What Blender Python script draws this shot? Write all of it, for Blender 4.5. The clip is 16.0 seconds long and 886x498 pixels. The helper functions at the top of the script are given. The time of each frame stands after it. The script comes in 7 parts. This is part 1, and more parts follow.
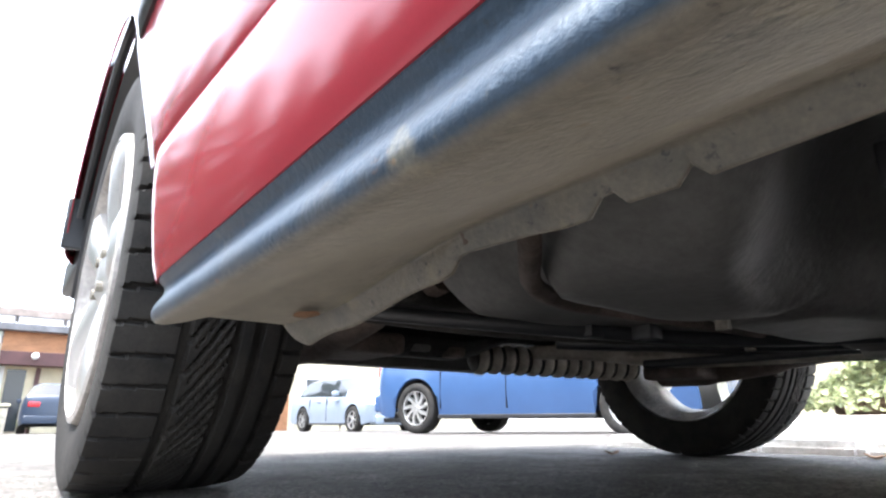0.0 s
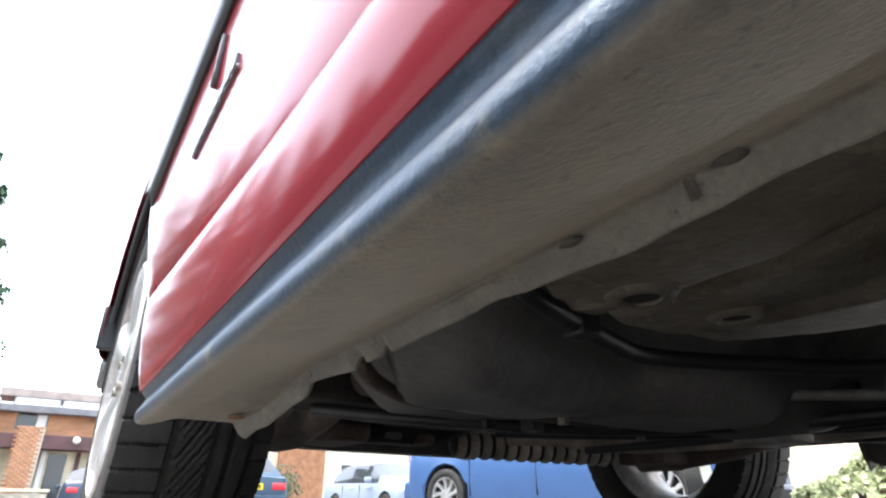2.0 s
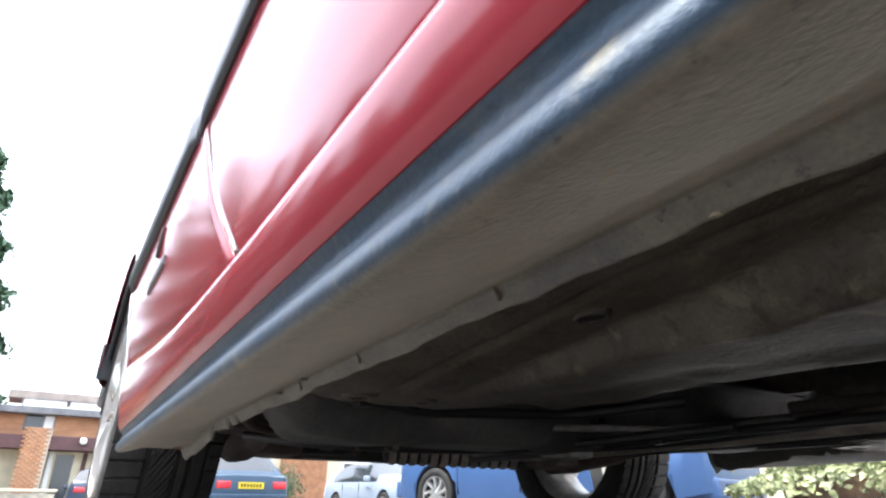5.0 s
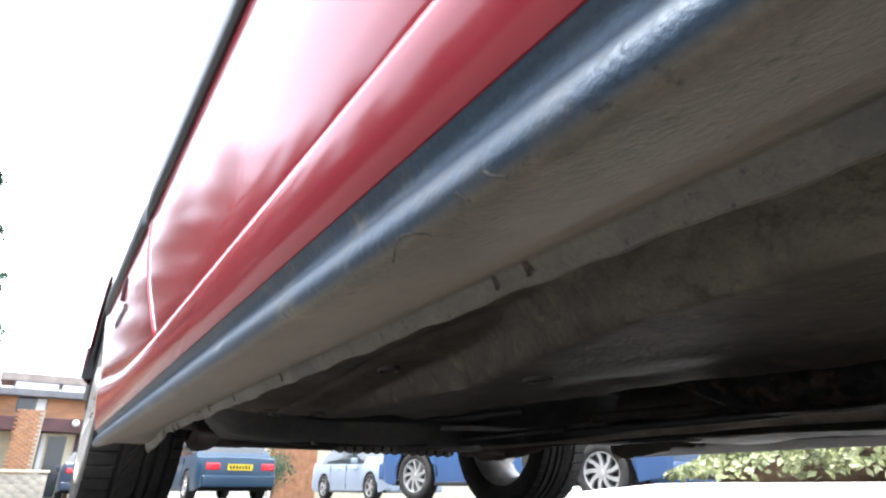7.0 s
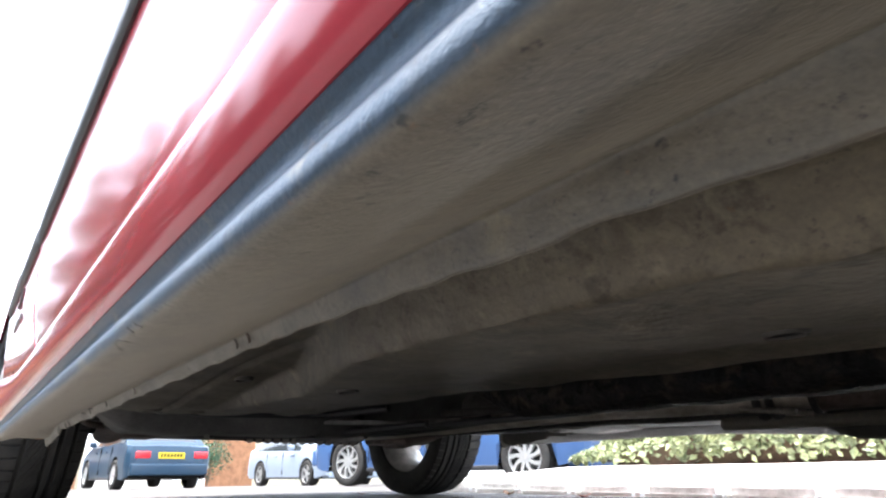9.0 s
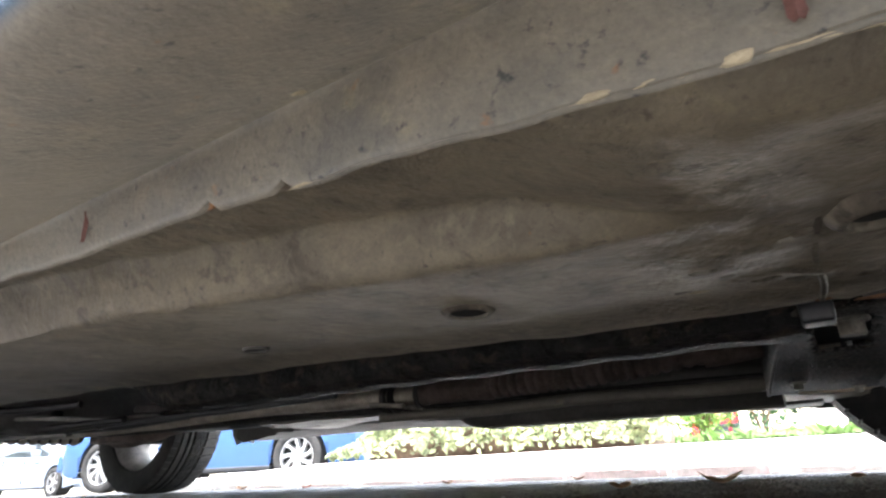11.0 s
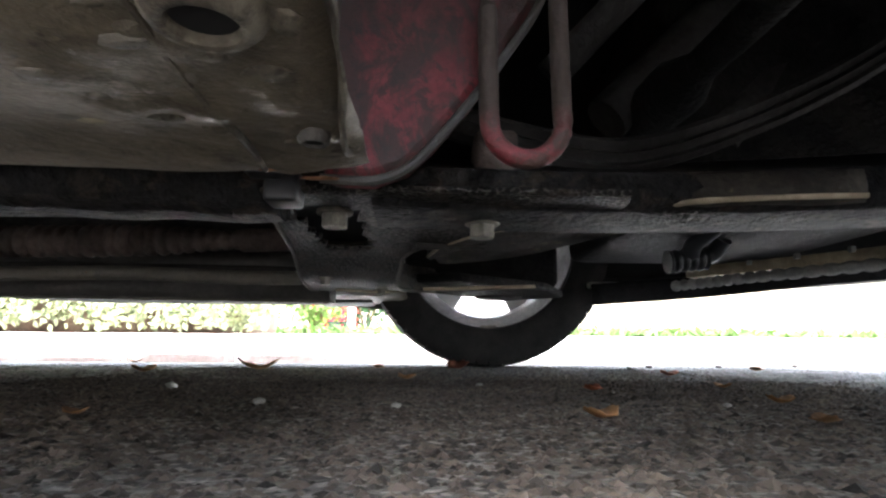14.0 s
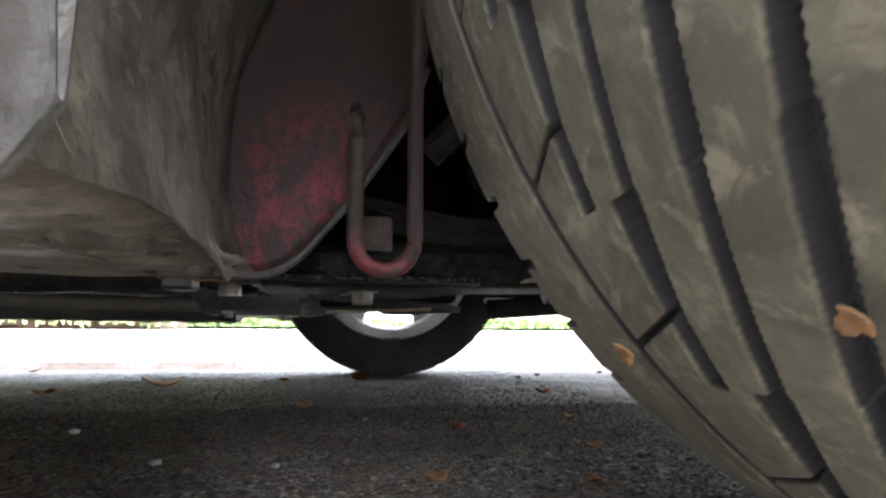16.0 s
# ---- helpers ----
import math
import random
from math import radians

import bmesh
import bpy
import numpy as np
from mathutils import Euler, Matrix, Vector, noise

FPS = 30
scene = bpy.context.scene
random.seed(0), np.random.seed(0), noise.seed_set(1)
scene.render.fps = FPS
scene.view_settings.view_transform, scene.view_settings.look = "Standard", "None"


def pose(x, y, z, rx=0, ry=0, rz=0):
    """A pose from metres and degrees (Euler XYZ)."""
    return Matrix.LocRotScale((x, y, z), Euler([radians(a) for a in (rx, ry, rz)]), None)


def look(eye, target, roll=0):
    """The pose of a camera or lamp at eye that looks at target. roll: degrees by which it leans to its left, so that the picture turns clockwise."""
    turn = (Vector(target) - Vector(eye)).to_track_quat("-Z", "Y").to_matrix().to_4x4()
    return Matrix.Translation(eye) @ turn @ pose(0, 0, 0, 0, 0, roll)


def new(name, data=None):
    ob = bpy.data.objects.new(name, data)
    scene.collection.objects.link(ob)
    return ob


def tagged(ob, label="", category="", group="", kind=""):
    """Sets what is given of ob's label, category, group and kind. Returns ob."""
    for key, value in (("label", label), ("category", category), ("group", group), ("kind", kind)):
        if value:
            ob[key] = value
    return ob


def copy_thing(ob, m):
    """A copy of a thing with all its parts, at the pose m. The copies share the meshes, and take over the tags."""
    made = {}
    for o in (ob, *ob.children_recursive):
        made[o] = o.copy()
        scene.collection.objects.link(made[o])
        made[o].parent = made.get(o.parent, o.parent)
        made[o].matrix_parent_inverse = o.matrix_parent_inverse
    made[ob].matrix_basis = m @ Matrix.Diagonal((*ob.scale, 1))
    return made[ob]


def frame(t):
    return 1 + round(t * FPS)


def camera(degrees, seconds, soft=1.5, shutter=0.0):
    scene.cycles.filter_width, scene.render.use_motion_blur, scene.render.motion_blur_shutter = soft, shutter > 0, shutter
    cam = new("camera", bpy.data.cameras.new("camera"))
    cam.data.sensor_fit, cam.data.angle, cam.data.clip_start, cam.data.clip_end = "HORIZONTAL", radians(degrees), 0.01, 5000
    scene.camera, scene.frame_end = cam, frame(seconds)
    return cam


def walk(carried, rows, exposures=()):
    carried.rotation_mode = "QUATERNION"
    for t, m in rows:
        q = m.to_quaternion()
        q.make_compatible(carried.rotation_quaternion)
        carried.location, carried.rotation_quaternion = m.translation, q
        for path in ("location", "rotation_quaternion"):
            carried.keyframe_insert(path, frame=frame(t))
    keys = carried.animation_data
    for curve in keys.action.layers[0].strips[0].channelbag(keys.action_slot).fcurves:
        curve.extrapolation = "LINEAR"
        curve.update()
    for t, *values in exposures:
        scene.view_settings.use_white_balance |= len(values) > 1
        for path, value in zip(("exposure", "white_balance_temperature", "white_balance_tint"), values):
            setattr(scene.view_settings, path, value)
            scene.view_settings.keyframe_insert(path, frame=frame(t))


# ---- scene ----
cam = camera(74.3, 16.0, soft=2.3, shutter=0.12)
PATH = [
    (0, (0.473, -0.168, 0.089), (-1.067, 0.976, 0.653), -0.0),
    (0.5, (0.513, -0.17, 0.091), (-1.021, 0.885, 0.822), 0.3),
    (1, (0.566, -0.157, 0.087), (-0.969, 0.863, 0.864), 0.3),
    (1.5, (0.634, -0.1614, 0.0832), (-0.902, 0.8406, 0.8812), 0.3),
    (2, (0.694, -0.1604, 0.0769), (-0.841, 0.8286, 0.8919), 0.3),
    (2.5, (0.744, -0.16, 0.078), (-0.793, 0.821, 0.901), 0.4),
    (3, (0.828, -0.1553, 0.0798), (-0.712, 0.8177, 0.9058), 0.5),
    (3.5, (0.888, -0.1575, 0.1055), (-0.653, 0.8175, 0.9265), 0.3),
    (4, (0.9554, -0.1713, 0.0987), (-0.5876, 0.8057, 0.9137), 0.0),
    (4.5, (1.0172, -0.1758, 0.0787), (-0.5258, 0.8032, 0.8917), -0.1),
    (6.8, (1.412, -0.1776, 0.0682), (-0.141, 0.8134, 0.8472), 1.0),
    (7, (1.423, -0.1786, 0.0752), (-0.127, 0.8314, 0.8352), 0.2),
    (7.5, (1.444, -0.1645, 0.0961), (-0.108, 0.8545, 0.8391), 0.5),
    (8, (1.49, -0.1598, 0.0939), (-0.066, 0.8752, 0.8069), 0.5),
    (8.2, (1.516, -0.1552, 0.0931), (-0.034, 0.8898, 0.8041), 0.5),
    (10.3, (1.853, -0.156, 0.047), (0.687, 1.303, 0.763), -2.8),
    (10.5, (1.878, -0.15, 0.046), (0.76, 1.347, 0.759), -2.8),
    (11, (1.93, -0.135, 0.045), (0.946, 1.458, 0.749), -2.5),
    (11.5, (1.966, -0.127, 0.047), (1.133, 1.554, 0.743), -1.9),
    (12, (1.994, -0.121, 0.041), (1.325, 1.639, 0.716), -1.4),
    (12.5, (2.007, -0.099, 0.033), (1.543, 1.759, 0.611), -0.8),
    (13, (2.018, -0.057, 0.036), (1.748, 1.866, 0.515), -0.3),
    (13.5, (2.026, -0.027, 0.033), (1.936, 1.929, 0.441), 0.3),
    (14, (2.04, -0.008, 0.037), (2.105, 1.962, 0.379), 0.4),
    (14.5, (2.052, 0.003, 0.04), (2.237, 1.971, 0.348), 0.7),
    (15, (2.057, -0.008, 0.044), (2.339, 1.951, 0.334), 0.8),
    (15.5, (2.066, -0.046, 0.065), (2.389, 1.908, 0.349), 0.8),
    (16, (2.073, -0.106, 0.105), (2.398, 1.847, 0.388), 0.3),
]
EXPOSURES = [(0, 3.0), (0.6, 2.7), (3, 2.78), (4.2, 2.65), (8.2, 2.7), (10.3, 3.95), (12, 4.25), (13.0, 4.6), (14.0, 4.3), (14.7, 4.05), (16.0, 4.25)]
walk(cam, [(t, look(eye, target, roll)) for t, eye, target, roll in PATH], EXPOSURES)

# ---- world and light ----
world = bpy.data.worlds.new("overcast_sky")
scene.world = world
world.use_nodes = True
wn = world.node_tree.nodes
sky = wn.new("ShaderNodeTexSky")
sky.sky_type, sky.sun_disc = "NISHITA", False
sky.sun_elevation, sky.sun_rotation = radians(72), radians(202)
sky.air_density, sky.dust_density, sky.ozone_density = 1.0, 4.0, 1.0
soft_sky = wn.new("ShaderNodeMixRGB")
soft_sky.inputs["Fac"].default_value = 0.45
soft_sky.inputs["Color2"].default_value = (8.5, 9.2, 10.2, 1)
world.node_tree.links.new(sky.outputs["Color"], soft_sky.inputs["Color1"])
world.node_tree.links.new(soft_sky.outputs["Color"], wn["Background"].inputs["Color"])
wn["Background"].inputs["Strength"].default_value = 0.115
sun = new("sun", bpy.data.lights.new("sun", "SUN"))
sun.data.energy, sun.data.angle, sun.data.color = 1.5, radians(28), (1.0, 0.97, 0.93)
sun.matrix_world = look((-0.8, -2.0, 7), (0, 0, 0))


# ---- materials ----
def material(name, base, rough=0.6, metal=0.0, vary=0.25, scale=8.0, fine=80.0, bump=0.15, coat=0.0, tint=None,
             spec=0.5, per_object=0.0, stretch=(1, 1, 1), patch=0.5, bump_dist=0.01):
    m = bpy.data.materials.new(name)
    m.use_nodes = True
    nt = m.node_tree
    b = nt.nodes["Principled BSDF"]
    b.inputs["Roughness"].default_value = rough
    b.inputs["Metallic"].default_value = metal
    b.inputs["Coat Weight"].default_value = coat
    b.inputs["Coat Roughness"].default_value = 0.08 if rough > 0.32 or metal else 0.2
    b.inputs["Specular IOR Level"].default_value = spec
    co = nt.nodes.new("ShaderNodeTexCoord")
    mp = nt.nodes.new("ShaderNodeMapping")
    mp.inputs["Scale"].default_value = stretch
    nt.links.new(co.outputs["Object"], mp.inputs["Vector"])
    n1, n2 = nt.nodes.new("ShaderNodeTexNoise"), nt.nodes.new("ShaderNodeTexNoise")
    for n, s, d in ((n1, scale, 6), (n2, fine, 4)):
        n.inputs["Scale"].default_value, n.inputs["Detail"].default_value = s, d
        n.inputs["Roughness"].default_value = 0.62
        nt.links.new(mp.outputs["Vector"], n.inputs["Vector"])
    r1 = nt.nodes.new("ShaderNodeValToRGB")
    dark = tuple(c * (1 - vary) for c in base) + (1,)
    light = (tint or tuple(min(1, c * (1 + vary)) for c in base)) + (1,)
    r1.color_ramp.elements[0].color, r1.color_ramp.elements[1].color = dark, light
    r1.color_ramp.elements[0].position, r1.color_ramp.elements[1].position = patch - 0.18, patch + 0.18
    nt.links.new(n1.outputs["Fac"], r1.inputs["Fac"])
    mix = nt.nodes.new("ShaderNodeMixRGB")
    mix.blend_type = "OVERLAY"
    mix.inputs["Fac"].default_value = min(1.0, vary * 1.2)
    nt.links.new(r1.outputs["Color"], mix.inputs["Color1"])
    nt.links.new(n2.outputs["Fac"], mix.inputs["Color2"])
    out = mix.outputs["Color"]
    if per_object:
        oi, hsv, mr = nt.nodes.new("ShaderNodeObjectInfo"), nt.nodes.new("ShaderNodeHueSaturation"), nt.nodes.new("ShaderNodeMapRange")
        mr.inputs["To Min"].default_value, mr.inputs["To Max"].default_value = 1 - per_object, 1 + per_object
        nt.links.new(oi.outputs["Random"], mr.inputs["Value"])
        nt.links.new(mr.outputs["Result"], hsv.inputs["Value"])
        nt.links.new(out, hsv.inputs["Color"])
        out = hsv.outputs["Color"]
    nt.links.new(out, b.inputs["Base Color"])
    if bump:
        bp = nt.nodes.new("ShaderNodeBump")
        bp.inputs["Strength"].default_value, bp.inputs["Distance"].default_value = bump, bump_dist
        nt.links.new(n2.outputs["Fac"], bp.inputs["Height"])
        nt.links.new(bp.outputs["Normal"], b.inputs["Normal"])
    return m


def island_vary(m, amount):
    """Lets every separate leaf of a joined mesh differ a little."""
    nt = m.node_tree
    b = nt.nodes["Principled BSDF"]
    link = b.inputs["Base Color"].links[0]
    src = link.from_socket
    g, hsv, mr = nt.nodes.new("ShaderNodeNewGeometry"), nt.nodes.new("ShaderNodeHueSaturation"), nt.nodes.new("ShaderNodeMapRange")
    mr.inputs["To Min"].default_value, mr.inputs["To Max"].default_value = 1 - amount, 1 + amount
    nt.links.new(g.outputs["Random Per Island"], mr.inputs["Value"])
    nt.links.new(mr.outputs["Result"], hsv.inputs["Value"])
    nt.links.new(src, hsv.inputs["Color"])
    nt.links.new(hsv.outputs["Color"], b.inputs["Base Color"])
    return m


def dirt_shade_over(m, cover_tone, near, far, axis="Y", breakup=0.5, rough=0.85, noise_scale=18.0, strength=1.0, sheen=0.0):
    """A cover of road dust, on some parts painted-in shade, fading along one axis with a ragged edge; sheen is the
    dust's soft glow at a grazing look.
    """
    nt = m.node_tree
    b = nt.nodes["Principled BSDF"]
    src = b.inputs["Base Color"].links[0].from_socket
    co, sep, mr = nt.nodes.new("ShaderNodeTexCoord"), nt.nodes.new("ShaderNodeSeparateXYZ"), nt.nodes.new("ShaderNodeMapRange")
    nz, add, ramp = nt.nodes.new("ShaderNodeTexNoise"), nt.nodes.new("ShaderNodeMath"), nt.nodes.new("ShaderNodeMapRange")
    nz.inputs["Scale"].default_value, nz.inputs["Detail"].default_value = noise_scale, 8
    nt.links.new(co.outputs["Object"], sep.inputs["Vector"])
    nt.links.new(co.outputs["Object"], nz.inputs["Vector"])
    mr.inputs["From Min"].default_value, mr.inputs["From Max"].default_value = near, far
    if axis == "Y-Z":
        dot = nt.nodes.new("ShaderNodeVectorMath")
        dot.operation = "DOT_PRODUCT"
        dot.inputs[1].default_value = (0, 1, -1)
        nt.links.new(co.outputs["Object"], dot.inputs[0])
        nt.links.new(dot.outputs["Value"], mr.inputs["Value"])
    else:
        nt.links.new(sep.outputs[axis], mr.inputs["Value"])
    add.operation = "MULTIPLY_ADD"
    add.inputs[1].default_value = breakup
    nt.links.new(nz.outputs["Fac"], add.inputs[0])
    nt.links.new(mr.outputs["Result"], add.inputs[2])
    ramp.inputs["From Min"].default_value, ramp.inputs["From Max"].default_value = 0.3 + breakup * 0.5 - 0.3, 0.7 + breakup * 0.5
    ramp.inputs["To Max"].default_value = strength
    nt.links.new(add.outputs["Value"], ramp.inputs["Value"])
    mix = nt.nodes.new("ShaderNodeMixRGB")
    nt.links.new(ramp.outputs["Result"], mix.inputs["Fac"])
    nt.links.new(src, mix.inputs["Color1"])
    fine, fr = nt.nodes.new("ShaderNodeTexNoise"), nt.nodes.new("ShaderNodeValToRGB")
    fine.inputs["Scale"].default_value, fine.inputs["Detail"].default_value = 45, 8
    nt.links.new(co.outputs["Object"], fine.inputs["Vector"])
    fr.color_ramp.elements[0].color = tuple(c * q for c, q in zip(cover_tone, (0.76, 0.78, 0.82))) + (1,)
    fr.color_ramp.elements[1].color = tuple(c * 1.12 for c in cover_tone) + (1,)
    fine.inputs["Roughness"].default_value = 0.7
    fr.color_ramp.elements[0].position, fr.color_ramp.elements[1].position = 0.32, 0.68
    nt.links.new(fine.outputs["Fac"], fr.inputs["Fac"])
    nt.links.new(fr.outputs["Color"], mix.inputs["Color2"])
    nt.links.new(mix.outputs["Color"], b.inputs["Base Color"])
    rr = nt.nodes.new("ShaderNodeMapRange")
    rr.inputs["To Min"].default_value, rr.inputs["To Max"].default_value = b.inputs["Roughness"].default_value, rough
    nt.links.new(ramp.outputs["Result"], rr.inputs["Value"])
    nt.links.new(rr.outputs["Result"], b.inputs["Roughness"])
    if sheen:
        sh = nt.nodes.new("ShaderNodeMapRange")
        sh.inputs["To Max"].default_value = sheen
        nt.links.new(ramp.outputs["Result"], sh.inputs["Value"])
        nt.links.new(sh.outputs["Result"], b.inputs["Sheen Weight"])
        b.inputs["Sheen Roughness"].default_value, b.inputs["Sheen Tint"].default_value = 0.35, (0.82, 0.74, 0.62, 1)
    return m


def mottled(m, colour, scale, lo, hi, top, stretch=(1, 1, 1), warp=0.6):
    """Ragged grime lying over a surface in blotches of one size."""
    nt = m.node_tree
    b = nt.nodes["Principled BSDF"]
    co, mp, nz, mr, mx = (nt.nodes.new("ShaderNode" + k) for k in ("TexCoord", "Mapping", "TexNoise", "MapRange", "MixRGB"))
    mp.inputs["Scale"].default_value = stretch
    for key, v in (("Scale", scale), ("Detail", 9), ("Roughness", 0.68), ("Distortion", warp)):
        nz.inputs[key].default_value = v
    nt.links.new(co.outputs["Object"], mp.inputs["Vector"])
    nt.links.new(mp.outputs["Vector"], nz.inputs["Vector"])
    mr.inputs["From Min"].default_value, mr.inputs["From Max"].default_value, mr.inputs["To Max"].default_value = lo, hi, top
    nt.links.new(nz.outputs["Fac"], mr.inputs["Value"])
    nt.links.new(mr.outputs["Result"], mx.inputs["Fac"])
    nt.links.new(b.inputs["Base Color"].links[0].from_socket, mx.inputs["Color1"])
    mx.inputs["Color2"].default_value = colour + (1,)
    nt.links.new(mx.outputs["Color"], b.inputs["Base Color"])
    return m


def weathered(m, patch=(0.105, 0.115, 0.13), amount=0.55, specks=0.5, rusty=0.8, scale=14.0):
    """Road film over a sealed panel: cool bare patches, dark pits, rust specks and a granular skin."""
    nt = m.node_tree
    b = nt.nodes["Principled BSDF"]
    src = b.inputs["Base Color"].links[0].from_socket
    co = nt.nodes.new("ShaderNodeTexCoord")

    def layer(colour, sc, lo, hi, top, source, kind="MIX"):
        nz, mr, mx = nt.nodes.new("ShaderNodeTexNoise"), nt.nodes.new("ShaderNodeMapRange"), nt.nodes.new("ShaderNodeMixRGB")
        nz.inputs["Scale"].default_value, nz.inputs["Detail"].default_value, nz.inputs["Roughness"].default_value = sc, 5, 0.65
        nt.links.new(co.outputs["Object"], nz.inputs["Vector"])
        mr.inputs["From Min"].default_value, mr.inputs["From Max"].default_value, mr.inputs["To Max"].default_value = lo, hi, top
        nt.links.new(nz.outputs["Fac"], mr.inputs["Value"])
        nt.links.new(mr.outputs["Result"], mx.inputs["Fac"])
        mx.blend_type = kind
        nt.links.new(source, mx.inputs["Color1"])
        mx.inputs["Color2"].default_value = colour + (1,)
        return mx.outputs["Color"], nz.outputs["Fac"]

    c, _ = layer(patch, scale, 0.52, 0.66, amount, src)
    c, _ = layer((0.30, 0.26, 0.16), scale * 2.3, 0.60, 0.74, 0.5, c)
    c, _ = layer((0.028, 0.026, 0.024), 150, 0.60, 0.70, specks, c)
    c, _ = layer((0.24, 0.11, 0.035), 95, 0.66, 0.73, rusty, c)
    c, f = layer((0.45, 0.45, 0.45), 420, 0.35, 0.75, 0.5, c, "MULTIPLY")
    nt.links.new(c, b.inputs["Base Color"])
    bp = nt.nodes.new("ShaderNodeBump")
    bp.inputs["Strength"].default_value, bp.inputs["Distance"].default_value = 0.22, 0.0022
    nt.links.new(f, bp.inputs["Height"])
    if b.inputs["Normal"].links:
        nt.links.new(b.inputs["Normal"].links[0].from_socket, bp.inputs["Normal"])
    nt.links.new(bp.outputs["Normal"], b.inputs["Normal"])
    return m


red_paint = material("red_paint", (0.270, 0.031, 0.044), 0.13, vary=0.06, scale=3, fine=900, bump=0.008, spec=0.3)
red_faded = material("red_faded_underseal", (0.17, 0.022, 0.026), 0.6, vary=0.5, scale=14, fine=160, bump=0.25, tint=(0.27, 0.04, 0.05))
stonechip = dirt_shade_over(material("black_stonechip", (0.026, 0.040, 0.062), 0.44, vary=0.2, scale=20, fine=260, bump=0.2, bump_dist=0.003, spec=0.5),
                      (0.166, 0.144, 0.110), -0.2475, -0.2405, "Y-Z", 0.3, rough=0.52, sheen=0.4)
stonechip.node_tree.nodes["Principled BSDF"].inputs["Specular Tint"].default_value = (0.5, 0.76, 1.0, 1)
weathered(stonechip, (0.082, 0.078, 0.072), amount=0.6, specks=0.85, rusty=0.5, scale=15.0)
underseal = material("dusty_underseal", (0.165, 0.150, 0.122), 0.6, vary=0.2, scale=9, fine=110, bump=0.3, bump_dist=0.006)
weathered(underseal, amount=0.3)
floor_mat = weathered(dirt_shade_over(material("floor_underseal", (0.108, 0.098, 0.080), 0.55, vary=0.28, scale=12, fine=130, bump=0.35, bump_dist=0.005), (0.180, 0.151, 0.104), 1.15, 1.75, "X", 0.6, rough=0.6, noise_scale=7.0, sheen=0.15), (0.085, 0.070, 0.052), amount=0.6, specks=0.7, rusty=0.7, scale=11.0)
# darker again towards the front, painting in the shade beside the front wheel
dirt_shade_over(floor_mat, (0.058, 0.046, 0.033), 1.80, 2.0, "X", 0.9, rough=0.5, noise_scale=13.0, strength=0.4)
mottled(floor_mat, (0.070, 0.056, 0.039), 8, 0.48, 0.62, 0.5)
mottled(floor_mat, (0.030, 0.024, 0.018), 34, 0.52, 0.63, 0.6)
mottled(floor_mat, (0.24, 0.21, 0.150), 30, 0.56, 0.66, 0.5)
footwell_mat = weathered(material("oily_brown_underseal", (0.150, 0.130, 0.096), 0.7, vary=0.5, scale=11, fine=120, bump=0.35, bump_dist=0.006), (0.07, 0.06, 0.05), 0.6, 0.6, 0.5, 18.0)
mottled(footwell_mat, (0.040, 0.031, 0.022), 9, 0.45, 0.56, 0.85, (1, 1, 0.5))
mottled(footwell_mat, (0.024, 0.019, 0.015), 40, 0.50, 0.60, 0.75)
mottled(footwell_mat, (0.20, 0.175, 0.13), 60, 0.57, 0.66, 0.6)
sealer = material("yellowed_sealer", (0.30, 0.26, 0.18), 0.7, vary=0.3, scale=60, fine=300, bump=0.3)
rust_spot = material("rust_spot", (0.17, 0.085, 0.04), 0.85, vary=0.4, scale=80, fine=300, bump=0.3)
stain = material("dark_stain", (0.060, 0.054, 0.046), 0.6, vary=0.3, scale=60, fine=300, bump=0.2)
pink_rub = material("rubbed_red_paint", (0.15, 0.066, 0.056), 0.7, vary=0.5, scale=60, fine=300, bump=0.2)
underseal_bare = material("dark_underseal", (0.062, 0.058, 0.052), 0.6, vary=0.4, scale=9, fine=120, bump=0.3)
def crinkled(m, scale=260.0, depth=0.004):
    """A cracked, flaking coat: sharp little plates, their crests paled to paint in highlights."""
    nt = m.node_tree
    b = nt.nodes["Principled BSDF"]
    co, v, r, mx, bp = (nt.nodes.new(k) for k in ("ShaderNodeTexCoord", "ShaderNodeTexVoronoi", "ShaderNodeMapRange", "ShaderNodeMixRGB", "ShaderNodeBump"))
    v.inputs["Scale"].default_value = scale
    nt.links.new(co.outputs["Object"], v.inputs["Vector"])
    r.inputs["From Min"].default_value, r.inputs["From Max"].default_value = 0.5, 0.75
    nt.links.new(v.outputs["Distance"], r.inputs["Value"])
    nt.links.new(r.outputs["Result"], mx.inputs["Fac"])
    nt.links.new(b.inputs["Base Color"].links[0].from_socket, mx.inputs["Color1"])
    mx.inputs["Color2"].default_value = (0.075, 0.070, 0.062, 1)
    nt.links.new(mx.outputs["Color"], b.inputs["Base Color"])
    bp.inputs["Strength"].default_value, bp.inputs["Distance"].default_value = 0.7, depth
    nt.links.new(v.outputs["Distance"], bp.inputs["Height"])
    nt.links.new(bp.outputs["Normal"], b.inputs["Normal"])
    return m


dull_black = material("dull_black_coating", (0.016, 0.016, 0.017), 0.8, vary=0.4, scale=14, fine=160, bump=0.3, spec=0.08)
black_plastic = material("black_plastic", (0.022, 0.023, 0.026), 0.42, vary=0.2, scale=12, fine=300, bump=0.06)
tank_plastic = material("tank_plastic", (0.105, 0.103, 0.100), 0.62, vary=0.35, scale=9, fine=150, bump=0.12)
black_metal = material("black_metal", (0.012, 0.0125, 0.013), 0.62, 0.0, vary=0.5, scale=16, fine=110, bump=0.8, tint=(0.022, 0.020, 0.018), spec=0.12)
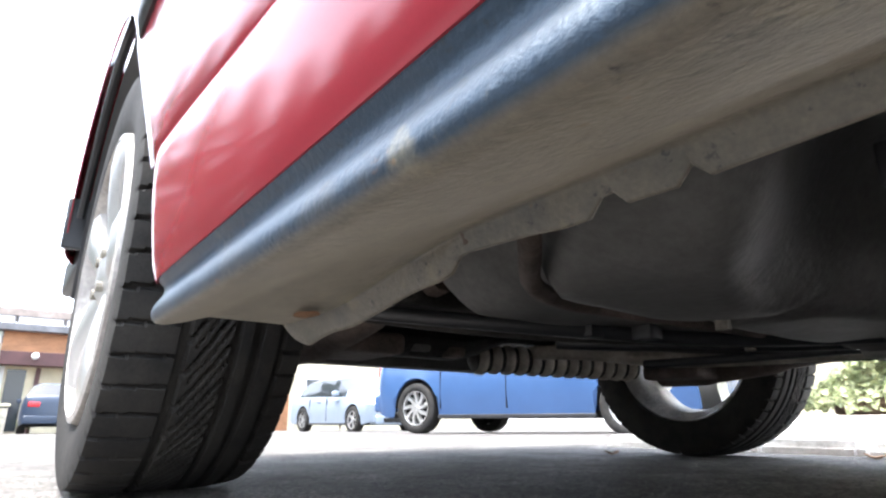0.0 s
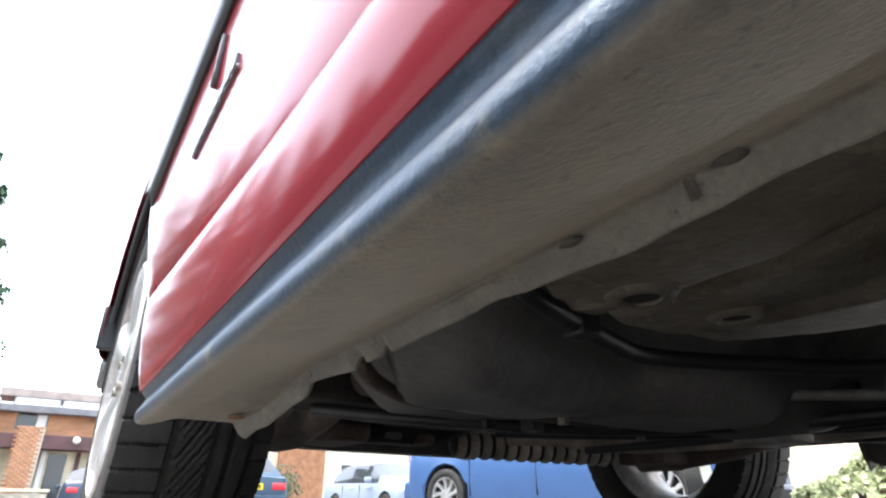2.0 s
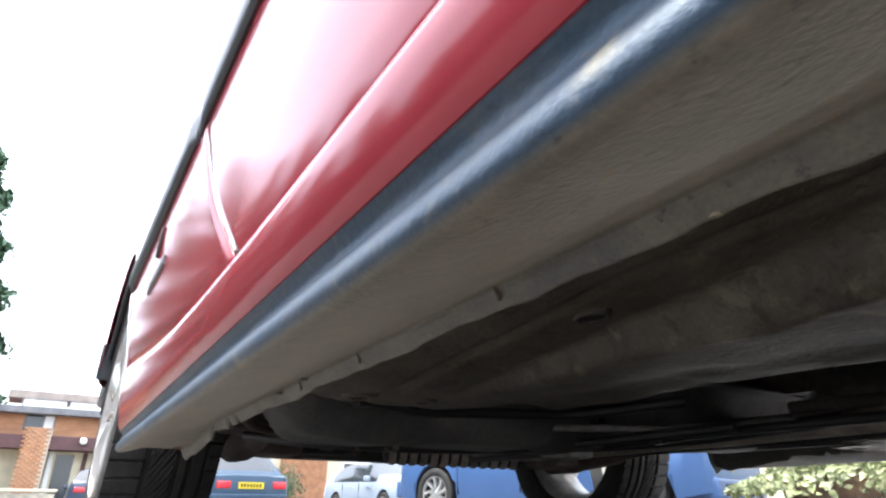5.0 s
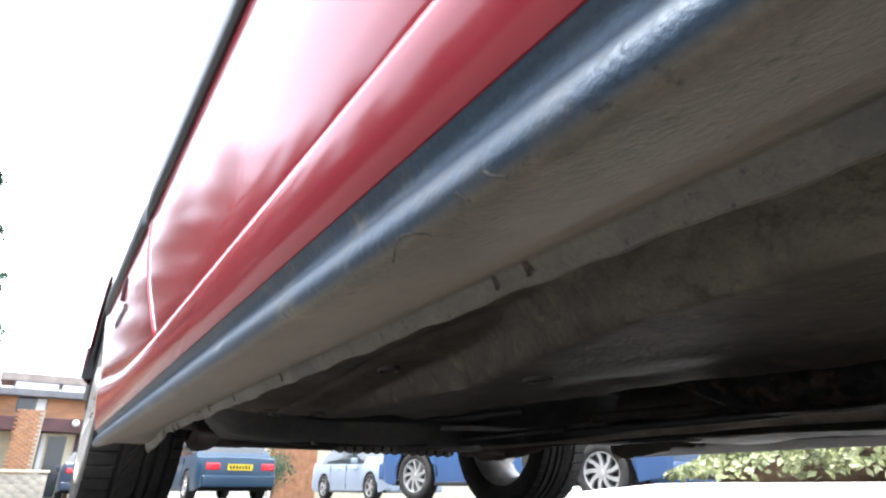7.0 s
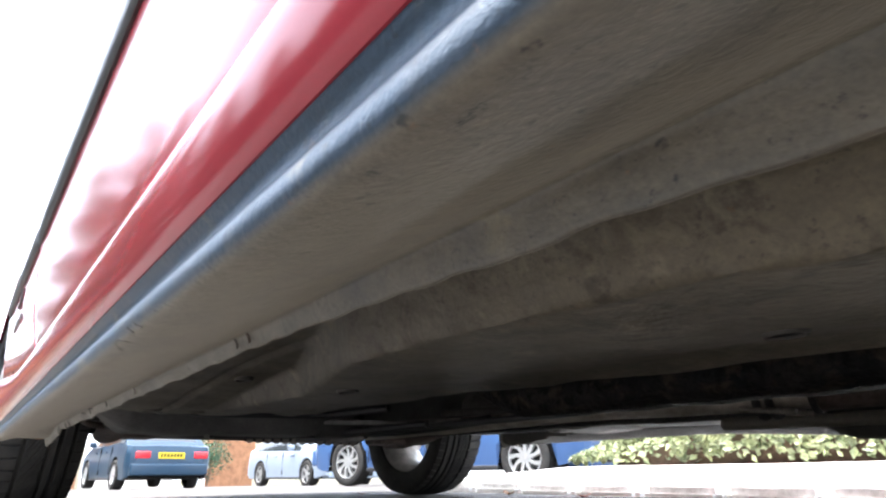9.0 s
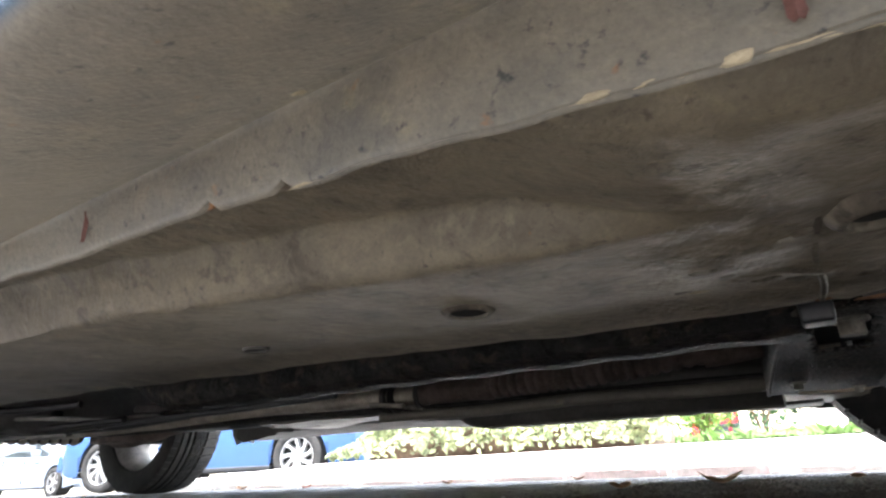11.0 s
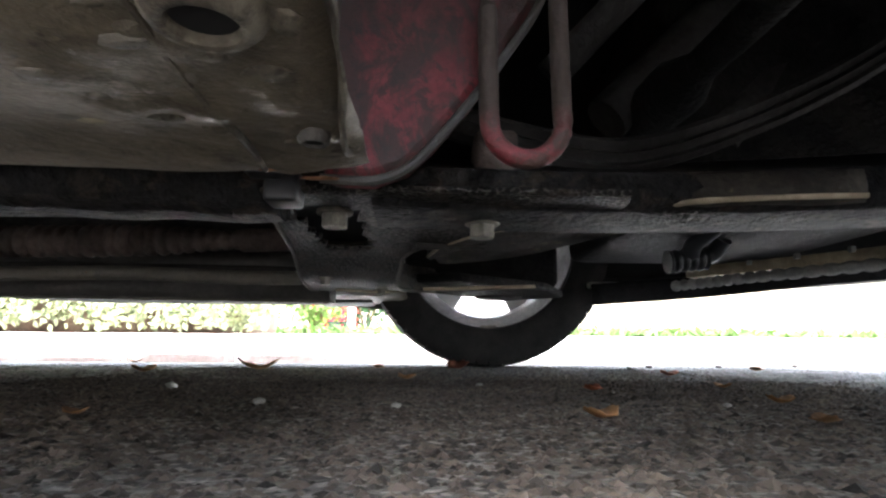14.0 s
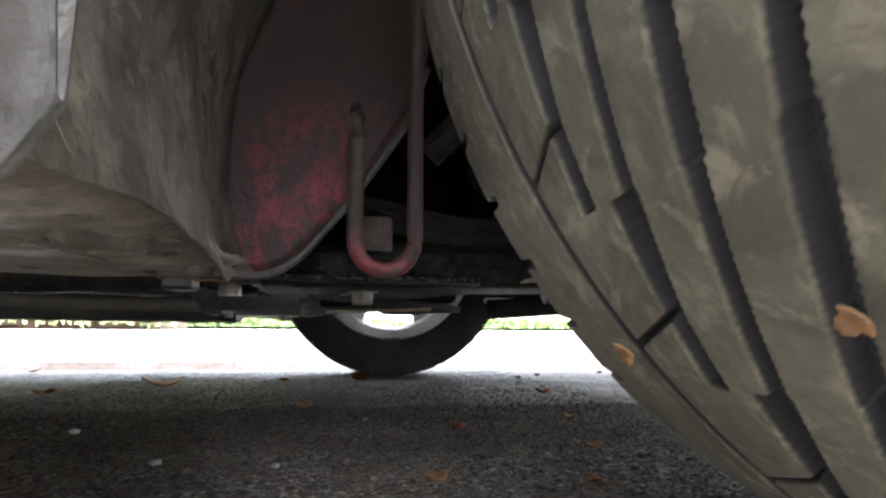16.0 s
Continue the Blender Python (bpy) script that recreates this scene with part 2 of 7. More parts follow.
cracked_coat = mottled(crinkled(black_metal.copy()), (0.055, 0.043, 0.032), 30, 0.50, 0.60, 0.6)
arm_metal = weathered(material("dusty_brown_arm", (0.060, 0.054, 0.045), 0.7, vary=0.4, scale=18, fine=140, bump=0.4, spec=0.2), (0.02, 0.02, 0.02), 0.7, 0.5, 0.4, 22.0)
leg_metal = material("blue_black_steel", (0.020, 0.022, 0.026), 0.65, vary=0.5, scale=20, fine=120, bump=0.9, tint=(0.030, 0.028, 0.026), spec=0.1)
mottled(leg_metal, (0.060, 0.048, 0.036), 34, 0.52, 0.62, 0.7)
mottled(leg_metal, (0.006, 0.006, 0.006), 55, 0.50, 0.60, 0.8)
dark_metal = material("grimy_metal", (0.034, 0.032, 0.030), 0.65, 0.0, vary=0.5, scale=14, fine=120, bump=0.35, spec=0.2)
rust = material("rusty_steel", (0.088, 0.066, 0.054), 0.75, 0.1, vary=0.5, scale=22, fine=180, bump=0.4, tint=(0.135, 0.10, 0.085))
heatshield = material("dusty_aluminium", (0.34, 0.305, 0.255), 0.55, 0.1, vary=0.4, scale=12, fine=90, bump=0.25)
alloy = material("silver_alloy", (0.62, 0.62, 0.62), 0.3, 0.75, vary=0.1, scale=9, fine=200, bump=0.02)
alloy_dirty = material("brake_dusted_alloy", (0.42, 0.40, 0.38), 0.5, 0.5, vary=0.4, scale=10, fine=120, bump=0.08)
tyre_rubber = material("tyre_rubber", (0.019, 0.019, 0.020), 0.75, vary=0.35, scale=16, fine=260, bump=0.15, tint=(0.036, 0.034, 0.031), spec=0.3)
tyre_dusty = material("dusty_tyre_rubber", (0.094, 0.086, 0.062), 0.85, vary=0.3, scale=24, fine=260, bump=0.15)
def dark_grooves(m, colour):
    """Colours the tread darker below its crown line. Reads the tyre's own shape."""
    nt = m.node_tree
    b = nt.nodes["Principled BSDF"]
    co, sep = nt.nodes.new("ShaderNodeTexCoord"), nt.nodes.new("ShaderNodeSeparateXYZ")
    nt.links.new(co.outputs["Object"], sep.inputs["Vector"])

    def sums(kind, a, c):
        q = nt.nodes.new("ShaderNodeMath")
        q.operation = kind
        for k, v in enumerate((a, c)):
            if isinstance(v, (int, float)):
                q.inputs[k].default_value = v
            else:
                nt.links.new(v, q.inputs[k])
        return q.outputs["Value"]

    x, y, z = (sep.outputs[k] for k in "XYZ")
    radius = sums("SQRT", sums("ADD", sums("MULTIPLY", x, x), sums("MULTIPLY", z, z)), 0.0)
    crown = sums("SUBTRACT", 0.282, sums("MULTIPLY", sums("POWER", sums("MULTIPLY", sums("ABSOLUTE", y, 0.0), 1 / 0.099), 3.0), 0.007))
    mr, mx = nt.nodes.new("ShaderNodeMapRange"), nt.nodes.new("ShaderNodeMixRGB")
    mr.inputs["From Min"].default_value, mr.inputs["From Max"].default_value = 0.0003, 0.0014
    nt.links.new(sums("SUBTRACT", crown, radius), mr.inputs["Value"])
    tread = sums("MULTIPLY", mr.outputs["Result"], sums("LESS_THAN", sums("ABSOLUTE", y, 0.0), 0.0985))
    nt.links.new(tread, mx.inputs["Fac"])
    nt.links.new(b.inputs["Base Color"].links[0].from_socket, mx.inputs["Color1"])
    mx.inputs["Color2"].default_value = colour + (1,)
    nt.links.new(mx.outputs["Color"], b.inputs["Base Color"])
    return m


mottled(tyre_dusty, (0.040, 0.035, 0.026), 24, 0.48, 0.58, 0.65)
mottled(tyre_dusty, (0.19, 0.17, 0.125), 70, 0.53, 0.64, 0.75)
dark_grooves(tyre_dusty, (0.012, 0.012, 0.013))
# near-black for recesses, their shade put into the colour; also the plate print
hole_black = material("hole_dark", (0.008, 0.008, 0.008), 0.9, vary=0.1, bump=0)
zinc = material("zinc_bolt", (0.20, 0.185, 0.155), 0.6, 0.1, vary=0.4, scale=60, fine=300, bump=0.2)
badge_chrome = material("badge_grey", (0.10, 0.10, 0.105), 0.3, 0.6, vary=0.2, bump=0.02)
asphalt = material("asphalt", (0.105, 0.090, 0.077), 0.8, vary=0.5, scale=5, fine=170, bump=0.0, tint=(0.20, 0.19, 0.175))


def stone_texture(m, scale, depth):
    """The stones that show in a road surface: dark binder, lighter chippings."""
    nt = m.node_tree
    b = nt.nodes["Principled BSDF"]
    src = b.inputs["Base Color"].links[0].from_socket
    co, v, r = nt.nodes.new("ShaderNodeTexCoord"), nt.nodes.new("ShaderNodeTexVoronoi"), nt.nodes.new("ShaderNodeMapRange")
    wob, add = nt.nodes.new("ShaderNodeTexNoise"), nt.nodes.new("ShaderNodeMixRGB")
    wob.inputs["Scale"].default_value = scale * 0.6
    nt.links.new(co.outputs["Object"], wob.inputs["Vector"])
    add.blend_type, add.inputs["Fac"].default_value = "ADD", 0.008
    nt.links.new(co.outputs["Object"], add.inputs["Color1"])
    nt.links.new(wob.outputs["Color"], add.inputs["Color2"])
    v.inputs["Scale"].default_value = scale
    nt.links.new(add.outputs["Color"], v.inputs["Vector"])
    r.inputs["From Min"].default_value, r.inputs["From Max"].default_value = 0.25, 0.75
    r.inputs["To Min"].default_value, r.inputs["To Max"].default_value = 1.1, 0.7
    nt.links.new(v.outputs["Distance"], r.inputs["Value"])
    hsv, sepc, mr = nt.nodes.new("ShaderNodeHueSaturation"), nt.nodes.new("ShaderNodeSeparateColor"), nt.nodes.new("ShaderNodeMapRange")
    nt.links.new(v.outputs["Color"], sepc.inputs["Color"])
    mr.inputs["To Min"].default_value, mr.inputs["To Max"].default_value = 0.12, 2.3
    nt.links.new(sepc.outputs["Red"], mr.inputs["Value"])
    mul = nt.nodes.new("ShaderNodeMath")
    mul.operation = "MULTIPLY"
    nt.links.new(r.outputs["Result"], mul.inputs[0])
    nt.links.new(mr.outputs["Result"], mul.inputs[1])
    nt.links.new(mul.outputs["Value"], hsv.inputs["Value"])
    nt.links.new(src, hsv.inputs["Color"])
    nt.links.new(hsv.outputs["Color"], b.inputs["Base Color"])
    bp = nt.nodes.new("ShaderNodeBump")
    bp.inputs["Strength"].default_value, bp.inputs["Distance"].default_value = 1.0, depth
    nt.links.new(mul.outputs["Value"], bp.inputs["Height"])
    nt.links.new(bp.outputs["Normal"], b.inputs["Normal"])
    return m


stone_texture(asphalt, 230, 0.0026)
weathered(asphalt, (0.060, 0.050, 0.040), 0.75, 0.2, 0.35, 17.0)
kerb_stone = material("kerb_stone", (0.74, 0.73, 0.70), 0.85, vary=0.4, scale=9, fine=90, bump=0.4, per_object=0.12)
paving_mat = material("paving", (0.60, 0.585, 0.555), 0.85, vary=0.4, scale=5, fine=80, bump=0.35, per_object=0.1)
brick_mat = material("orange_brick", (0.36, 0.17, 0.085), 0.85, vary=0.3, scale=3, fine=40, bump=0.3, per_object=0.2)
mortar_mat = material("mortar", (0.42, 0.36, 0.29), 0.9, vary=0.2, bump=0.2)
pale_stone = material("pale_walling", (0.46, 0.41, 0.33), 0.9, vary=0.3, scale=4, fine=50, bump=0.4, per_object=0.15)
cream_render = material("cream_render", (0.58, 0.52, 0.38), 0.85, vary=0.12, scale=2, fine=60, bump=0.1)
maroon_board = material("maroon_boarding", (0.085, 0.035, 0.035), 0.6, vary=0.2, scale=2, fine=60, bump=0.1)
grey_felt = material("grey_roof_felt", (0.17, 0.17, 0.18), 0.8, vary=0.25, scale=2, fine=50, bump=0.2)
roof_tile = material("brown_roof", (0.30, 0.25, 0.22), 0.85, vary=0.25, scale=2, fine=30, bump=0.3)
white_gloss = material("white_gloss", (0.82, 0.82, 0.80), 0.4, vary=0.05, scale=4, fine=60, bump=0.03)
grass_mat = island_vary(material("lawn_grass", (0.10, 0.16, 0.045), 0.7, vary=0.35, scale=6, fine=60, bump=0.2), 0.3)
ivy_mat = island_vary(material("variegated_ivy", (0.115, 0.165, 0.060), 0.42, vary=0.45, scale=14, fine=60, bump=0.1, tint=(0.34, 0.38, 0.2)), 0.45)
bush_mat = island_vary(material("bush_leaf", (0.13, 0.20, 0.045), 0.5, vary=0.4, scale=9, fine=60, bump=0.1), 0.4)
conifer_mat = island_vary(material("conifer_needles", (0.045, 0.095, 0.045), 0.7, vary=0.4, scale=3, fine=30, bump=0.1), 0.4)
bark_mat = material("bark", (0.13, 0.09, 0.06), 0.9, vary=0.4, scale=6, fine=40, bump=0.6)
leaf_brown = material("dead_leaf", (0.22, 0.11, 0.045), 0.75, vary=0.4, scale=40, fine=200, bump=0.2, per_object=0.35)
leaf_red = material("red_dead_leaf", (0.30, 0.085, 0.035), 0.7, vary=0.35, scale=40, fine=200, bump=0.2, per_object=0.25)
grit_mat = island_vary(material("grit", (0.066, 0.052, 0.041), 0.6, vary=0.3, bump=0.2), 0.95)
chip_white = material("pale_chip", (0.30, 0.30, 0.28), 0.8, vary=0.2, scale=60, bump=0.2)
blue_paint = material("blue_paint", (0.045, 0.095, 0.21), 0.25, vary=0.05, scale=3, fine=600, bump=0.01, coat=0.15, spec=0.35)
silver_paint = material("silver_blue_paint", (0.30, 0.36, 0.44), 0.28, 0.3, vary=0.05, scale=3, fine=600, bump=0.01, coat=0.15, spec=0.35)
teal_paint = material("teal_paint", (0.016, 0.042, 0.075), 0.28, vary=0.05, scale=3, fine=600, bump=0.01, coat=0.15, spec=0.35)
navy_paint = material("navy_paint", (0.03, 0.045, 0.075), 0.28, vary=0.05, scale=3, fine=600, bump=0.01, coat=0.15, spec=0.35)
car_glass = material("car_glass", (0.03, 0.035, 0.04), 0.06, vary=0.05, bump=0, spec=0.6)
lamp_red = material("red_lens", (0.55, 0.02, 0.03), 0.2, vary=0.1, bump=0.02, coat=0.4)
lamp_clear = material("clear_lens", (0.65, 0.68, 0.70), 0.12, vary=0.1, bump=0.02, coat=0.4)
plate_yellow = material("yellow_plate", (0.75, 0.55, 0.02), 0.4, vary=0.05, bump=0.02)
rubber_hose = material("grey_hose", (0.20, 0.20, 0.19), 0.6, vary=0.3, scale=30, fine=200, bump=0.1)
tan_metal = material("tan_metal", (0.36, 0.30, 0.21), 0.6, 0.1, vary=0.35, scale=20, fine=150, bump=0.2)


# ---- mesh helpers ----
def part(name, bm, mat, parent=None, label="", smooth=True, bevel=0.0, solid=0.0, angle=40):
    me = bpy.data.meshes.new(name)
    bmesh.ops.recalc_face_normals(bm, faces=bm.faces[:])
    bm.to_mesh(me)
    bm.free()
    for m in mat if isinstance(mat, (list, tuple)) else (mat,):
        me.materials.append(m)
    ob = new(name, me)
    if smooth:
        me.polygons.foreach_set("use_smooth", [True] * len(me.polygons))
        me.set_sharp_from_angle(angle=radians(angle))
    if solid:
        sm = ob.modifiers.new("thick", "SOLIDIFY")
        sm.thickness, sm.offset = solid, 0.0
    if bevel:
        bv = ob.modifiers.new("round", "BEVEL")
        bv.width, bv.segments, bv.limit_method = bevel, 2, "ANGLE"
    if parent:
        ob.parent = parent
    if label:
        ob["label"] = label
    return ob


def empty(name, m, label, category, group="", kind=""):
    ob = new(name)
    ob.empty_display_size = 0.1
    ob.matrix_basis = m
    return tagged(ob, label, category, group, kind)


def box(bm, x0, x1, y0, y1, z0, z1, m=None):
    r = bmesh.ops.create_cube(bm, size=1.0)["verts"]
    bmesh.ops.scale(bm, vec=(x1 - x0, y1 - y0, z1 - z0), verts=r)
    bmesh.ops.translate(bm, vec=((x0 + x1) / 2, (y0 + y1) / 2, (z0 + z1) / 2), verts=r)
    if m:
        bmesh.ops.transform(bm, matrix=m, verts=r)
    return r


def grid(bm, rows, close=False):
    """A skin over rows of points; close joins the last point of each row to its first."""
    vs = [[bm.verts.new(p) for p in row] for row in rows]
    for a, b in zip(vs, vs[1:]):
        n = len(a)
        for i in range(n if close else n - 1):
            j = (i + 1) % n
            bm.faces.new((a[i], a[j], b[j], b[i]))
    return vs


def smooth_path(pts, n=6):
    """Catmull-Rom through the points."""
    p = [Vector(q) for q in pts]
    p = [2 * p[0] - p[1]] + p + [2 * p[-1] - p[-2]]
    out = []
    for i in range(1, len(p) - 2):
        a, b, c, d = p[i - 1:i + 3]
        for k in range(n):
            t = k / n
            out.append(0.5 * (2 * b + (c - a) * t + (2 * a - 5 * b + 4 * c - d) * t * t + (3 * b - a - 3 * c + d) * t ** 3))
    out.append(p[-2])
    return out


def tube(bm, pts, r, n=10, cap=True):
    """A pipe along the points; r is a number or one for each point."""
    pts = [Vector(p) for p in pts]
    rs = r if isinstance(r, (list, tuple)) else [r] * len(pts)
    up = Vector((0.13, 0.27, 0.95)).normalized()
    rows = []
    for i, p in enumerate(pts):
        d = (pts[min(i + 1, len(pts) - 1)] - pts[max(i - 1, 0)]).normalized()
        s = d.cross(up)
        s = s.normalized() if s.length > 1e-4 else Vector((1, 0, 0))
        u = s.cross(d)
        rows.append([p + rs[i] * (math.cos(a) * s + math.sin(a) * u) for a in (2 * math.pi * k / n for k in range(n))])
    vs = grid(bm, rows, True)
    if cap:
        bm.faces.new(vs[0])
        bm.faces.new(vs[-1])


def lathe(bm, profile, n=48, close=False):
    """Turns (radius, along y) points round the y axis."""
    rows = []
    for k in range(n):
        a = 2 * math.pi * k / n
        rows.append([(r * math.cos(a), y, r * math.sin(a)) for r, y in profile])
    rows.append(None)
    vs = [[bm.verts.new(p) for p in row] for row in rows[:-1]]
    m = len(profile)
    for k in range(n):
        a, b = vs[k], vs[(k + 1) % n]
        for i in range(m if close else m - 1):
            j = (i + 1) % m
            bm.faces.new((a[i], a[j], b[j], b[i]))
    return vs


def disc(bm, c, r, axis, n=24, thick=0.004):
    z = Vector(axis).normalized()
    q = z.to_track_quat("Z", "Y").to_matrix().to_4x4()
    v = bmesh.ops.create_cone(bm, cap_ends=True, segments=n, radius1=r, radius2=r, depth=thick)["verts"]
    bmesh.ops.transform(bm, matrix=Matrix.Translation(c) @ q, verts=v)
    return v


def step(t, a, b):
    t = min(1.0, max(0.0, (t - a) / (b - a)))
    return t * t * (3 - 2 * t)


def lerp(x, xs, ys):
    return float(np.interp(x, xs, ys))


# ---- ground, kerb, pavement ----
def ground_z(x):
    return -0.014 * max(0.0, -x - 1.0) if x > -40 else -0.546


KERB_Y = 1.66


def build_ground():
    bm = bmesh.new()
    xs = [-900, -300, -100] + [-40 + 1.0 * i for i in range(37)] + [-3 + 0.25 * i for i in range(41)] + [9, 12, 20, 40, 100, 300, 900]
    ys = [-900, -300, -80, -30, -12, -6, -3, -1.5, -0.8, 0.0, 0.8, 1.4, KERB_Y - 0.01, 2.2, 3, 4, 6, 9, 14, 30, 80, 300, 900]
    grid(bm, [[(x, y, ground_z(x)) for y in ys] for x in xs])
    tagged(part("ground", bm, asphalt), "worn grey asphalt road scattered with grit and leaves", "road", kind="structure")
    # the coarse stone of the road surface where the camera lies close to it
    rng = random.Random(3)
    bm = bmesh.new()
    for i in range(74000):
        x = rng.uniform(1.15, 3.0) if i % 3 == 0 else rng.uniform(1.6, 2.5)
        y = rng.uniform(0.12, 1.5) if i % 2 else rng.uniform(0.12, 0.75)
        s = rng.uniform(0.0009, 0.0030) * (1.7 if rng.random() < 0.08 else 1)
        a = rng.uniform(0, 6.28)
        p = [Vector((x + s * rng.uniform(0.7, 1.3) * math.cos(a + k * 1.57), y + s * rng.uniform(0.7, 1.3) * math.sin(a + k * 1.57), 0.0001)) for k in range(4)]
        top = bm.verts.new((x, y, s * rng.uniform(0.3, 0.6)))
        vs = [bm.verts.new(q) for q in p]
        for k in range(4):
            bm.faces.new((vs[k], vs[(k + 1) % 4], top))
    tagged(part("road_grit", bm, grit_mat, smooth=False), "loose grit and stone chippings on the asphalt", "grit", kind="stuff")


build_ground()


def build_kerb():
    kerb = empty("kerb", pose(0, KERB_Y, 0), "weathered pale stone kerb with dark joints", "kerb", kind="structure")
    me = None
    rng = random.Random(5)
    for i in range(34):
        if me is None:
            bm = bmesh.new()
            box(bm, -0.134, 0.134, 0.0, 0.125, -0.05, 0.036)
            bmesh.ops.bevel(bm, geom=bm.edges[:], offset=0.02, segments=2, affect="EDGES")
            stone = part("kerb_stone", bm, kerb_stone, kerb, smooth=False)
            me = stone.data
        else:
            stone = new("kerb_stone", me)
            stone.parent = kerb
        x = -0.86 + 0.28 * i
        stone.matrix_basis = pose(x, rng.uniform(-0.006, 0.006), ground_z(x) + rng.uniform(-0.006, 0.006), rng.uniform(-0.8, 0.8), 0, rng.uniform(-0.3, 0.3))
    return kerb


def build_pavement():
    bm = bmesh.new()
    xs = [-1.01, -1.0, -0.5, 0, 1, 3, 6, 9, 14, 60]
    prof = [(KERB_Y + 0.126, -0.06), (KERB_Y + 0.127, 0.028), (2.4, 0.07), (3.0, 0.11), (3.01, 0.105), (9, 0.22), (60, 0.6)]
    grid(bm, [[(x, y, (ground_z(x) + z) if x > -1.005 else -0.05) for y, z in prof] for x in xs])
    pav = tagged(part("pavement", bm, paving_mat), "pale concrete pavement behind the kerb", "pavement", kind="structure")
    me = None
    rng = random.Random(7)
    for i in range(13):
        for j in range(2):
            if me is None:
                bm = bmesh.new()
                box(bm, -0.297, 0.297, -0.282, 0.282, -0.03, 0.014)
                bmesh.ops.bevel(bm, geom=bm.edges[:], offset=0.004, segments=1, affect="EDGES")
                slab = part("paving_slab", bm, paving_mat, pav, smooth=False)
                me = slab.data
            else:
                slab = new("paving_slab", me)
                slab.parent = pav
            x = -0.69 + 0.602 * i
            slab.matrix_basis = pose(x, KERB_Y + 0.42 + 0.572 * j, ground_z(x) + 0.042 + 0.038 * j, 3.6 + rng.uniform(-0.3, 0.3), rng.uniform(-0.4, 0.4), 0)


build_kerb()
build_pavement()


# ---- the red car ----
CY = 0.695          # its middle line
REAR_X, FRONT_XR, FRONT_XL = -0.435, 2.371, 2.185
WHEEL_R = 0.282
SILL_END = 0.045

red_car = empty("red_car", pose(0, 0, 0), "red hatchback with black sills, parked beside a kerb", "car")


def soften(pts):
    """Rounds a profile: three points for every span, along a smooth curve."""
    p = [Vector((0, y, z)) for y, z in pts]
    out = []
    for i in range(len(p) - 1):
        a, b, c, d = p[max(0, i - 1)], p[i], p[i + 1], p[min(len(p) - 1, i + 2)]
        for t in (0, 1 / 3, 2 / 3):
            q = 0.5 * (2 * b + (c - a) * t + (2 * a - 5 * b + 4 * c - d) * t * t + (3 * b - a - 3 * c + d) * t ** 3)
            out.append((q.y, q.z))
    return out + [pts[-1]]


def flange_z(x):
    return lerp(x, [0.05, 0.09, 0.18, 0.255, 0.262, 0.34, 0.39, 1.3, 1.64, 1.79, 1.85, 1.92, 1.97, 2.0, 2.012, 2.024],
                [0.152, 0.141, 0.149, 0.158, 0.166, 0.162, 0.165, 0.165, 0.153, 0.145, 0.141, 0.135, 0.129, 0.126, 0.128, 0.146])


def crease_z(x):
    """The step between the door skins and the sill strip; it kicks up behind the door."""
    return lerp(x, [0.05, 0.15, 0.25, 0.35, 0.45, 0.55, 0.65, 0.78, 2.1], [0.270, 0.260, 0.2485, 0.2375, 0.2280, 0.2205, 0.2160, 0.213, 0.213])


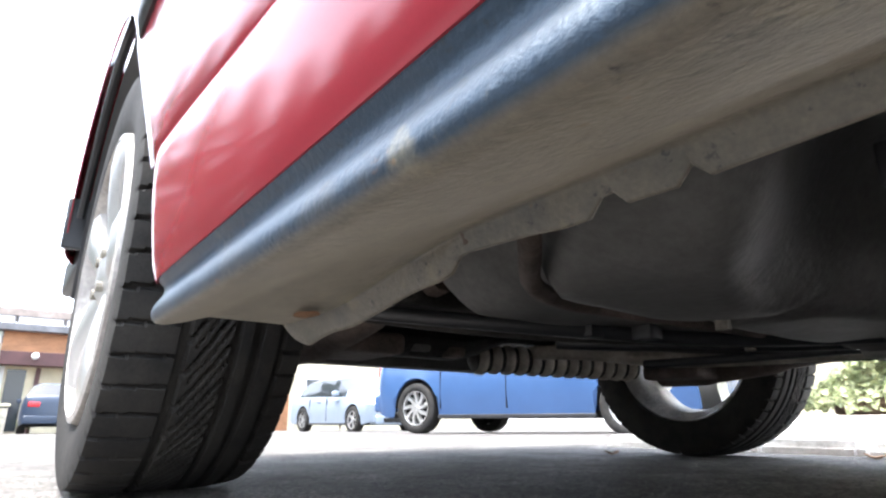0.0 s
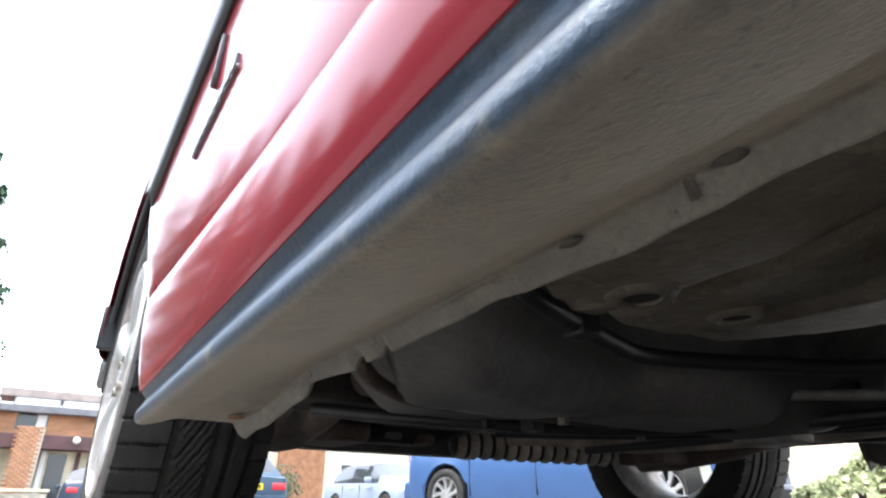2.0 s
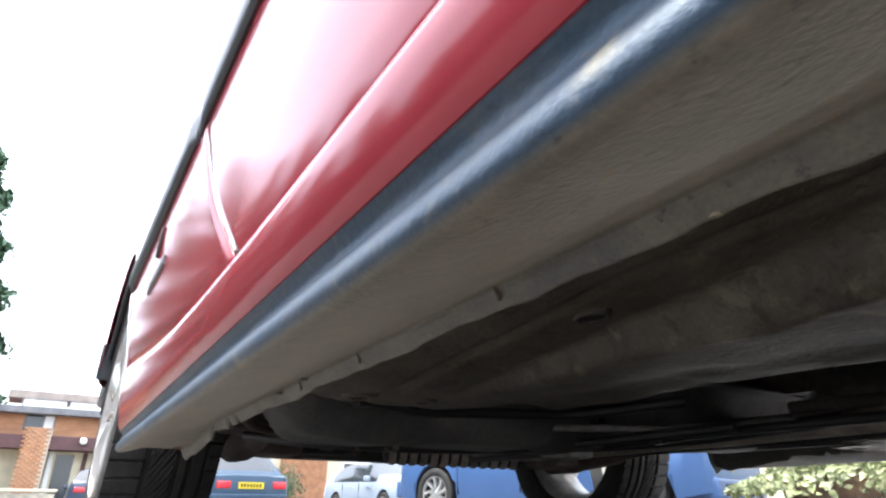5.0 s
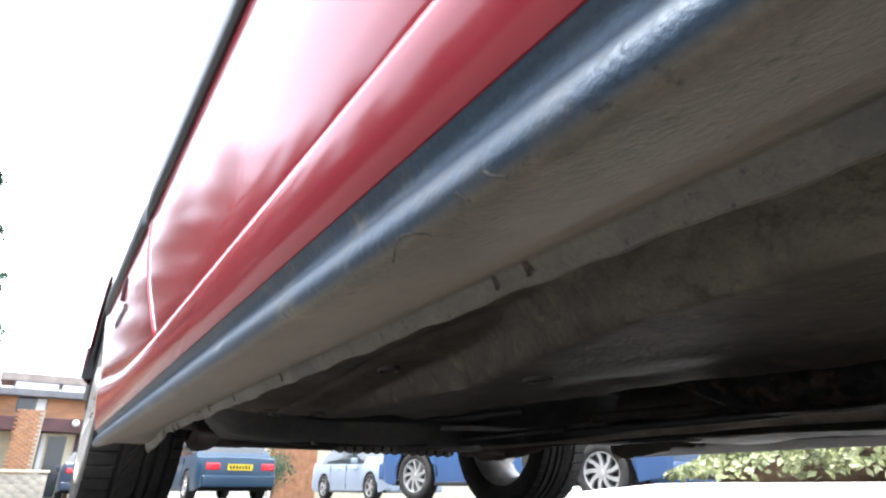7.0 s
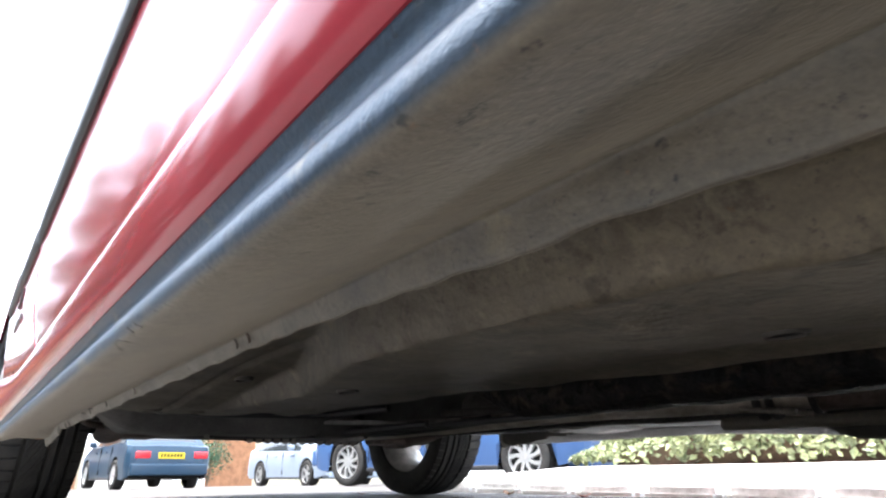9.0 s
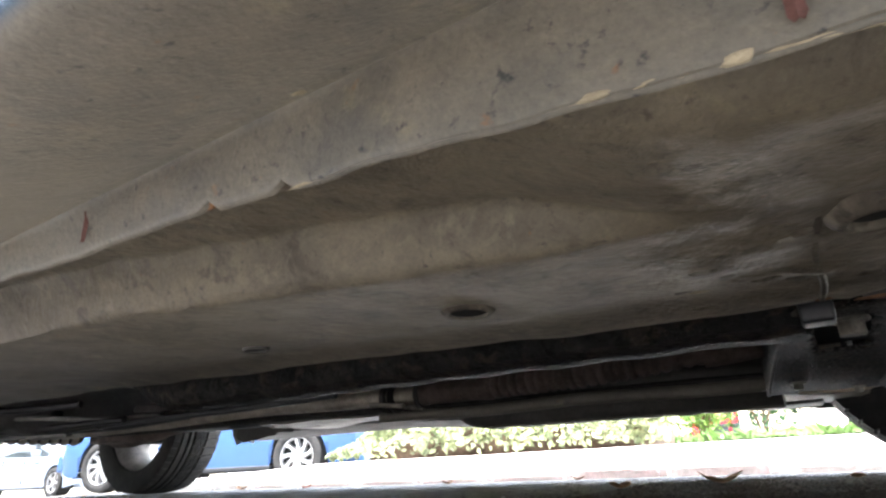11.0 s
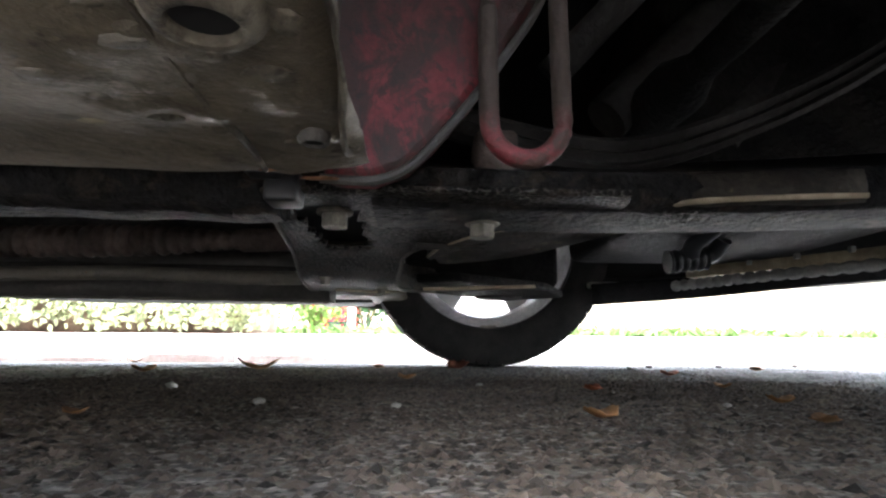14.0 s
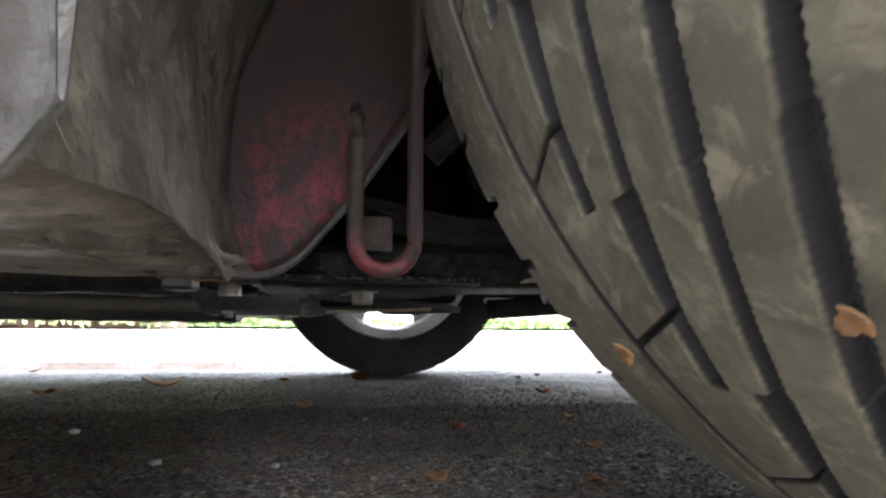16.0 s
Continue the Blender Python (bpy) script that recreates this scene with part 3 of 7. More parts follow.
def build_sill(side):
    """One rocker: a red strip above, a stone-chipped roll and the welded flange below."""
    f = (lambda y: y) if side == "right" else (lambda y: 2 * CY - y)
    xs = [SILL_END + 0.006 * i for i in range(61)] + [0.413 + 0.010 * i for i in range(129)] + [1.705 + 0.006 * i for i in range(54)]
    ends = lambda x: 0.55 + 0.45 * math.sqrt(max(0.0, 1 - (1 - min(1, (x - SILL_END) / 0.035)) ** 2))
    nz = lambda x, k: noise.noise(Vector((x * 9, k, 0.3)))
    lift = (lambda x: 0.0) if side == "right" else (lambda x: 0.026 * (1 - step(x, 0.7, 1.3)))
    bm = bmesh.new()
    prof = [(-0.076, 0.2355), (-0.096, 0.2335), (-0.1035, 0.2305), (-0.1072, 0.225), (-0.1075, 0.219), (-0.106, 0.207), (-0.103, 0.194), (-0.0997, 0.1835), (-0.0965, 0.1785), (-0.088, 0.179)]
    grid(bm, [[(x, f(-0.05 + (y + 0.05) * (0.75 + 0.25 * ends(x))), 0.1785 + (z - 0.1785) * (crease_z(x) - 0.1785) / 0.0485) for y, z in prof] for x in xs])
    part("sill_panel", bm, red_paint, red_car, "glossy red lower sill strip", solid=0.0012)
    bm = bmesh.new()
    rows = []
    for i, x in enumerate(xs):
        zf = flange_z(x) + 0.0022 * nz(x * 4, 2)
        if abs(x - 0.348) < 0.0032 or abs(x - 0.381) < 0.0032:
            zf += 0.006
        if abs(x - 1.737) < 0.0032 or abs(x - 1.777) < 0.0032:
            zf += 0.004
        d = zf - 0.166
        w = 0.003 * nz(x * 1.7, 7) + (0.003 * nz(x * 4, 4) if x > 1.7 else 0)
        lower = [(-0.090, 0.181), (-0.0955, 0.1785), (-0.0922, 0.1745), (-0.0910, 0.1705), (-0.0920, 0.1665), (-0.0948, 0.1620), (-0.0972, 0.1572), (-0.0972, 0.1522), (-0.0942, 0.1491), (-0.089, 0.1487), (-0.082, 0.1502), (-0.072, 0.1530), (-0.060, 0.1568), (-0.048, 0.1608),
                 (-0.036, 0.1650), (-0.024, 0.1695), (-0.014, 0.1735), (-0.0090, 0.1748), (-0.0060, 0.1742), (-0.004 + w, 0.172 + d * 0.5),
                 (-0.001 + w, 0.168 + d), (0.0005 + w, 0.166 + d), (0.0025 + w, 0.168 + d), (0.0035, 0.180 + d * 0.3), (0.004, 0.21)]
        kk = 1 - step(x, 0.12, 0.30)
        lower = [(y, z + (min(z, 0.157) - z) * kk if -0.087 < y < -0.003 else z) for y, z in lower]
        lower = soften(lower)
        rows.append([(x, f(-0.05 + (y + 0.05) * (0.55 + 0.45 * ends(x)) if y < -0.05 else y), 0.19 + (z - 0.19) * (0.7 + 0.3 * ends(x)) + lift(x)) for y, z in lower])
    grid(bm, rows)
    # the front end takes a darker coat that paints in shade beside the tyre
    for f_ in bm.faces:
        f_.material_index = 1 if f_.calc_center_median().x > 1.998 else 0
    part("sill_underside", bm, [stonechip, underseal_bare] if side == "right" else underseal_bare, red_car, "black stone-chip coated sill, dusty brown underneath", solid=0.0012)
    bm = bmesh.new()
    ring = [bm.verts.new((SILL_END + 0.002, f(y), z)) for y, z in ((-0.075, 0.236), (-0.087, 0.21), (-0.087, 0.185), (-0.078, 0.166), (-0.06, 0.170), (-0.045, 0.178), (0.0, 0.16), (0.02, 0.19), (0.03, 0.24))]
    bm.faces.new(ring)
    part("sill_end_cap", bm, underseal, red_car, solid=0.002)


build_sill("right")
build_sill("left")


def floor_height(x, y):
    """The underside of the floor pan; y is counted from the nearer flange."""
    yb = lerp(x, [0.9, 1.0, 1.1, 1.2, 1.35, 1.52, 1.63, 1.74, 1.86], [0.185, 0.15, 0.115, 0.086, 0.074, 0.079, 0.091, 0.104, 0.117])
    chan = lerp(x, [0.3, 0.56, 0.85, 1.2, 1.8, 2.0], [0.188, 0.188, 0.212, 0.216, 0.176, 0.164])
    rail = lerp(x, [0.3, 0.5, 1.0, 1.5, 1.8, 2.05], [0.190, 0.184, 0.175, 0.158, 0.1455, 0.143])
    blend = step(x, 1.80, 1.92)
    z = chan + (rail - chan) * max(step(y, yb - 0.001, yb + 0.013), blend * step(y, 0.0, 0.05))
    z += 0.004 * math.exp(-((y - 0.285) / 0.03) ** 2)
    z += 0.006 * math.exp(-((y - 0.12) / 0.006) ** 2) * (1 - step(x, 1.0, 1.2))
    z -= 0.003 * math.exp(-((y - 0.262 + 0.02 * math.sin(x * 40)) / 0.006) ** 2) * step(x, 1.88, 1.93)
    z += 0.07 * step(y, 0.338, 0.352)
    z += 0.07 * step(y, 0.43, 0.50)
    if x < 0.58:
        edge = lerp(y, [0.0, 0.043, 0.098, 0.148, 0.22, 0.265, 0.4], [0.50, 0.474, 0.449, 0.444, 0.462, 0.54, 0.57])
        z += 0.10 * (1 - step(x, edge - 0.022, edge))
    if x > 1.985:
        t = min(1.0, (x - 1.985) / 0.03)
        z += 0.012 * t * t
    if x > 1.85:
        z += 0.0028 * step(x, 1.85, 1.95) * noise.noise(Vector((x * 60, y * 45, 7)))
    z += 0.0016 * noise.noise(Vector((x * 22, y * 22, 1))) + 0.0026 * noise.noise(Vector((x * 7, y * 9, 4)))
    return z


def build_floor():
    bm = bmesh.new()
    xs = [0.05 + 0.0115 * i for i in range(170)] + [2.006]
    ys = [0.003 + 0.005 * i for i in range(139)]
    ys = [y for y in ys if y < CY] + [CY]
    ys = ys + [2 * CY - y for y in reversed(ys[:-1])]
    grid(bm, [[(min(x, 1.972) if 0.335 < y < 2 * CY - 0.335 else x, y, floor_height(x, min(y, 2 * CY - y))) for y in ys] for x in xs])
    return part("floor_pan", bm, floor_mat, red_car, "dust-coated pressed steel floor pan", solid=0.0015, angle=60)


build_floor()


def cup(x, y, r, rim, deep, parent, mat=None, squash=1.0, tilt=0, tall=0.0045):
    """A rubber bung or drain hole: a raised lip round a dark bottom."""
    z = floor_height(x, min(y, 2 * CY - y))
    bm = bmesh.new()
    prof = [(r + rim * 1.3, 0.002), (r + rim, -0.45 * tall), (r + rim * 0.6, -0.95 * tall), (r + rim * 0.3, -tall), (r + rim * 0.1, -0.93 * tall), (r, -0.6 * tall), (r * 0.98, -0.0006)]
    vs = lathe(bm, prof, 44)
    bmesh.ops.rotate(bm, cent=(0, 0, 0), matrix=Matrix.Rotation(radians(90), 3, "X"), verts=bm.verts[:])
    bmesh.ops.scale(bm, vec=(1, squash, 1), verts=bm.verts[:])
    ob = part("floor_bung", bm, mat or underseal, parent)
    ob.matrix_basis = pose(x, y, z, tilt)
    bm = bmesh.new()
    v = disc(bm, (0, 0, 0), r * 1.02, (0, 0, 1), 28, 0.001)
    bmesh.ops.scale(bm, vec=(1, squash, 1), verts=v)
    d = part("bung_recess", bm, hole_black, ob)
    d.matrix_basis = pose(0, 0, -0.0016 + deep)
    return ob


for x, y, r, rim, deep, q, mt in ((0.495, 0.099, 0.0105, 0.009, 0.0, 1, floor_mat), (0.502, 0.178, 0.0085, 0.008, 0.0, 1, floor_mat), (0.80, 0.15, 0.012, 0.004, 0.0, 0.8, underseal_bare),
                                  (0.997, 0.209, 0.013, 0.005, 0.0, 0.7, underseal_bare), (1.498, 0.228, 0.011, 0.003, 0.0, 0.8, underseal_bare),
                                  (1.734, 0.212, 0.013, 0.006, 0.0, 1, footwell_mat), (1.968, 0.168, 0.0115, 0.0080, 0.0, 1, footwell_mat), (1.984, 0.275, 0.005, 0.003, 0, 1, underseal_bare),
                                  (1.735, 1.17, 0.013, 0.006, 0, 1, underseal), (0.5, 1.21, 0.015, 0.01, 0, 1, underseal)):
    cup(x, y, r, rim, deep, red_car, mt, q, 0, 0.0065 if x > 1.95 and r > 0.01 else 0.0040)


def blob(name, x, y, z, sx, sy, sz, mat, label="", seed=1):
    bm = bmesh.new()
    bmesh.ops.create_icosphere(bm, subdivisions=2, radius=1)
    for v in bm.verts:
        v.co *= 1 + 0.35 * noise.noise(v.co * 1.7 + Vector((seed, 0, 0)))
    bmesh.ops.scale(bm, vec=(sx, sy, sz), verts=bm.verts[:])
    ob = part(name, bm, mat, red_car, label)
    ob.location = (x, y, z)
    return ob


# sealer drips, rust and rubbed paint on the flange and floor
for i, (x, y, z, sx, sy, sz, mt) in enumerate((
        (1.931, 0.001, flange_z(1.931), 0.0045, 0.002, 0.002, sealer), (1.915, 0.001, flange_z(1.915), 0.010, 0.0014, 0.001, sealer), (1.80, 0.001, flange_z(1.8), 0.02, 0.0012, 0.0008, sealer), (1.84, 0.001, flange_z(1.84), 0.014, 0.0012, 0.0008, sealer),
        (1.985, 0.001, flange_z(1.985), 0.010, 0.0014, 0.0012, rust_spot), (2.004, 0.001, flange_z(2.004), 0.008, 0.0016, 0.0016, rust_spot), (1.965, 0.001, flange_z(1.965), 0.007, 0.0013, 0.001, sealer), (2.012, -0.006, 0.140, 0.004, 0.002, 0.003, rust_spot), (1.733, 0.002, 0.152, 0.006, 0.0025, 0.0016, rust_spot), (1.72, 0.002, 0.1545, 0.005, 0.002, 0.001, rust_spot),
        (0.13, -0.02, 0.153, 0.012, 0.008, 0.0012, rust_spot), (1.0, 0.0, 0.166, 0.004, 0.002, 0.001, sealer), 
        (1.966, 0.125, 0.166, 0.012, 0.005, 0.0014, sealer), (1.877, 0.270, 0.1475, 0.008, 0.004, 0.0012, sealer), (1.906, 0.159, 0.1455, 0.004, 0.003, 0.0012, sealer),
        (1.945, 0.335, 0.144, 0.006, 0.003, 0.0015, rust_spot), (1.975, 0.345, 0.142, 0.012, 0.003, 0.0012, rust_spot), (1.90, -0.03, 0.1752, 0.004, 0.003, 0.0006, rust_spot), (0.616, -0.0082, 0.1771, 0.006, 0.0035, 0.0008, stain), (0.547, -0.0066, 0.1760, 0.006, 0.003, 0.0008, stain), (0.592, -0.0204, 0.1777, 0.005, 0.003, 0.0006, stain), (1.763, -0.070, 0.1573, 0.010, 0.002, 0.0006, stain), (1.7366, -0.0811, 0.1517, 0.003, 0.003, 0.0008, sealer), (1.795, -0.012, 0.1782, 0.004, 0.003, 0.0008, sealer))):
    blob("underseal_blob", x, y, z - (0.004 if y < -0.004 and z > 0.17 else 0.0), sx, sy, sz, mt, seed=i)


bm = bmesh.new()
bead = [(1.79 + 0.004 * i, 0.0012 + 0.0008 * noise.noise(Vector((i * 0.7, 3, 0))), flange_z(1.79 + 0.004 * i) + 0.0004) for i in range(46)]
tube(bm, bead, [max(0.0003, 0.0011 + 0.0016 * noise.noise(Vector((i * 0.33, 9, 0)))) for i in range(46)], 8)
part("sealer_bead", bm, sealer, red_car, "yellowed sealer bead along the flange")
rng = random.Random(17)
for i in range(26):
    x, y = rng.uniform(1.86, 2.0), rng.uniform(0.07, 0.33)
    s = rng.uniform(0.002, 0.007)
    blob("underseal_blob", x, y, floor_height(x, y) - 0.0006, s * rng.uniform(0.8, 1.8), s * rng.uniform(0.6, 1.4), s * 0.28, (footwell_mat, footwell_mat, underseal)[i % 3], seed=40 + i)


def weld_mark(x, dz, mat, w=0.0033):
    bm = bmesh.new()
    n = 8
    rows = []
    for k in range(n + 1):
        t = k / n
        z = flange_z(x) + 0.002 + dz * t
        ww = w * (1 - 0.25 * t) * (1 + 0.2 * noise.noise(Vector((x * 30, t * 3, 0)))) * min(1, 0.5 + 4 * t, 0.4 + 3 * (1 - t))
        y = -0.0032 - 0.0045 * step(z, 0.168, 0.178)
        rows.append([(x - ww, y - 0.0008, z), (x, y - 0.0020, z), (x + ww, y - 0.0008, z)])
    grid(bm, rows)
    part("weld_mark", bm, mat, red_car)


for x, mt in ((0.27, rust), (0.60, stain), (0.72, stain), (0.883, rust), (1.229, rust), (1.205, stain), (1.644, pink_rub), (1.944, pink_rub)):
    weld_mark(x, 0.016 if mt is pink_rub else 0.010, mt, 0.0022)

# scrapes in the dust of the rocker
for pts in ([(1.3158, -0.0976, 0.1546), (1.3191, -0.0964, 0.1502), (1.3229, -0.0940, 0.1485)], [(1.3043, -0.0972, 0.1512), (1.3071, -0.0944, 0.1484)],
            [(1.2836, -0.0776, 0.1532), (1.276, -0.084, 0.1505), (1.2819, -0.0922, 0.1484), (1.2717, -0.0960, 0.1501), (1.2568, -0.0906, 0.1483), (1.235, -0.080, 0.1520), (1.2116, -0.0867, 0.1490), (1.2169, -0.0950, 0.1492)]):
    bm = bmesh.new()
    tube(bm, smooth_path(pts, 6), 0.0007, 6)
    part("dust_scrape", bm, underseal_bare, red_car)


# ---- body sides ----
REAR_ARCH_AHEAD = 0.476      # the rear arch reaches forward to the end of the sill


def arch_low(x, base, front=(2.29, 0.345)):
    z = base
    for xc, r in ((REAR_X, 0.345), front):
        wide = REAR_ARCH_AHEAD if xc < 0 and x > xc else r
        d = abs(x - xc) / wide
        if d < 1:
            z = max(z, WHEEL_R + 0.02 + r * math.sqrt(1 - d * d))
    return z


def side_y(x, z):
    """How far the body side stands out from the right flange."""
    y = lerp(z, [0.215, 0.26, 0.30, 0.34, 0.38, 0.43, 0.5, 0.6, 0.72], [-0.0930, -0.0988, -0.1040, -0.1080, -0.1106, -0.1122, -0.1118, -0.1105, -0.108])
    y += 0.05 * step(z, 0.72, 1.0)
    y += 0.10 * step(-x, 0.7, 1.15) ** 2 + 0.16 * step(x, 2.55, 3.05) ** 2
    return y


DOOR_REAR = [(0.214, 0.722), (0.30, 0.640), (0.36, 0.60), (0.44, 0.545), (0.52, 0.515), (0.9, 0.50)]


def door_edge(z):
    return lerp(z, [p[0] for p in DOOR_REAR], [p[1] for p in DOOR_REAR])


def build_side(side):
    f = (lambda y: y) if side == "right" else (lambda y: 2 * CY - y)
    nz = 30
    front = (2.29, 0.345) if side == "right" else (2.195, 0.298)

    def panel(name, a, b, label):
        bm = bmesh.new()
        rows = []
        n = 90
        for i in range(n + 1):
            row = []
            for k in range(nz + 1):
                t = k / nz
                z = 0.217 + (0.88 - 0.217) * t
                lo = a(z) if callable(a) else a
                hi = b(z) if callable(b) else b
                x = lo + (hi - lo) * i / n
                zl = arch_low(x, crease_z(x) + 0.004 if x > REAR_X else 0.40, front)
                zz = zl + (0.88 - zl) * t
                lo2 = a(zz) if callable(a) else a
                hi2 = b(zz) if callable(b) else b
                x2 = lo2 + (hi2 - lo2) * i / n
                y = side_y(x2, zz) + (0.0075 if t == 0 and zl < 0.27 else 0)
                row.append((x2, f(y), zz))
            rows.append(row)
        grid(bm, rows)
        return part(name, bm, red_paint, red_car, label, solid=0.0022, angle=50)

    panel("rear_quarter", -1.12, lambda z: door_edge(z) - 0.002, "red rear quarter panel")
    panel("door_panel", lambda z: door_edge(z) + 0.002, 1.748, "red door skin with a curved shut line")
    panel("front_wing", 1.752, 3.02, "red front wing")
    # dark jamb behind the shut lines
    bm = bmesh.new()
    box(bm, 0.3, 1.9, min(f(-0.075), f(-0.07)), max(f(-0.075), f(-0.07)), 0.235, 0.87)
    part("door_jamb", bm, black_plastic, red_car)
    # rubbing strip
    for a, b in ((-0.085, 0.503), (0.511, 1.745), (1.756, 1.93)):
        bm = bmesh.new()
        rows = []
        prof = [(0.006, 0.441), (-0.004, 0.439), (-0.0085, 0.443), (-0.0105, 0.452), (-0.0105, 0.474), (-0.0085, 0.483), (-0.004, 0.487), (0.006, 0.485)]
        for i in range(30):
            x = a + (b - a) * i / 29
            sq = 0.35 + 0.65 * math.sqrt(max(0, 1 - (1 - min(1, min(x - a, b - x) / 0.03 + 0.02)) ** 2))
            rows.append([(x, f(side_y(x, z) + y * sq), z) for y, z in prof])
        vs = grid(bm, rows)
        bm.faces.new(vs[0])
        bm.faces.new(vs[-1])
        part("side_moulding", bm, black_plastic, red_car, "black rubbing strip")
    # arch liners and lips
    for xc, ra in ((REAR_X, 0.345), front):
        bm = bmesh.new()
        rows = []
        for y in (-0.088, -0.02, 0.08, 0.22, 0.24) if xc < 0 else (-0.088, -0.02, 0.08):
            r = ra - 0.010 if y < 0.23 else 0.02
            wide = lambda a: r * (REAR_ARCH_AHEAD / ra if xc < 0 and math.cos(a) > 0 else 1)
            rows.append([(xc + wide(a) * math.cos(a), f(y), WHEEL_R + 0.02 + r * math.sin(a)) for a in (math.pi * (k / 24) for k in range(25))])
        grid(bm, rows)
        part("wheel_arch_liner", bm, black_plastic, red_car, solid=0.003)
        bm = bmesh.new()
        ahead = lambda a: xc + (REAR_ARCH_AHEAD if xc < 0 and math.cos(a) > 0 else ra) * math.cos(a)
        tube(bm, [(ahead(a), f(side_y(ahead(a), 0.35) + (0.012 if xc < 0 else 0.004)), WHEEL_R + 0.02 + ra * math.sin(a)) for a in (math.pi * (k / 32) * (0.86 if xc < 0 else 1.0) for k in range(33))], 0.005 if xc > 0 else 0.007, 8)
        part("arch_lip", bm, red_paint if xc > 0 else black_plastic, red_car)
    # lower rear quarter and mud flap behind the rear wheel
    bm = bmesh.new()
    box(bm, -1.16, -0.80, min(f(-0.085), f(-0.03)), max(f(-0.085), f(-0.03)), 0.37, 0.45)
    part("rear_bumper_corner", bm, black_plastic, red_car, bevel=0.012)
    bm = bmesh.new()
    box(bm, -0.805, -0.79, min(f(-0.118), f(0.06)), max(f(-0.118), f(0.06)), 0.40, 0.50)
    part("mud_flap", bm, black_plastic, red_car, bevel=0.004)
    return


build_side("right")
build_side("left")


def build_upper_body():
    """Roof, glass, bonnet and ends, closing the car above."""
    st = [(-1.14, 0.88, 0.86), (-0.95, 1.22, 0.87), (-0.55, 1.40, 0.88), (0.3, 1.43, 0.88), (0.95, 1.38, 0.88), (1.75, 0.97, 0.88), (2.3, 0.90, 0.87), (2.85, 0.82, 0.80), (3.05, 0.70, 0.66)]
    bm = bmesh.new()
    rows = []
    for x, top, belt in st:
        yb = side_y(x, belt) + 0.004
        row = []
        for k in range(13):
            t = k / 12
            s = 1 - abs(2 * t - 1)
            w = CY - yb - 0.16 * step(s, 0, 0.5) * min(1, (top - belt) / 0.4)
            y = CY + (2 * t - 1) * w if s > 0.3 else CY + math.copysign(w * (1 - 0.25 * (s / 0.3) * (0.6 if top - belt > 0.2 else 1)), 2 * t - 1)
            z = belt + (top - belt) * min(1, step(s, 0, 0.34) + 0.0)
            row.append((x, y, z))
        rows.append(row)
    vs = grid(bm, rows)
    for f in bm.faces:
        c = f.calc_center_median()
        s = abs(c.y - CY)
        if c.z > 0.93 and (s > 0.5 and 0.97 < c.z < 1.32 or c.x > 0.95 and c.x < 1.75 or c.x < -0.55 and c.z > 0.95):
            f.material_index = 1
    part("upper_body", bm, [red_paint, car_glass], red_car, "red roof, bonnet and dark windows", solid=0.004)
    for x, lab in ((-1.13, "rear_bumper"),):
        bm = bmesh.new()
        rows = []
        for y in [-0.03 + 0.0725 * i for i in range(21)]:
            d = abs(y - CY) / 0.725
            xo = x - 0.10 * (1 - d ** 3)
            rows.append([(xo + 0.08, y, 0.39), (xo, y, 0.40), (xo - 0.03, y, 0.44), (xo - 0.03, y, 0.5), (xo, y, 0.56), (xo + 0.04, y, 0.7), (xo + 0.06, y, 0.88)])
        grid(bm, rows)
        part(lab, bm, red_paint, red_car, solid=0.004)
    bm = bmesh.new()
    rows = []
    for i in range(41):
        d = -1 + 2 * i / 40
        y = CY + d * 0.765
        xo = 3.08 - 0.62 * abs(d) ** 3.2
        rows.append([(xo - 0.10, CY + d * 0.72, 0.232), (xo - 0.02, y, 0.218), (xo + 0.015, y, 0.26), (xo + 0.03, y, 0.36), (xo + 0.02, y, 0.5), (xo - 0.03, y, 0.68)])
    grid(bm, rows)
    part("front_bumper", bm, red_paint, red_car, solid=0.004)
    bm = bmesh.new()
    rows = []
    for i in range(41):
        d = -1 + 2 * i / 40
        xo = 2.94 - 0.60 * abs(d) ** 3.0
        zz = 0.166 + 0.006 * (1 - abs(d))
        y = CY + d * 0.735
        rows.append([(xo - 0.022, CY + d * 0.71, zz + 0.045), (xo - 0.012, CY + d * 0.72, zz), (xo, y, zz - 0.002), (xo + 0.012, y, zz + 0.04), (xo + 0.004, y, 0.24)])
    grid(bm, rows)
    part("chin_spoiler", bm, black_plastic, red_car, "black plastic chin spoiler", solid=0.003)


build_upper_body()


# ---- badge: lettering too small to read, as raised bars ----
def build_badge():
    bm = bmesh.new()
    for i in range(9):
        x = 0.234 + 0.0155 * i
        h = (0.017, 0.011, 0.012, 0.016, 0.011, 0.012, 0.011, 0.016, 0.012)[i]
        y = side_y(x, 0.357)
        box(bm, x - 0.0055, x + 0.0055, y - 0.0035, y + 0.001, 0.345, 0.345 + h)
    box(bm, 0.230, 0.364, side_y(0.28, 0.35) - 0.0028, side_y(0.28, 0.35) + 0.001, 0.3435, 0.3475)
    part("badge", bm, badge_chrome, red_car, "small raised dark chrome badge", bevel=0.0008)
    bm = bmesh.new()
    y = side_y(0.29, 0.4)
    tube(bm, smooth_path([(0.280, y - 0.002, 0.387), (0.286, y - 0.002, 0.382), (0.293, y - 0.002, 0.387), (0.298, y - 0.002, 0.400), (0.304, y - 0.002, 0.418)], 4), 0.0032, 8)
    part("badge", bm, badge_chrome, red_car, "small raised dark chrome badge")


build_badge()


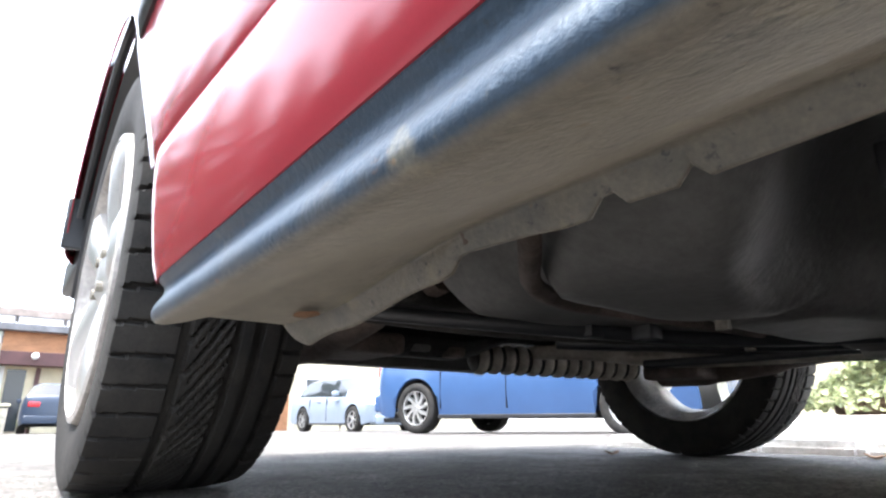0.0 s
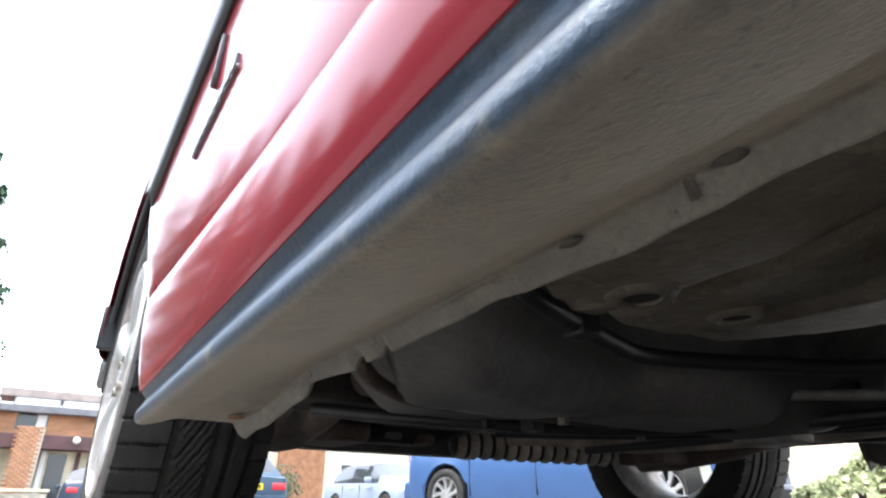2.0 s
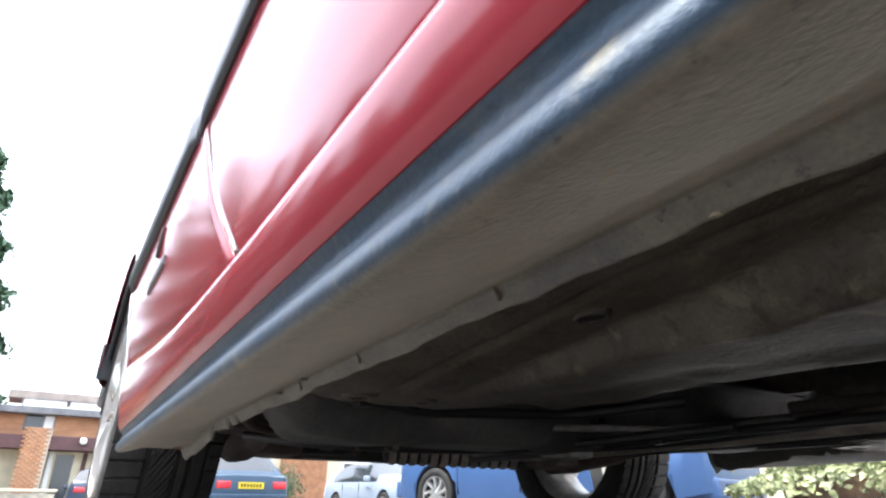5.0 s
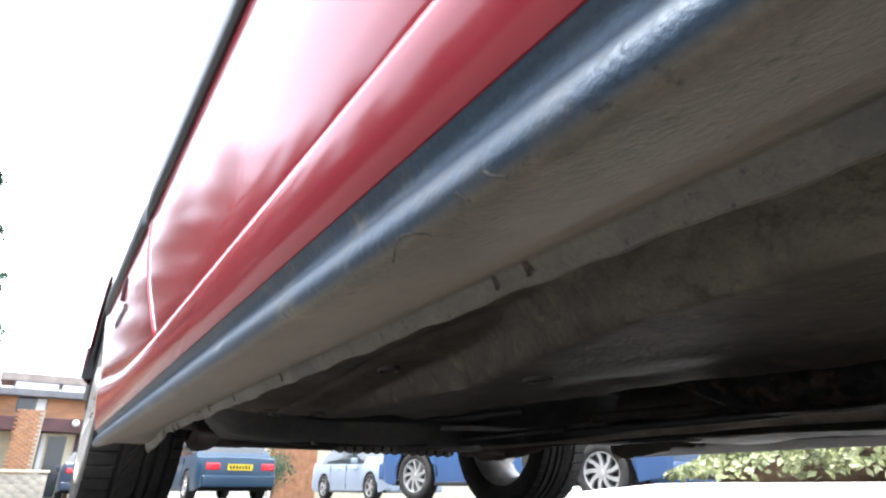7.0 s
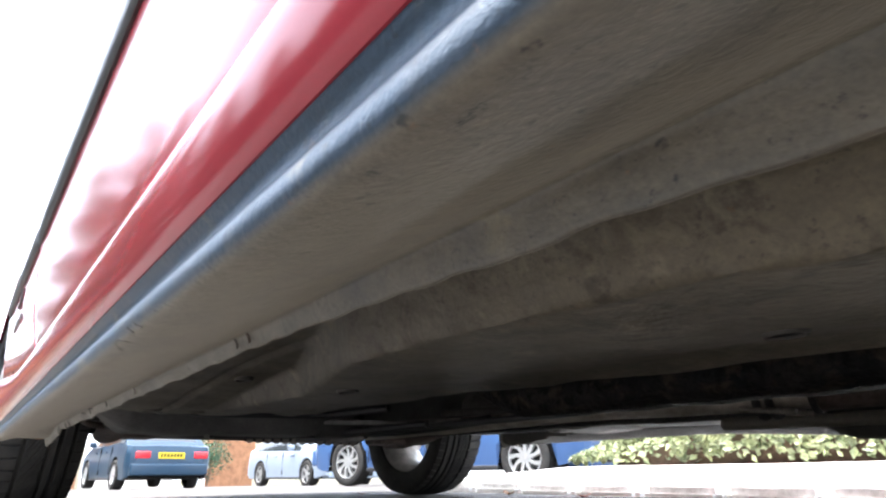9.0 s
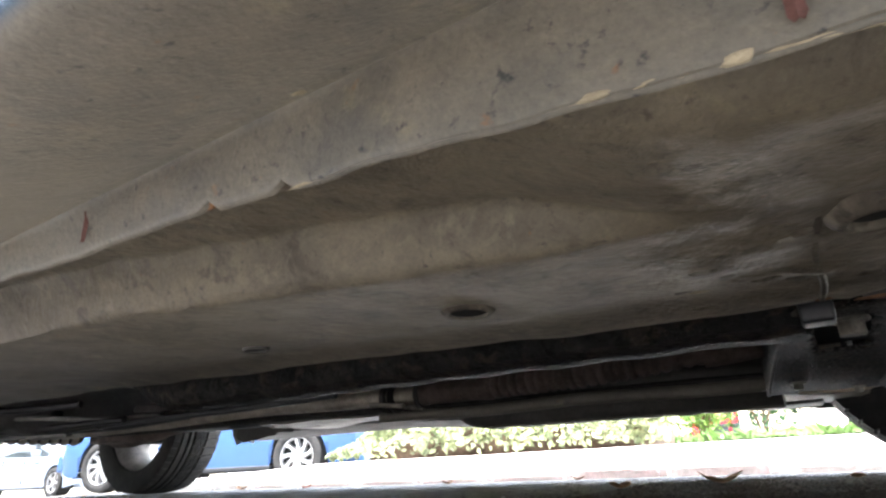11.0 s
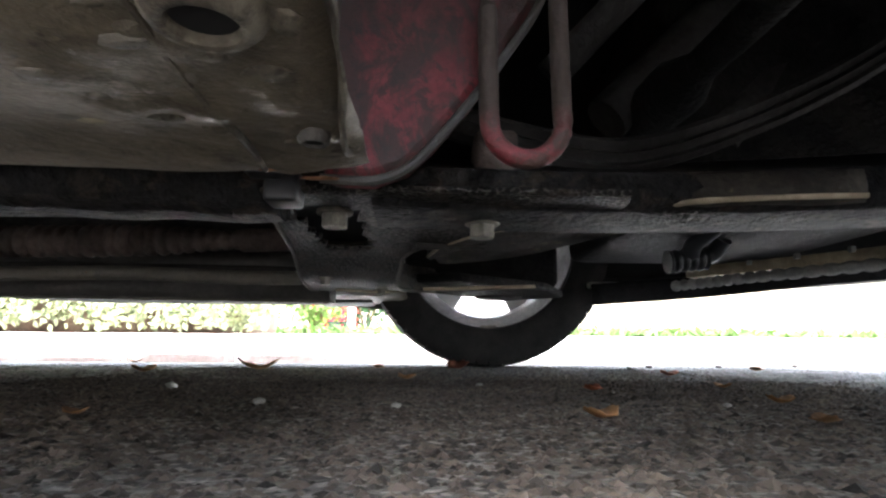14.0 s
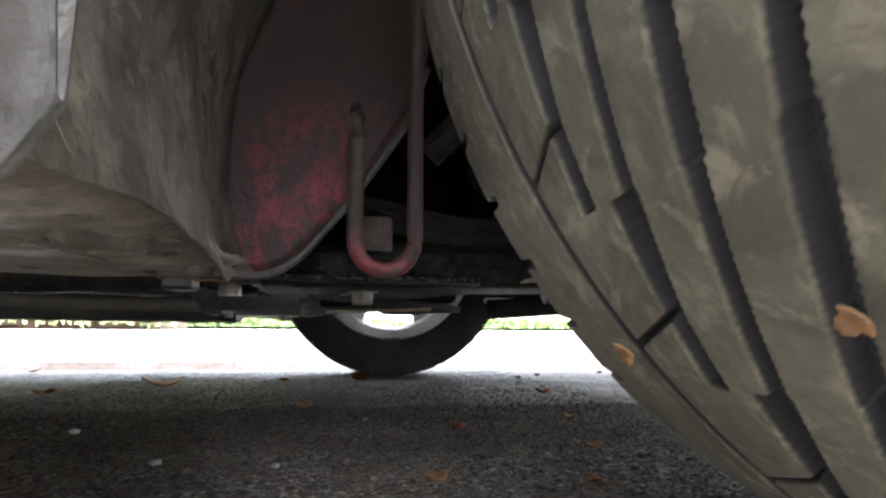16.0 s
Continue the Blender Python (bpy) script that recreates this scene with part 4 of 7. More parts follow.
# ---- wheels ----
def tread_depth(u, v):
    """Groove depth at arc length u (metres) and position v (-1 to 1) across the tread: cross-cut outer
    blocks, a band of long slanting cuts and three ring grooves towards the inside."""
    if abs(v + 0.34) < 0.05 or abs(v - 0.20) < 0.04 or abs(v - 0.44) < 0.04 or abs(v - 0.72) < 0.035:
        return 1.0
    if v < -0.34:
        ph = (u + 0.012 * (v + 0.34) ** 2) % 0.0354
        return 0.85 if ph < 0.0044 else 0.0
    if v > 0.76:
        return 0.8 if u % 0.0295 < 0.004 else 0.0
    if v < 0.16:
        ph = (u - 0.19 * v) % 0.0402
        return 0.9 if ph < 0.0075 else (0.5 if abs(ph - 0.024) < 0.0022 and v > -0.2 else 0.0)
    return 0.0


def cut(d, half, soft=0.0007):
    """1 inside a groove of that half width, 0 outside, with a sloped wall; all in metres."""
    return 1 - step(abs(d), half - soft, half + soft)


def rib_depth(u, v):
    """A worn directional tread: slanting grooves that run into a saw-toothed ring groove, joined by thin sipes."""
    half, pitch = 0.099, 10.8
    deg = math.degrees(u / WHEEL_R)
    saw = ((deg + 144.8) / pitch) % 1.0
    ring = 0.15 * saw - 0.01
    d = max(cut((v - 0.39) * half, 0.0024), 0.8 * cut((v + 0.86) * half, 0.002), cut((v - ring) * half, 0.0034) * (1 if saw < 0.97 else 0.6))
    if v < ring:
        for k in range(-1, 5):
            line = -0.05 + 0.0215 * (pitch * (saw - 0.04) - pitch * k)
            if -0.8 < v:
                d = max(d, cut((v - line) * half * 0.9, 0.0022 if k % 2 else 0.0030))
    elif v < 0.39:
        lean = (saw - 0.56 - 0.74 * (v - ring)) * pitch * math.pi / 180 * WHEEL_R
        d = max(d, 0.75 * cut(lean, 0.0011, 0.0005))
    elif v > 0.80:
        d = max(d, 0.8 * cut(((deg / 5.4) % 1.0 - 0.5) * 5.4 * math.pi / 180 * WHEEL_R, 0.0016) * step(v, 0.80, 0.86))
    return d


def tyre_mesh(name, mat, pattern=tread_depth):
    """A tyre about the y axis; the worn one is finer where it faces the floor of the car."""
    bm = bmesh.new()
    R, half = WHEEL_R, 0.102
    side = [(0.193, 0.078), (0.198, 0.092), (0.215, 0.099), (0.238, 0.102), (0.256, 0.102), (0.266, 0.101)]
    worn = pattern is rib_depth
    turns = [2 * math.pi * k / 680 for k in range(680)]
    if worn:
        lo, hi = radians(190), radians(242)
        turns = [lo + (hi - lo) * k / 400 for k in range(400)] + [hi + (2 * math.pi - hi + lo) * k / 300 for k in range(300)]
    n = len(turns)
    vs = np.linspace(-1, 1, 201 if worn else 81)
    rows = []
    for a in turns:
        pr = [(r, -y) for r, y in side]
        for v in vs:
            d = pattern(a * R, v)
            pr.append((R - 0.007 * abs(v) ** 3 - (0.0062 if worn else 0.0075) * d, v * half * 0.97))
        pr += [(r, y) for r, y in reversed(side)]
        rows.append([(r * math.cos(a), y, r * math.sin(a)) for r, y in pr])
    verts = [[bm.verts.new(p) for p in row] for row in rows]
    m = len(rows[0])
    for k in range(n):
        a, b = verts[k], verts[(k + 1) % n]
        for i in range(m - 1):
            bm.faces.new((a[i], a[i + 1], b[i + 1], b[i]))
    return part(name, bm, mat, None, angle=60 if worn else 30)


def build_wheel(tyre_mat):
    """A wheel about the y axis, its outer face towards -y."""
    wheel = new("wheel")
    t = tyre_mesh("tyre", tyre_mat)
    t.parent = wheel
    t["label"] = "black rubber tyre with moulded tread"
    bm = bmesh.new()
    lathe(bm, [(0.199, -0.092), (0.196, -0.101), (0.188, -0.103), (0.182, -0.094), (0.170, -0.055), (0.163, 0.0), (0.172, 0.050), (0.184, 0.066), (0.192, 0.083), (0.199, 0.080), (0.196, 0.074), (0.186, 0.055), (0.170, 0.0), (0.176, -0.05), (0.190, -0.076)], 72, close=True)
    part("rim", bm, alloy_dirty, wheel, "silver alloy rim, dulled by brake dust", angle=50)
    bm = bmesh.new()
    for k in range(5):
        a0 = 2 * math.pi * k / 5 + math.pi / 2
        m = Matrix.Rotation(-a0, 4, "Y")
        rows = []
        for r, w, y0, y1 in ((0.035, 0.034, -0.088, -0.032), (0.07, 0.031, -0.096, -0.034), (0.11, 0.027, -0.102, -0.040), (0.15, 0.030, -0.105, -0.046), (0.186, 0.046, -0.102, -0.055)):
            rows.append([m @ Vector((r, y, s)) for y, s in ((y1, -w), (y0 + 0.008, -w), (y0, -w * 0.6), (y0, w * 0.6), (y0 + 0.008, w), (y1, w))])
        vs = grid(bm, rows, True)
        bm.faces.new(vs[0])
        bm.faces.new(vs[-1])
    lathe(bm, [(0.002, -0.097), (0.030, -0.096), (0.046, -0.088), (0.05, -0.034), (0.002, -0.034)], 32)
    part("spokes", bm, alloy, wheel, "five silver alloy spokes")
    bm = bmesh.new()
    lathe(bm, [(0.002, 0.002), (0.088, 0.002), (0.090, -0.004), (0.090, -0.018), (0.088, -0.024), (0.002, -0.024)], 48)
    part("brake_disc", bm, dark_metal, wheel, "dark brake disc")
    bm = bmesh.new()
    lathe(bm, [(0.002, 0.06), (0.05, 0.058), (0.062, 0.04), (0.075, 0.004), (0.002, 0.002)], 32)
    part("hub", bm, black_metal, wheel, "black hub carrier")
    for k in range(4):
        a = 2 * math.pi * (k + 0.5) / 4 + 0.3
        bm = bmesh.new()
        disc(bm, (0.033 * math.cos(a), -0.094, 0.033 * math.sin(a)), 0.007, (0, 1, 0), 8, 0.012)
        part("wheel_bolt", bm, zinc, wheel)
    bm = bmesh.new()
    box(bm, -0.018, 0.018, 0.079, 0.085, -0.197, -0.189)
    part("balance_weight", bm, zinc, wheel, "lead balance weight", bevel=0.002)
    bm = bmesh.new()
    box(bm, 0.05, 0.098, -0.05, 0.028, -0.04, 0.04)
    part("brake_caliper", bm, dark_metal, wheel, bevel=0.008)
    return wheel


wheel = build_wheel(tyre_rubber)
wheel.parent = red_car
wheel.matrix_basis = pose(REAR_X, 0.014, WHEEL_R, 0, 13, 0)
for x, y, rz, spin in ((REAR_X, 2 * CY - 0.010, 180, 40), (FRONT_XL, 2 * CY - 0.006, 180, 0)):
    w = copy_thing(wheel, pose(x, y, WHEEL_R) @ pose(0, 0, 0, 0, 0, rz) @ pose(0, 0, 0, 0, spin, 0))
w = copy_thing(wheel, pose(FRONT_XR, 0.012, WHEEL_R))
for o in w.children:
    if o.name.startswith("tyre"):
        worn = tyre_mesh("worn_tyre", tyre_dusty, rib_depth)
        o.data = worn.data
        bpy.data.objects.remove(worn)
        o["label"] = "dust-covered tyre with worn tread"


# ---- underside: tank, pipes, exhaust, axle ----
def rounded_block(bm, x0, x1, y0, y1, z0, z1, r, top=None):
    v = box(bm, x0, x1, y0, y1, z0, z1)
    bmesh.ops.bevel(bm, geom=[e for e in bm.edges if all(q in v for q in e.verts)], offset=r, segments=3, profile=0.6, affect="EDGES")


def tank_height(x, y):
    """The moulded underside: a deep lobe ahead, a shallower one behind and a strap groove between them."""
    near = step(y, 0.02, 0.11)
    front_edge = 0.445 - 0.07 * step(y, 0.03, 0.25) + 0.05 * step(y, 0.25, 0.42)
    deep = step(x, 0.178 + 0.10 * (1 - step(y, 0.0, 0.12)), 0.228 + 0.10 * (1 - step(y, 0.0, 0.12))) * (1 - step(x, front_edge - 0.10, front_edge))
    rear = step(x, 0.02, 0.085) * (1 - step(x, 0.20, 0.26))
    z = 0.262 - 0.083 * rear * step(y, 0.06, 0.17)
    z = min(z, 0.262 - (0.062 + 0.035 * near) * deep)
    z += 0.007 * math.exp(-((y - 0.30 - 0.35 * (x - 0.3)) / 0.012) ** 2) * deep - 0.004 * math.exp(-((y - 0.215) / 0.05) ** 2) * deep
    z += 0.010 * math.exp(-((y - 0.52) / 0.016) ** 2)
    z += 0.0022 * noise.noise(Vector((x * 16, y * 11, 2)))
    return z + 0.025 * step(y, 0.60, 0.75) + 0.03 * step(y, 1.14, 1.22)


def build_tank():
    bm = bmesh.new()
    xs = [-0.03 + 0.0085 * i for i in range(58)]
    ys = [0.012 + 0.0125 * k for k in range(100)]
    grid(bm, [[(x, y, tank_height(x, y)) for y in ys] for x in xs])
    part("fuel_tank", bm, tank_plastic, red_car, "moulded dark plastic fuel tank", solid=0.004, angle=70)
    for pts, r, mt, lab in (
            ([(0.455, 0.012, 0.222), (0.445, 0.04, 0.212), (0.431, 0.075, 0.202), (0.413, 0.122, 0.200), (0.390, 0.192, 0.198), (0.377, 0.254, 0.197), (0.41, 0.36, 0.198), (0.46, 0.47, 0.20), (0.60, 0.53, 0.205)], 0.0075, black_plastic, "black filler hose"),
            ([(0.30, 0.008, 0.200), (0.262, 0.046, 0.178), (0.203, 0.108, 0.176), (0.182, 0.163, 0.175), (0.191, 0.215, 0.173), (0.20, 0.27, 0.171), (0.21, 0.40, 0.170)], 0.0068, rust, "rusty tank strap"),
            ([(-0.05, 0.12, 0.196), (0.04, 0.19, 0.181), (0.102, 0.285, 0.173), (0.16, 0.42, 0.170), (0.3, 0.56, 0.172), (0.6, 0.63, 0.178)], 0.008, black_plastic, ""),
            ([(-0.12, 0.16, 0.205), (-0.02, 0.26, 0.186), (0.07, 0.40, 0.178), (0.2, 0.56, 0.176), (0.5, 0.66, 0.180)], 0.007, dark_metal, ""),
            ([(-0.10, 0.46, 0.196), (0.02, 0.52, 0.186), (0.18, 0.60, 0.178), (0.42, 0.70, 0.176), (0.70, 0.72, 0.184)], 0.010, black_plastic, ""),
            ([(0.30, 0.46, 0.196), (0.40, 0.56, 0.192), (0.50, 0.64, 0.186), (0.66, 0.68, 0.184)], 0.006, rubber_hose, "pale grey breather hose")):
        bm = bmesh.new()
        tube(bm, smooth_path(pts), r, 10)
        part("fuel_pipe", bm, mt, red_car, lab)
    for x, y, z in ((0.405, 0.145, 0.200), (0.102, 0.285, 0.176), (0.135, 0.33, 0.174), (0.38, 0.59, 0.200), (0.44, 0.665, 0.178)):
        bm = bmesh.new()
        rounded_block(bm, x - 0.011, x + 0.011, y - 0.010, y + 0.010, z - 0.010, z + 0.012, 0.003)
        part("pipe_clip", bm, black_plastic, red_car)
    for x, y, z in ((0.043, 0.196, 0.181), (0.235, 0.285, 0.164), (0.14, 0.52, 0.172)):
        bm = bmesh.new()
        disc(bm, (x, y, z), 0.006, (0, 0, 1), 6, 0.012)
        part("tank_bolt", bm, zinc, red_car)


build_tank()


def ribbed_path(a, b, n, r0, r1):
    a, b = Vector(a), Vector(b)
    pts, rs = [], []
    for i in range(n * 6 + 1):
        t = i / (n * 6)
        pts.append(a.lerp(b, t))
        ph = i % 6
        rs.append(r0 + (r1 - r0) * (1, 1, 0.9, 0.1, 0.0, 0.6)[ph])
    return pts, rs


def build_exhaust():
    y, z = 0.76, 0.1725
    bm = bmesh.new()
    tube(bm, smooth_path([(2.02, y, 0.205), (1.95, y, 0.194), (1.86, y, 0.182), (1.80, y, 0.178)]), 0.016, 14)
    part("exhaust_front_pipe", bm, rust, red_car, "rusty front exhaust pipe")
    bm = bmesh.new()
    pts, rs = ribbed_path((1.83, y, 0.180), (1.445, y, 0.1715), 24, 0.0180, 0.0214)
    end = len(pts) - 1
    rs = [r * (0.55 + 0.45 * step(i / end, 0.0, 0.45)) * (1 + 0.06 * noise.noise(Vector((i * 0.21, 4, 4)))) for i, r in enumerate(rs)]
    tube(bm, pts, rs, 18)
    part("exhaust_flexi", bm, rust, red_car, "rusty braided flexible section")
    bm = bmesh.new()
    tube(bm, [(1.46, y, 0.1715), (1.44, y, 0.1715), (1.335, y, 0.172), (1.315, y, 0.172)], [0.0225, 0.0195, 0.0185, 0.021], 18)
    part("exhaust_sleeve", bm, rust, red_car, "rust-red pipe sleeve")
    for x, r in ((1.262, 0.027), (1.244, 0.027), (1.318, 0.024)):
        bm = bmesh.new()
        disc(bm, (x, y, z), r, (1, 0, 0.0), 20, 0.009)
        part("exhaust_flange", bm, dark_metal, red_car, "dark pipe flange", bevel=0.002)
    for dy in (-0.03, 0.03):
        bm = bmesh.new()
        tube(bm, [(1.225, y + dy, z - 0.012), (1.30, y + dy, z - 0.020)], 0.0045, 8)
        part("clamp_bolt", bm, zinc, red_car)
    bm = bmesh.new()
    path = smooth_path([(1.315, y, z), (1.1, y, 0.178), (0.85, 0.765, 0.186), (0.6, 0.78, 0.188), (0.4, 0.80, 0.188), (0.15, 0.82, 0.190), (-0.15, 0.84, 0.20), (-0.33, 0.80, 0.225), (-0.42, 0.74, 0.23)])
    tube(bm, path, [0.0165 + 0.0035 * step(0.95 - p.x, 0.0, 0.2) * step(p.x, 0.35, 0.5) for p in path], 16)
    part("exhaust_centre_pipe", bm, heatshield, red_car, "dusty pale exhaust centre pipe")
    a, b = Vector((-0.535, 0.655, 0.222)), Vector((-0.40, 1.06, 0.212))
    # dark core paints the shade in the slots between the pale ribs
    bm = bmesh.new()
    tube(bm, [a, a.lerp(b, 0.02), a.lerp(b, 0.98), b], [0.018, 0.0285, 0.0285, 0.018], 20)
    part("rear_silencer", bm, dark_metal, red_car, "dark silencer core")
    for k in range(13):
        p, q = a.lerp(b, 0.03 + k * 0.0735), a.lerp(b, 0.03 + k * 0.0735 + 0.052)
        bm = bmesh.new()
        tube(bm, [p, p.lerp(q, 0.2), p.lerp(q, 0.8), q], [0.0295, 0.0330, 0.0330, 0.0295], 20)
        part("silencer_rib", bm, heatshield, red_car, "dusty tan pressed rib")
    bm = bmesh.new()
    rows = []
    for i in range(40):
        x = 0.75 + 1.15 * i / 39
        row = []
        for k in range(13):
            a = math.pi * k / 12
            row.append((x, 0.74 + 0.14 * math.cos(a), 0.185 + 0.085 * math.sin(a) + 0.002 * math.sin(i * 1.3)))
        rows.append(row)
    grid(bm, rows)
    part("heat_shield", bm, dark_metal, red_car, "thin pressed tunnel heat shield", solid=0.0015)


build_exhaust()


def long_member(name, y, z, r, x0, x1, mat, label="", squash=1.0, dy=0.0, dz=0.0):
    bm = bmesh.new()
    pts = [(x0 + (x1 - x0) * i / 16, y + dy * i / 16 + 0.004 * math.sin(i * 0.9 + y * 30), z + dz * i / 16 + 0.002 * math.sin(i * 0.7 + z * 50)) for i in range(17)]
    tube(bm, pts, r, 12)
    if squash != 1.0:
        for v in bm.verts:
            v.co.y = y + (v.co.y - y) * squash
    return part(name, bm, mat, red_car, label)


def box_rail(name, y0, y1, z0, z1, x0, x1, mat, label="", fall=0.0, lip=0.0):
    """A pressed box rail with rounded lower corners and, if wanted, a paler tube painting its lit foot."""
    bm = bmesh.new()
    rows = []
    for i in range(36):
        t = i / 35
        dz = fall * t + 0.0012 * math.sin(i * 1.9 + y0 * 40) + 0.05 * (1 - step(t, 0.0, 0.16))
        c = min(0.022, (y1 - y0) * 0.3)
        rows.append([(x0 + (x1 - x0) * t, y, z + dz) for y, z in ((y0, z1), (y0, z0 + c), (y0 + c * 0.3, z0 + c * 0.3), (y0 + c, z0), (y1 - c, z0), (y1 - c * 0.3, z0 + c * 0.3), (y1, z0 + c), (y1, max(z1, z0 + 0.06)))])
    vs = grid(bm, rows, True)
    bm.faces.new(vs[0])
    bm.faces.new(vs[-1])
    ob = part(name, bm, mat, red_car, label, angle=50)
    if lip:
        bm = bmesh.new()
        tube(bm, [(x0 + (x1 - x0) * i / 20, y0 - 0.002, z0 + fall * i / 20 + 0.0012 * math.sin(i * 2.7)) for i in range(4, 21)], lip, 8)
        part("rail_lit_foot", bm, underseal, red_car)
    return ob


# near rail takes a darker steel that paints in the shade beside the floor edge
box_rail("floor_rail", 0.395, 0.470, 0.146, 0.215, 0.95, 1.93, leg_metal, "dark box-section floor rail", fall=-0.0105)
box_rail("floor_rail", 1.05, 1.14, 0.128, 0.20, 1.15, 1.87, underseal_bare, "dusty box-section floor rail", fall=-0.006, lip=0.002)
long_member("fuel_line", 0.375, 0.205, 0.006, 0.9, 1.95, black_plastic, dz=-0.02)
long_member("brake_pipe", 0.92, 0.1535, 0.0110, 1.10, 1.90, underseal, "dusty grey pipe run", dz=-0.004)
long_member("handbrake_cable", 0.955, 0.196, 0.008, -0.1, 1.88, dark_metal, dz=-0.036)
long_member("handbrake_cable", 0.66, 0.175, 0.007, -0.1, 1.2, black_plastic)
long_member("cable_conduit", 0.60, 0.188, 0.008, 0.7, 1.95, dark_metal, dz=-0.01)
long_member("floor_rail", 0.99, 0.220, 0.024, 0.25, 1.87, underseal_bare, "dark rounded floor rail", squash=1.3, dz=-0.045)
for k, (x, y, z) in enumerate(((1.93, 0.375, 0.165), (1.94, 0.40, 0.15), (1.0, 0.40, 0.2), (1.5, 0.40, 0.19))):
    bm = bmesh.new()
    rounded_block(bm, x - 0.012, x + 0.012, y - 0.014, y + 0.014, z - 0.012, z + 0.012, 0.004)
    part("pipe_clip", bm, black_plastic, red_car)


def build_rear_axle():
    bm = bmesh.new()
    rows = []
    for i in range(31):
        y = 0.12 + 1.15 * i / 30
        d = abs(y - CY) / 0.57
        zc = 0.226 + 0.045 * step(y, 0.50, 0.66) * (1 - step(y, 1.15, 1.25))
        rows.append([(-0.40 + 0.045 * math.cos(a), y, zc + 0.03 * math.sin(a) * (1.2 if math.sin(a) > 0 else 1)) for a in (2 * math.pi * k / 10 for k in range(10))])
    vs = grid(bm, rows, True)
    bm.faces.new(vs[0])
    bm.faces.new(vs[-1])
    part("axle_beam", bm, black_metal, red_car, "black rear axle beam")
    for s in (0, 1):
        f = (lambda y: y) if not s else (lambda y: 2 * CY - y)
        bm = bmesh.new()
        tube(bm, smooth_path([(0.02, f(0.17), 0.235), (-0.12, f(0.175), 0.222), (-0.28, f(0.19), 0.205), (-0.42, f(0.19), 0.205)]), [0.024] * 7 + [0.030] * 6 + [0.034] * 6, 12)
        part("trailing_arm", bm, rust, red_car, "rusty rear trailing arm")
        bm = bmesh.new()
        pts = [(-0.30 + 0.042 * math.cos(a), f(0.235) + 0.042 * math.sin(a), 0.245 + 0.010 * a / 1.0 * 0.35) for a in (0.35 * k for k in range(90))]
        tube(bm, pts, 0.006, 8)
        part("coil_spring", bm, dark_metal, red_car, "dark coil spring")
        bm = bmesh.new()
        rounded_block(bm, -0.40, -0.26, min(f(0.19), f(0.31)), max(f(0.19), f(0.31)), 0.183, 0.215, 0.012)
        part("spring_seat", bm, rust, red_car)
        bm = bmesh.new()
        tube(bm, [(-0.47, f(0.16), 0.22), (-0.50, f(0.18), 0.62)], 0.022, 12)
        part("damper", bm, black_metal, red_car)
    bm = bmesh.new()
    rounded_block(bm, -0.12, 0.0, 0.08, 0.46, 0.202, 0.262, 0.012)
    part("axle_bracket", bm, dark_metal, red_car)
    bm = bmesh.new()
    rounded_block(bm, -0.685, -0.645, 0.33, 0.805, 0.203, 0.246, 0.006)
    part("rear_crossmember", bm, underseal_bare, red_car, "dark rear cross member behind the axle")
    bm = bmesh.new()
    disc(bm, (-0.665, 0.79, 0.205), 0.012, (0, 0, 1), 8, 0.012)
    part("crossmember_bolt", bm, zinc, red_car)
    for k in range(5):
        bm = bmesh.new()
        rounded_block(bm, -0.43 + 0.012 * (k % 2), -0.36, 0.16 + 0.075 * k, 0.205 + 0.075 * k, 0.198 + 0.006 * ((k * 3) % 4), 0.235, 0.010)
        part("axle_gusset", bm, (rust, underseal_bare)[k % 2], red_car)
    bm = bmesh.new()
    tube(bm, smooth_path([(-0.15, 0.64, 0.215), (-0.05, 0.78, 0.208), (0.05, 0.9, 0.206), (0.12, 1.05, 0.205), (0.3, 1.12, 0.2), (0.5, 1.15, 0.2)]), 0.012, 10)
    part("evap_hose", bm, black_plastic, red_car)
    bm = bmesh.new()
    rounded_block(bm, 0.22, 0.30, 0.60, 0.66, 0.155, 0.185, 0.01)
    part("rubber_hanger", bm, rubber_hose, red_car, "pale rubber exhaust hanger")
    bm = bmesh.new()
    tube(bm, [(0.24, 0.54, 0.172), (0.24, 0.70, 0.172)], 0.006, 8)
    part("hanger_rod", bm, dark_metal, red_car)


build_rear_axle()


def build_rear_floor():
    """The boot floor over the axle, with the pressed well between the wheel houses."""
    bm = bmesh.new()
    rows = []
    for i in range(33):
        x = -1.16 + 1.26 * i / 32
        row = []
        for k in range(31):
            y = 0.10 + 1.19 * k / 30
            z = 0.312 - 0.03 * step(y, 0.45, 0.52) * (1 - step(y, 1.05, 1.12)) * (1 - step(x, -0.65, -0.55)) + 0.004 * math.sin(x * 40)
            row.append((x, y, z))
        rows.append(row)
    grid(bm, rows)
    part("boot_floor", bm, underseal_bare, red_car, "dark underseal on the boot floor", solid=0.002)


build_rear_floor()


# ---- front of the car, seen from below ----
def plate_xy(name, outline, z0, z1, mat, label="", bevel=0.004, tilt=0.0, parent=None):
    """A pressed plate from an outline in plan; tilt raises it towards +x."""
    bm = bmesh.new()
    vs = [bm.verts.new((x, y, z0 + tilt * (x - outline[0][0]))) for x, y in outline]
    f = bm.faces.new(vs)
    r = bmesh.ops.extrude_face_region(bm, geom=[f])
    bmesh.ops.translate(bm, vec=(0, 0, z1 - z0), verts=[v for v in r["geom"] if isinstance(v, bmesh.types.BMVert)])
    return part(name, bm, mat, parent or red_car, label, bevel=bevel, angle=35)


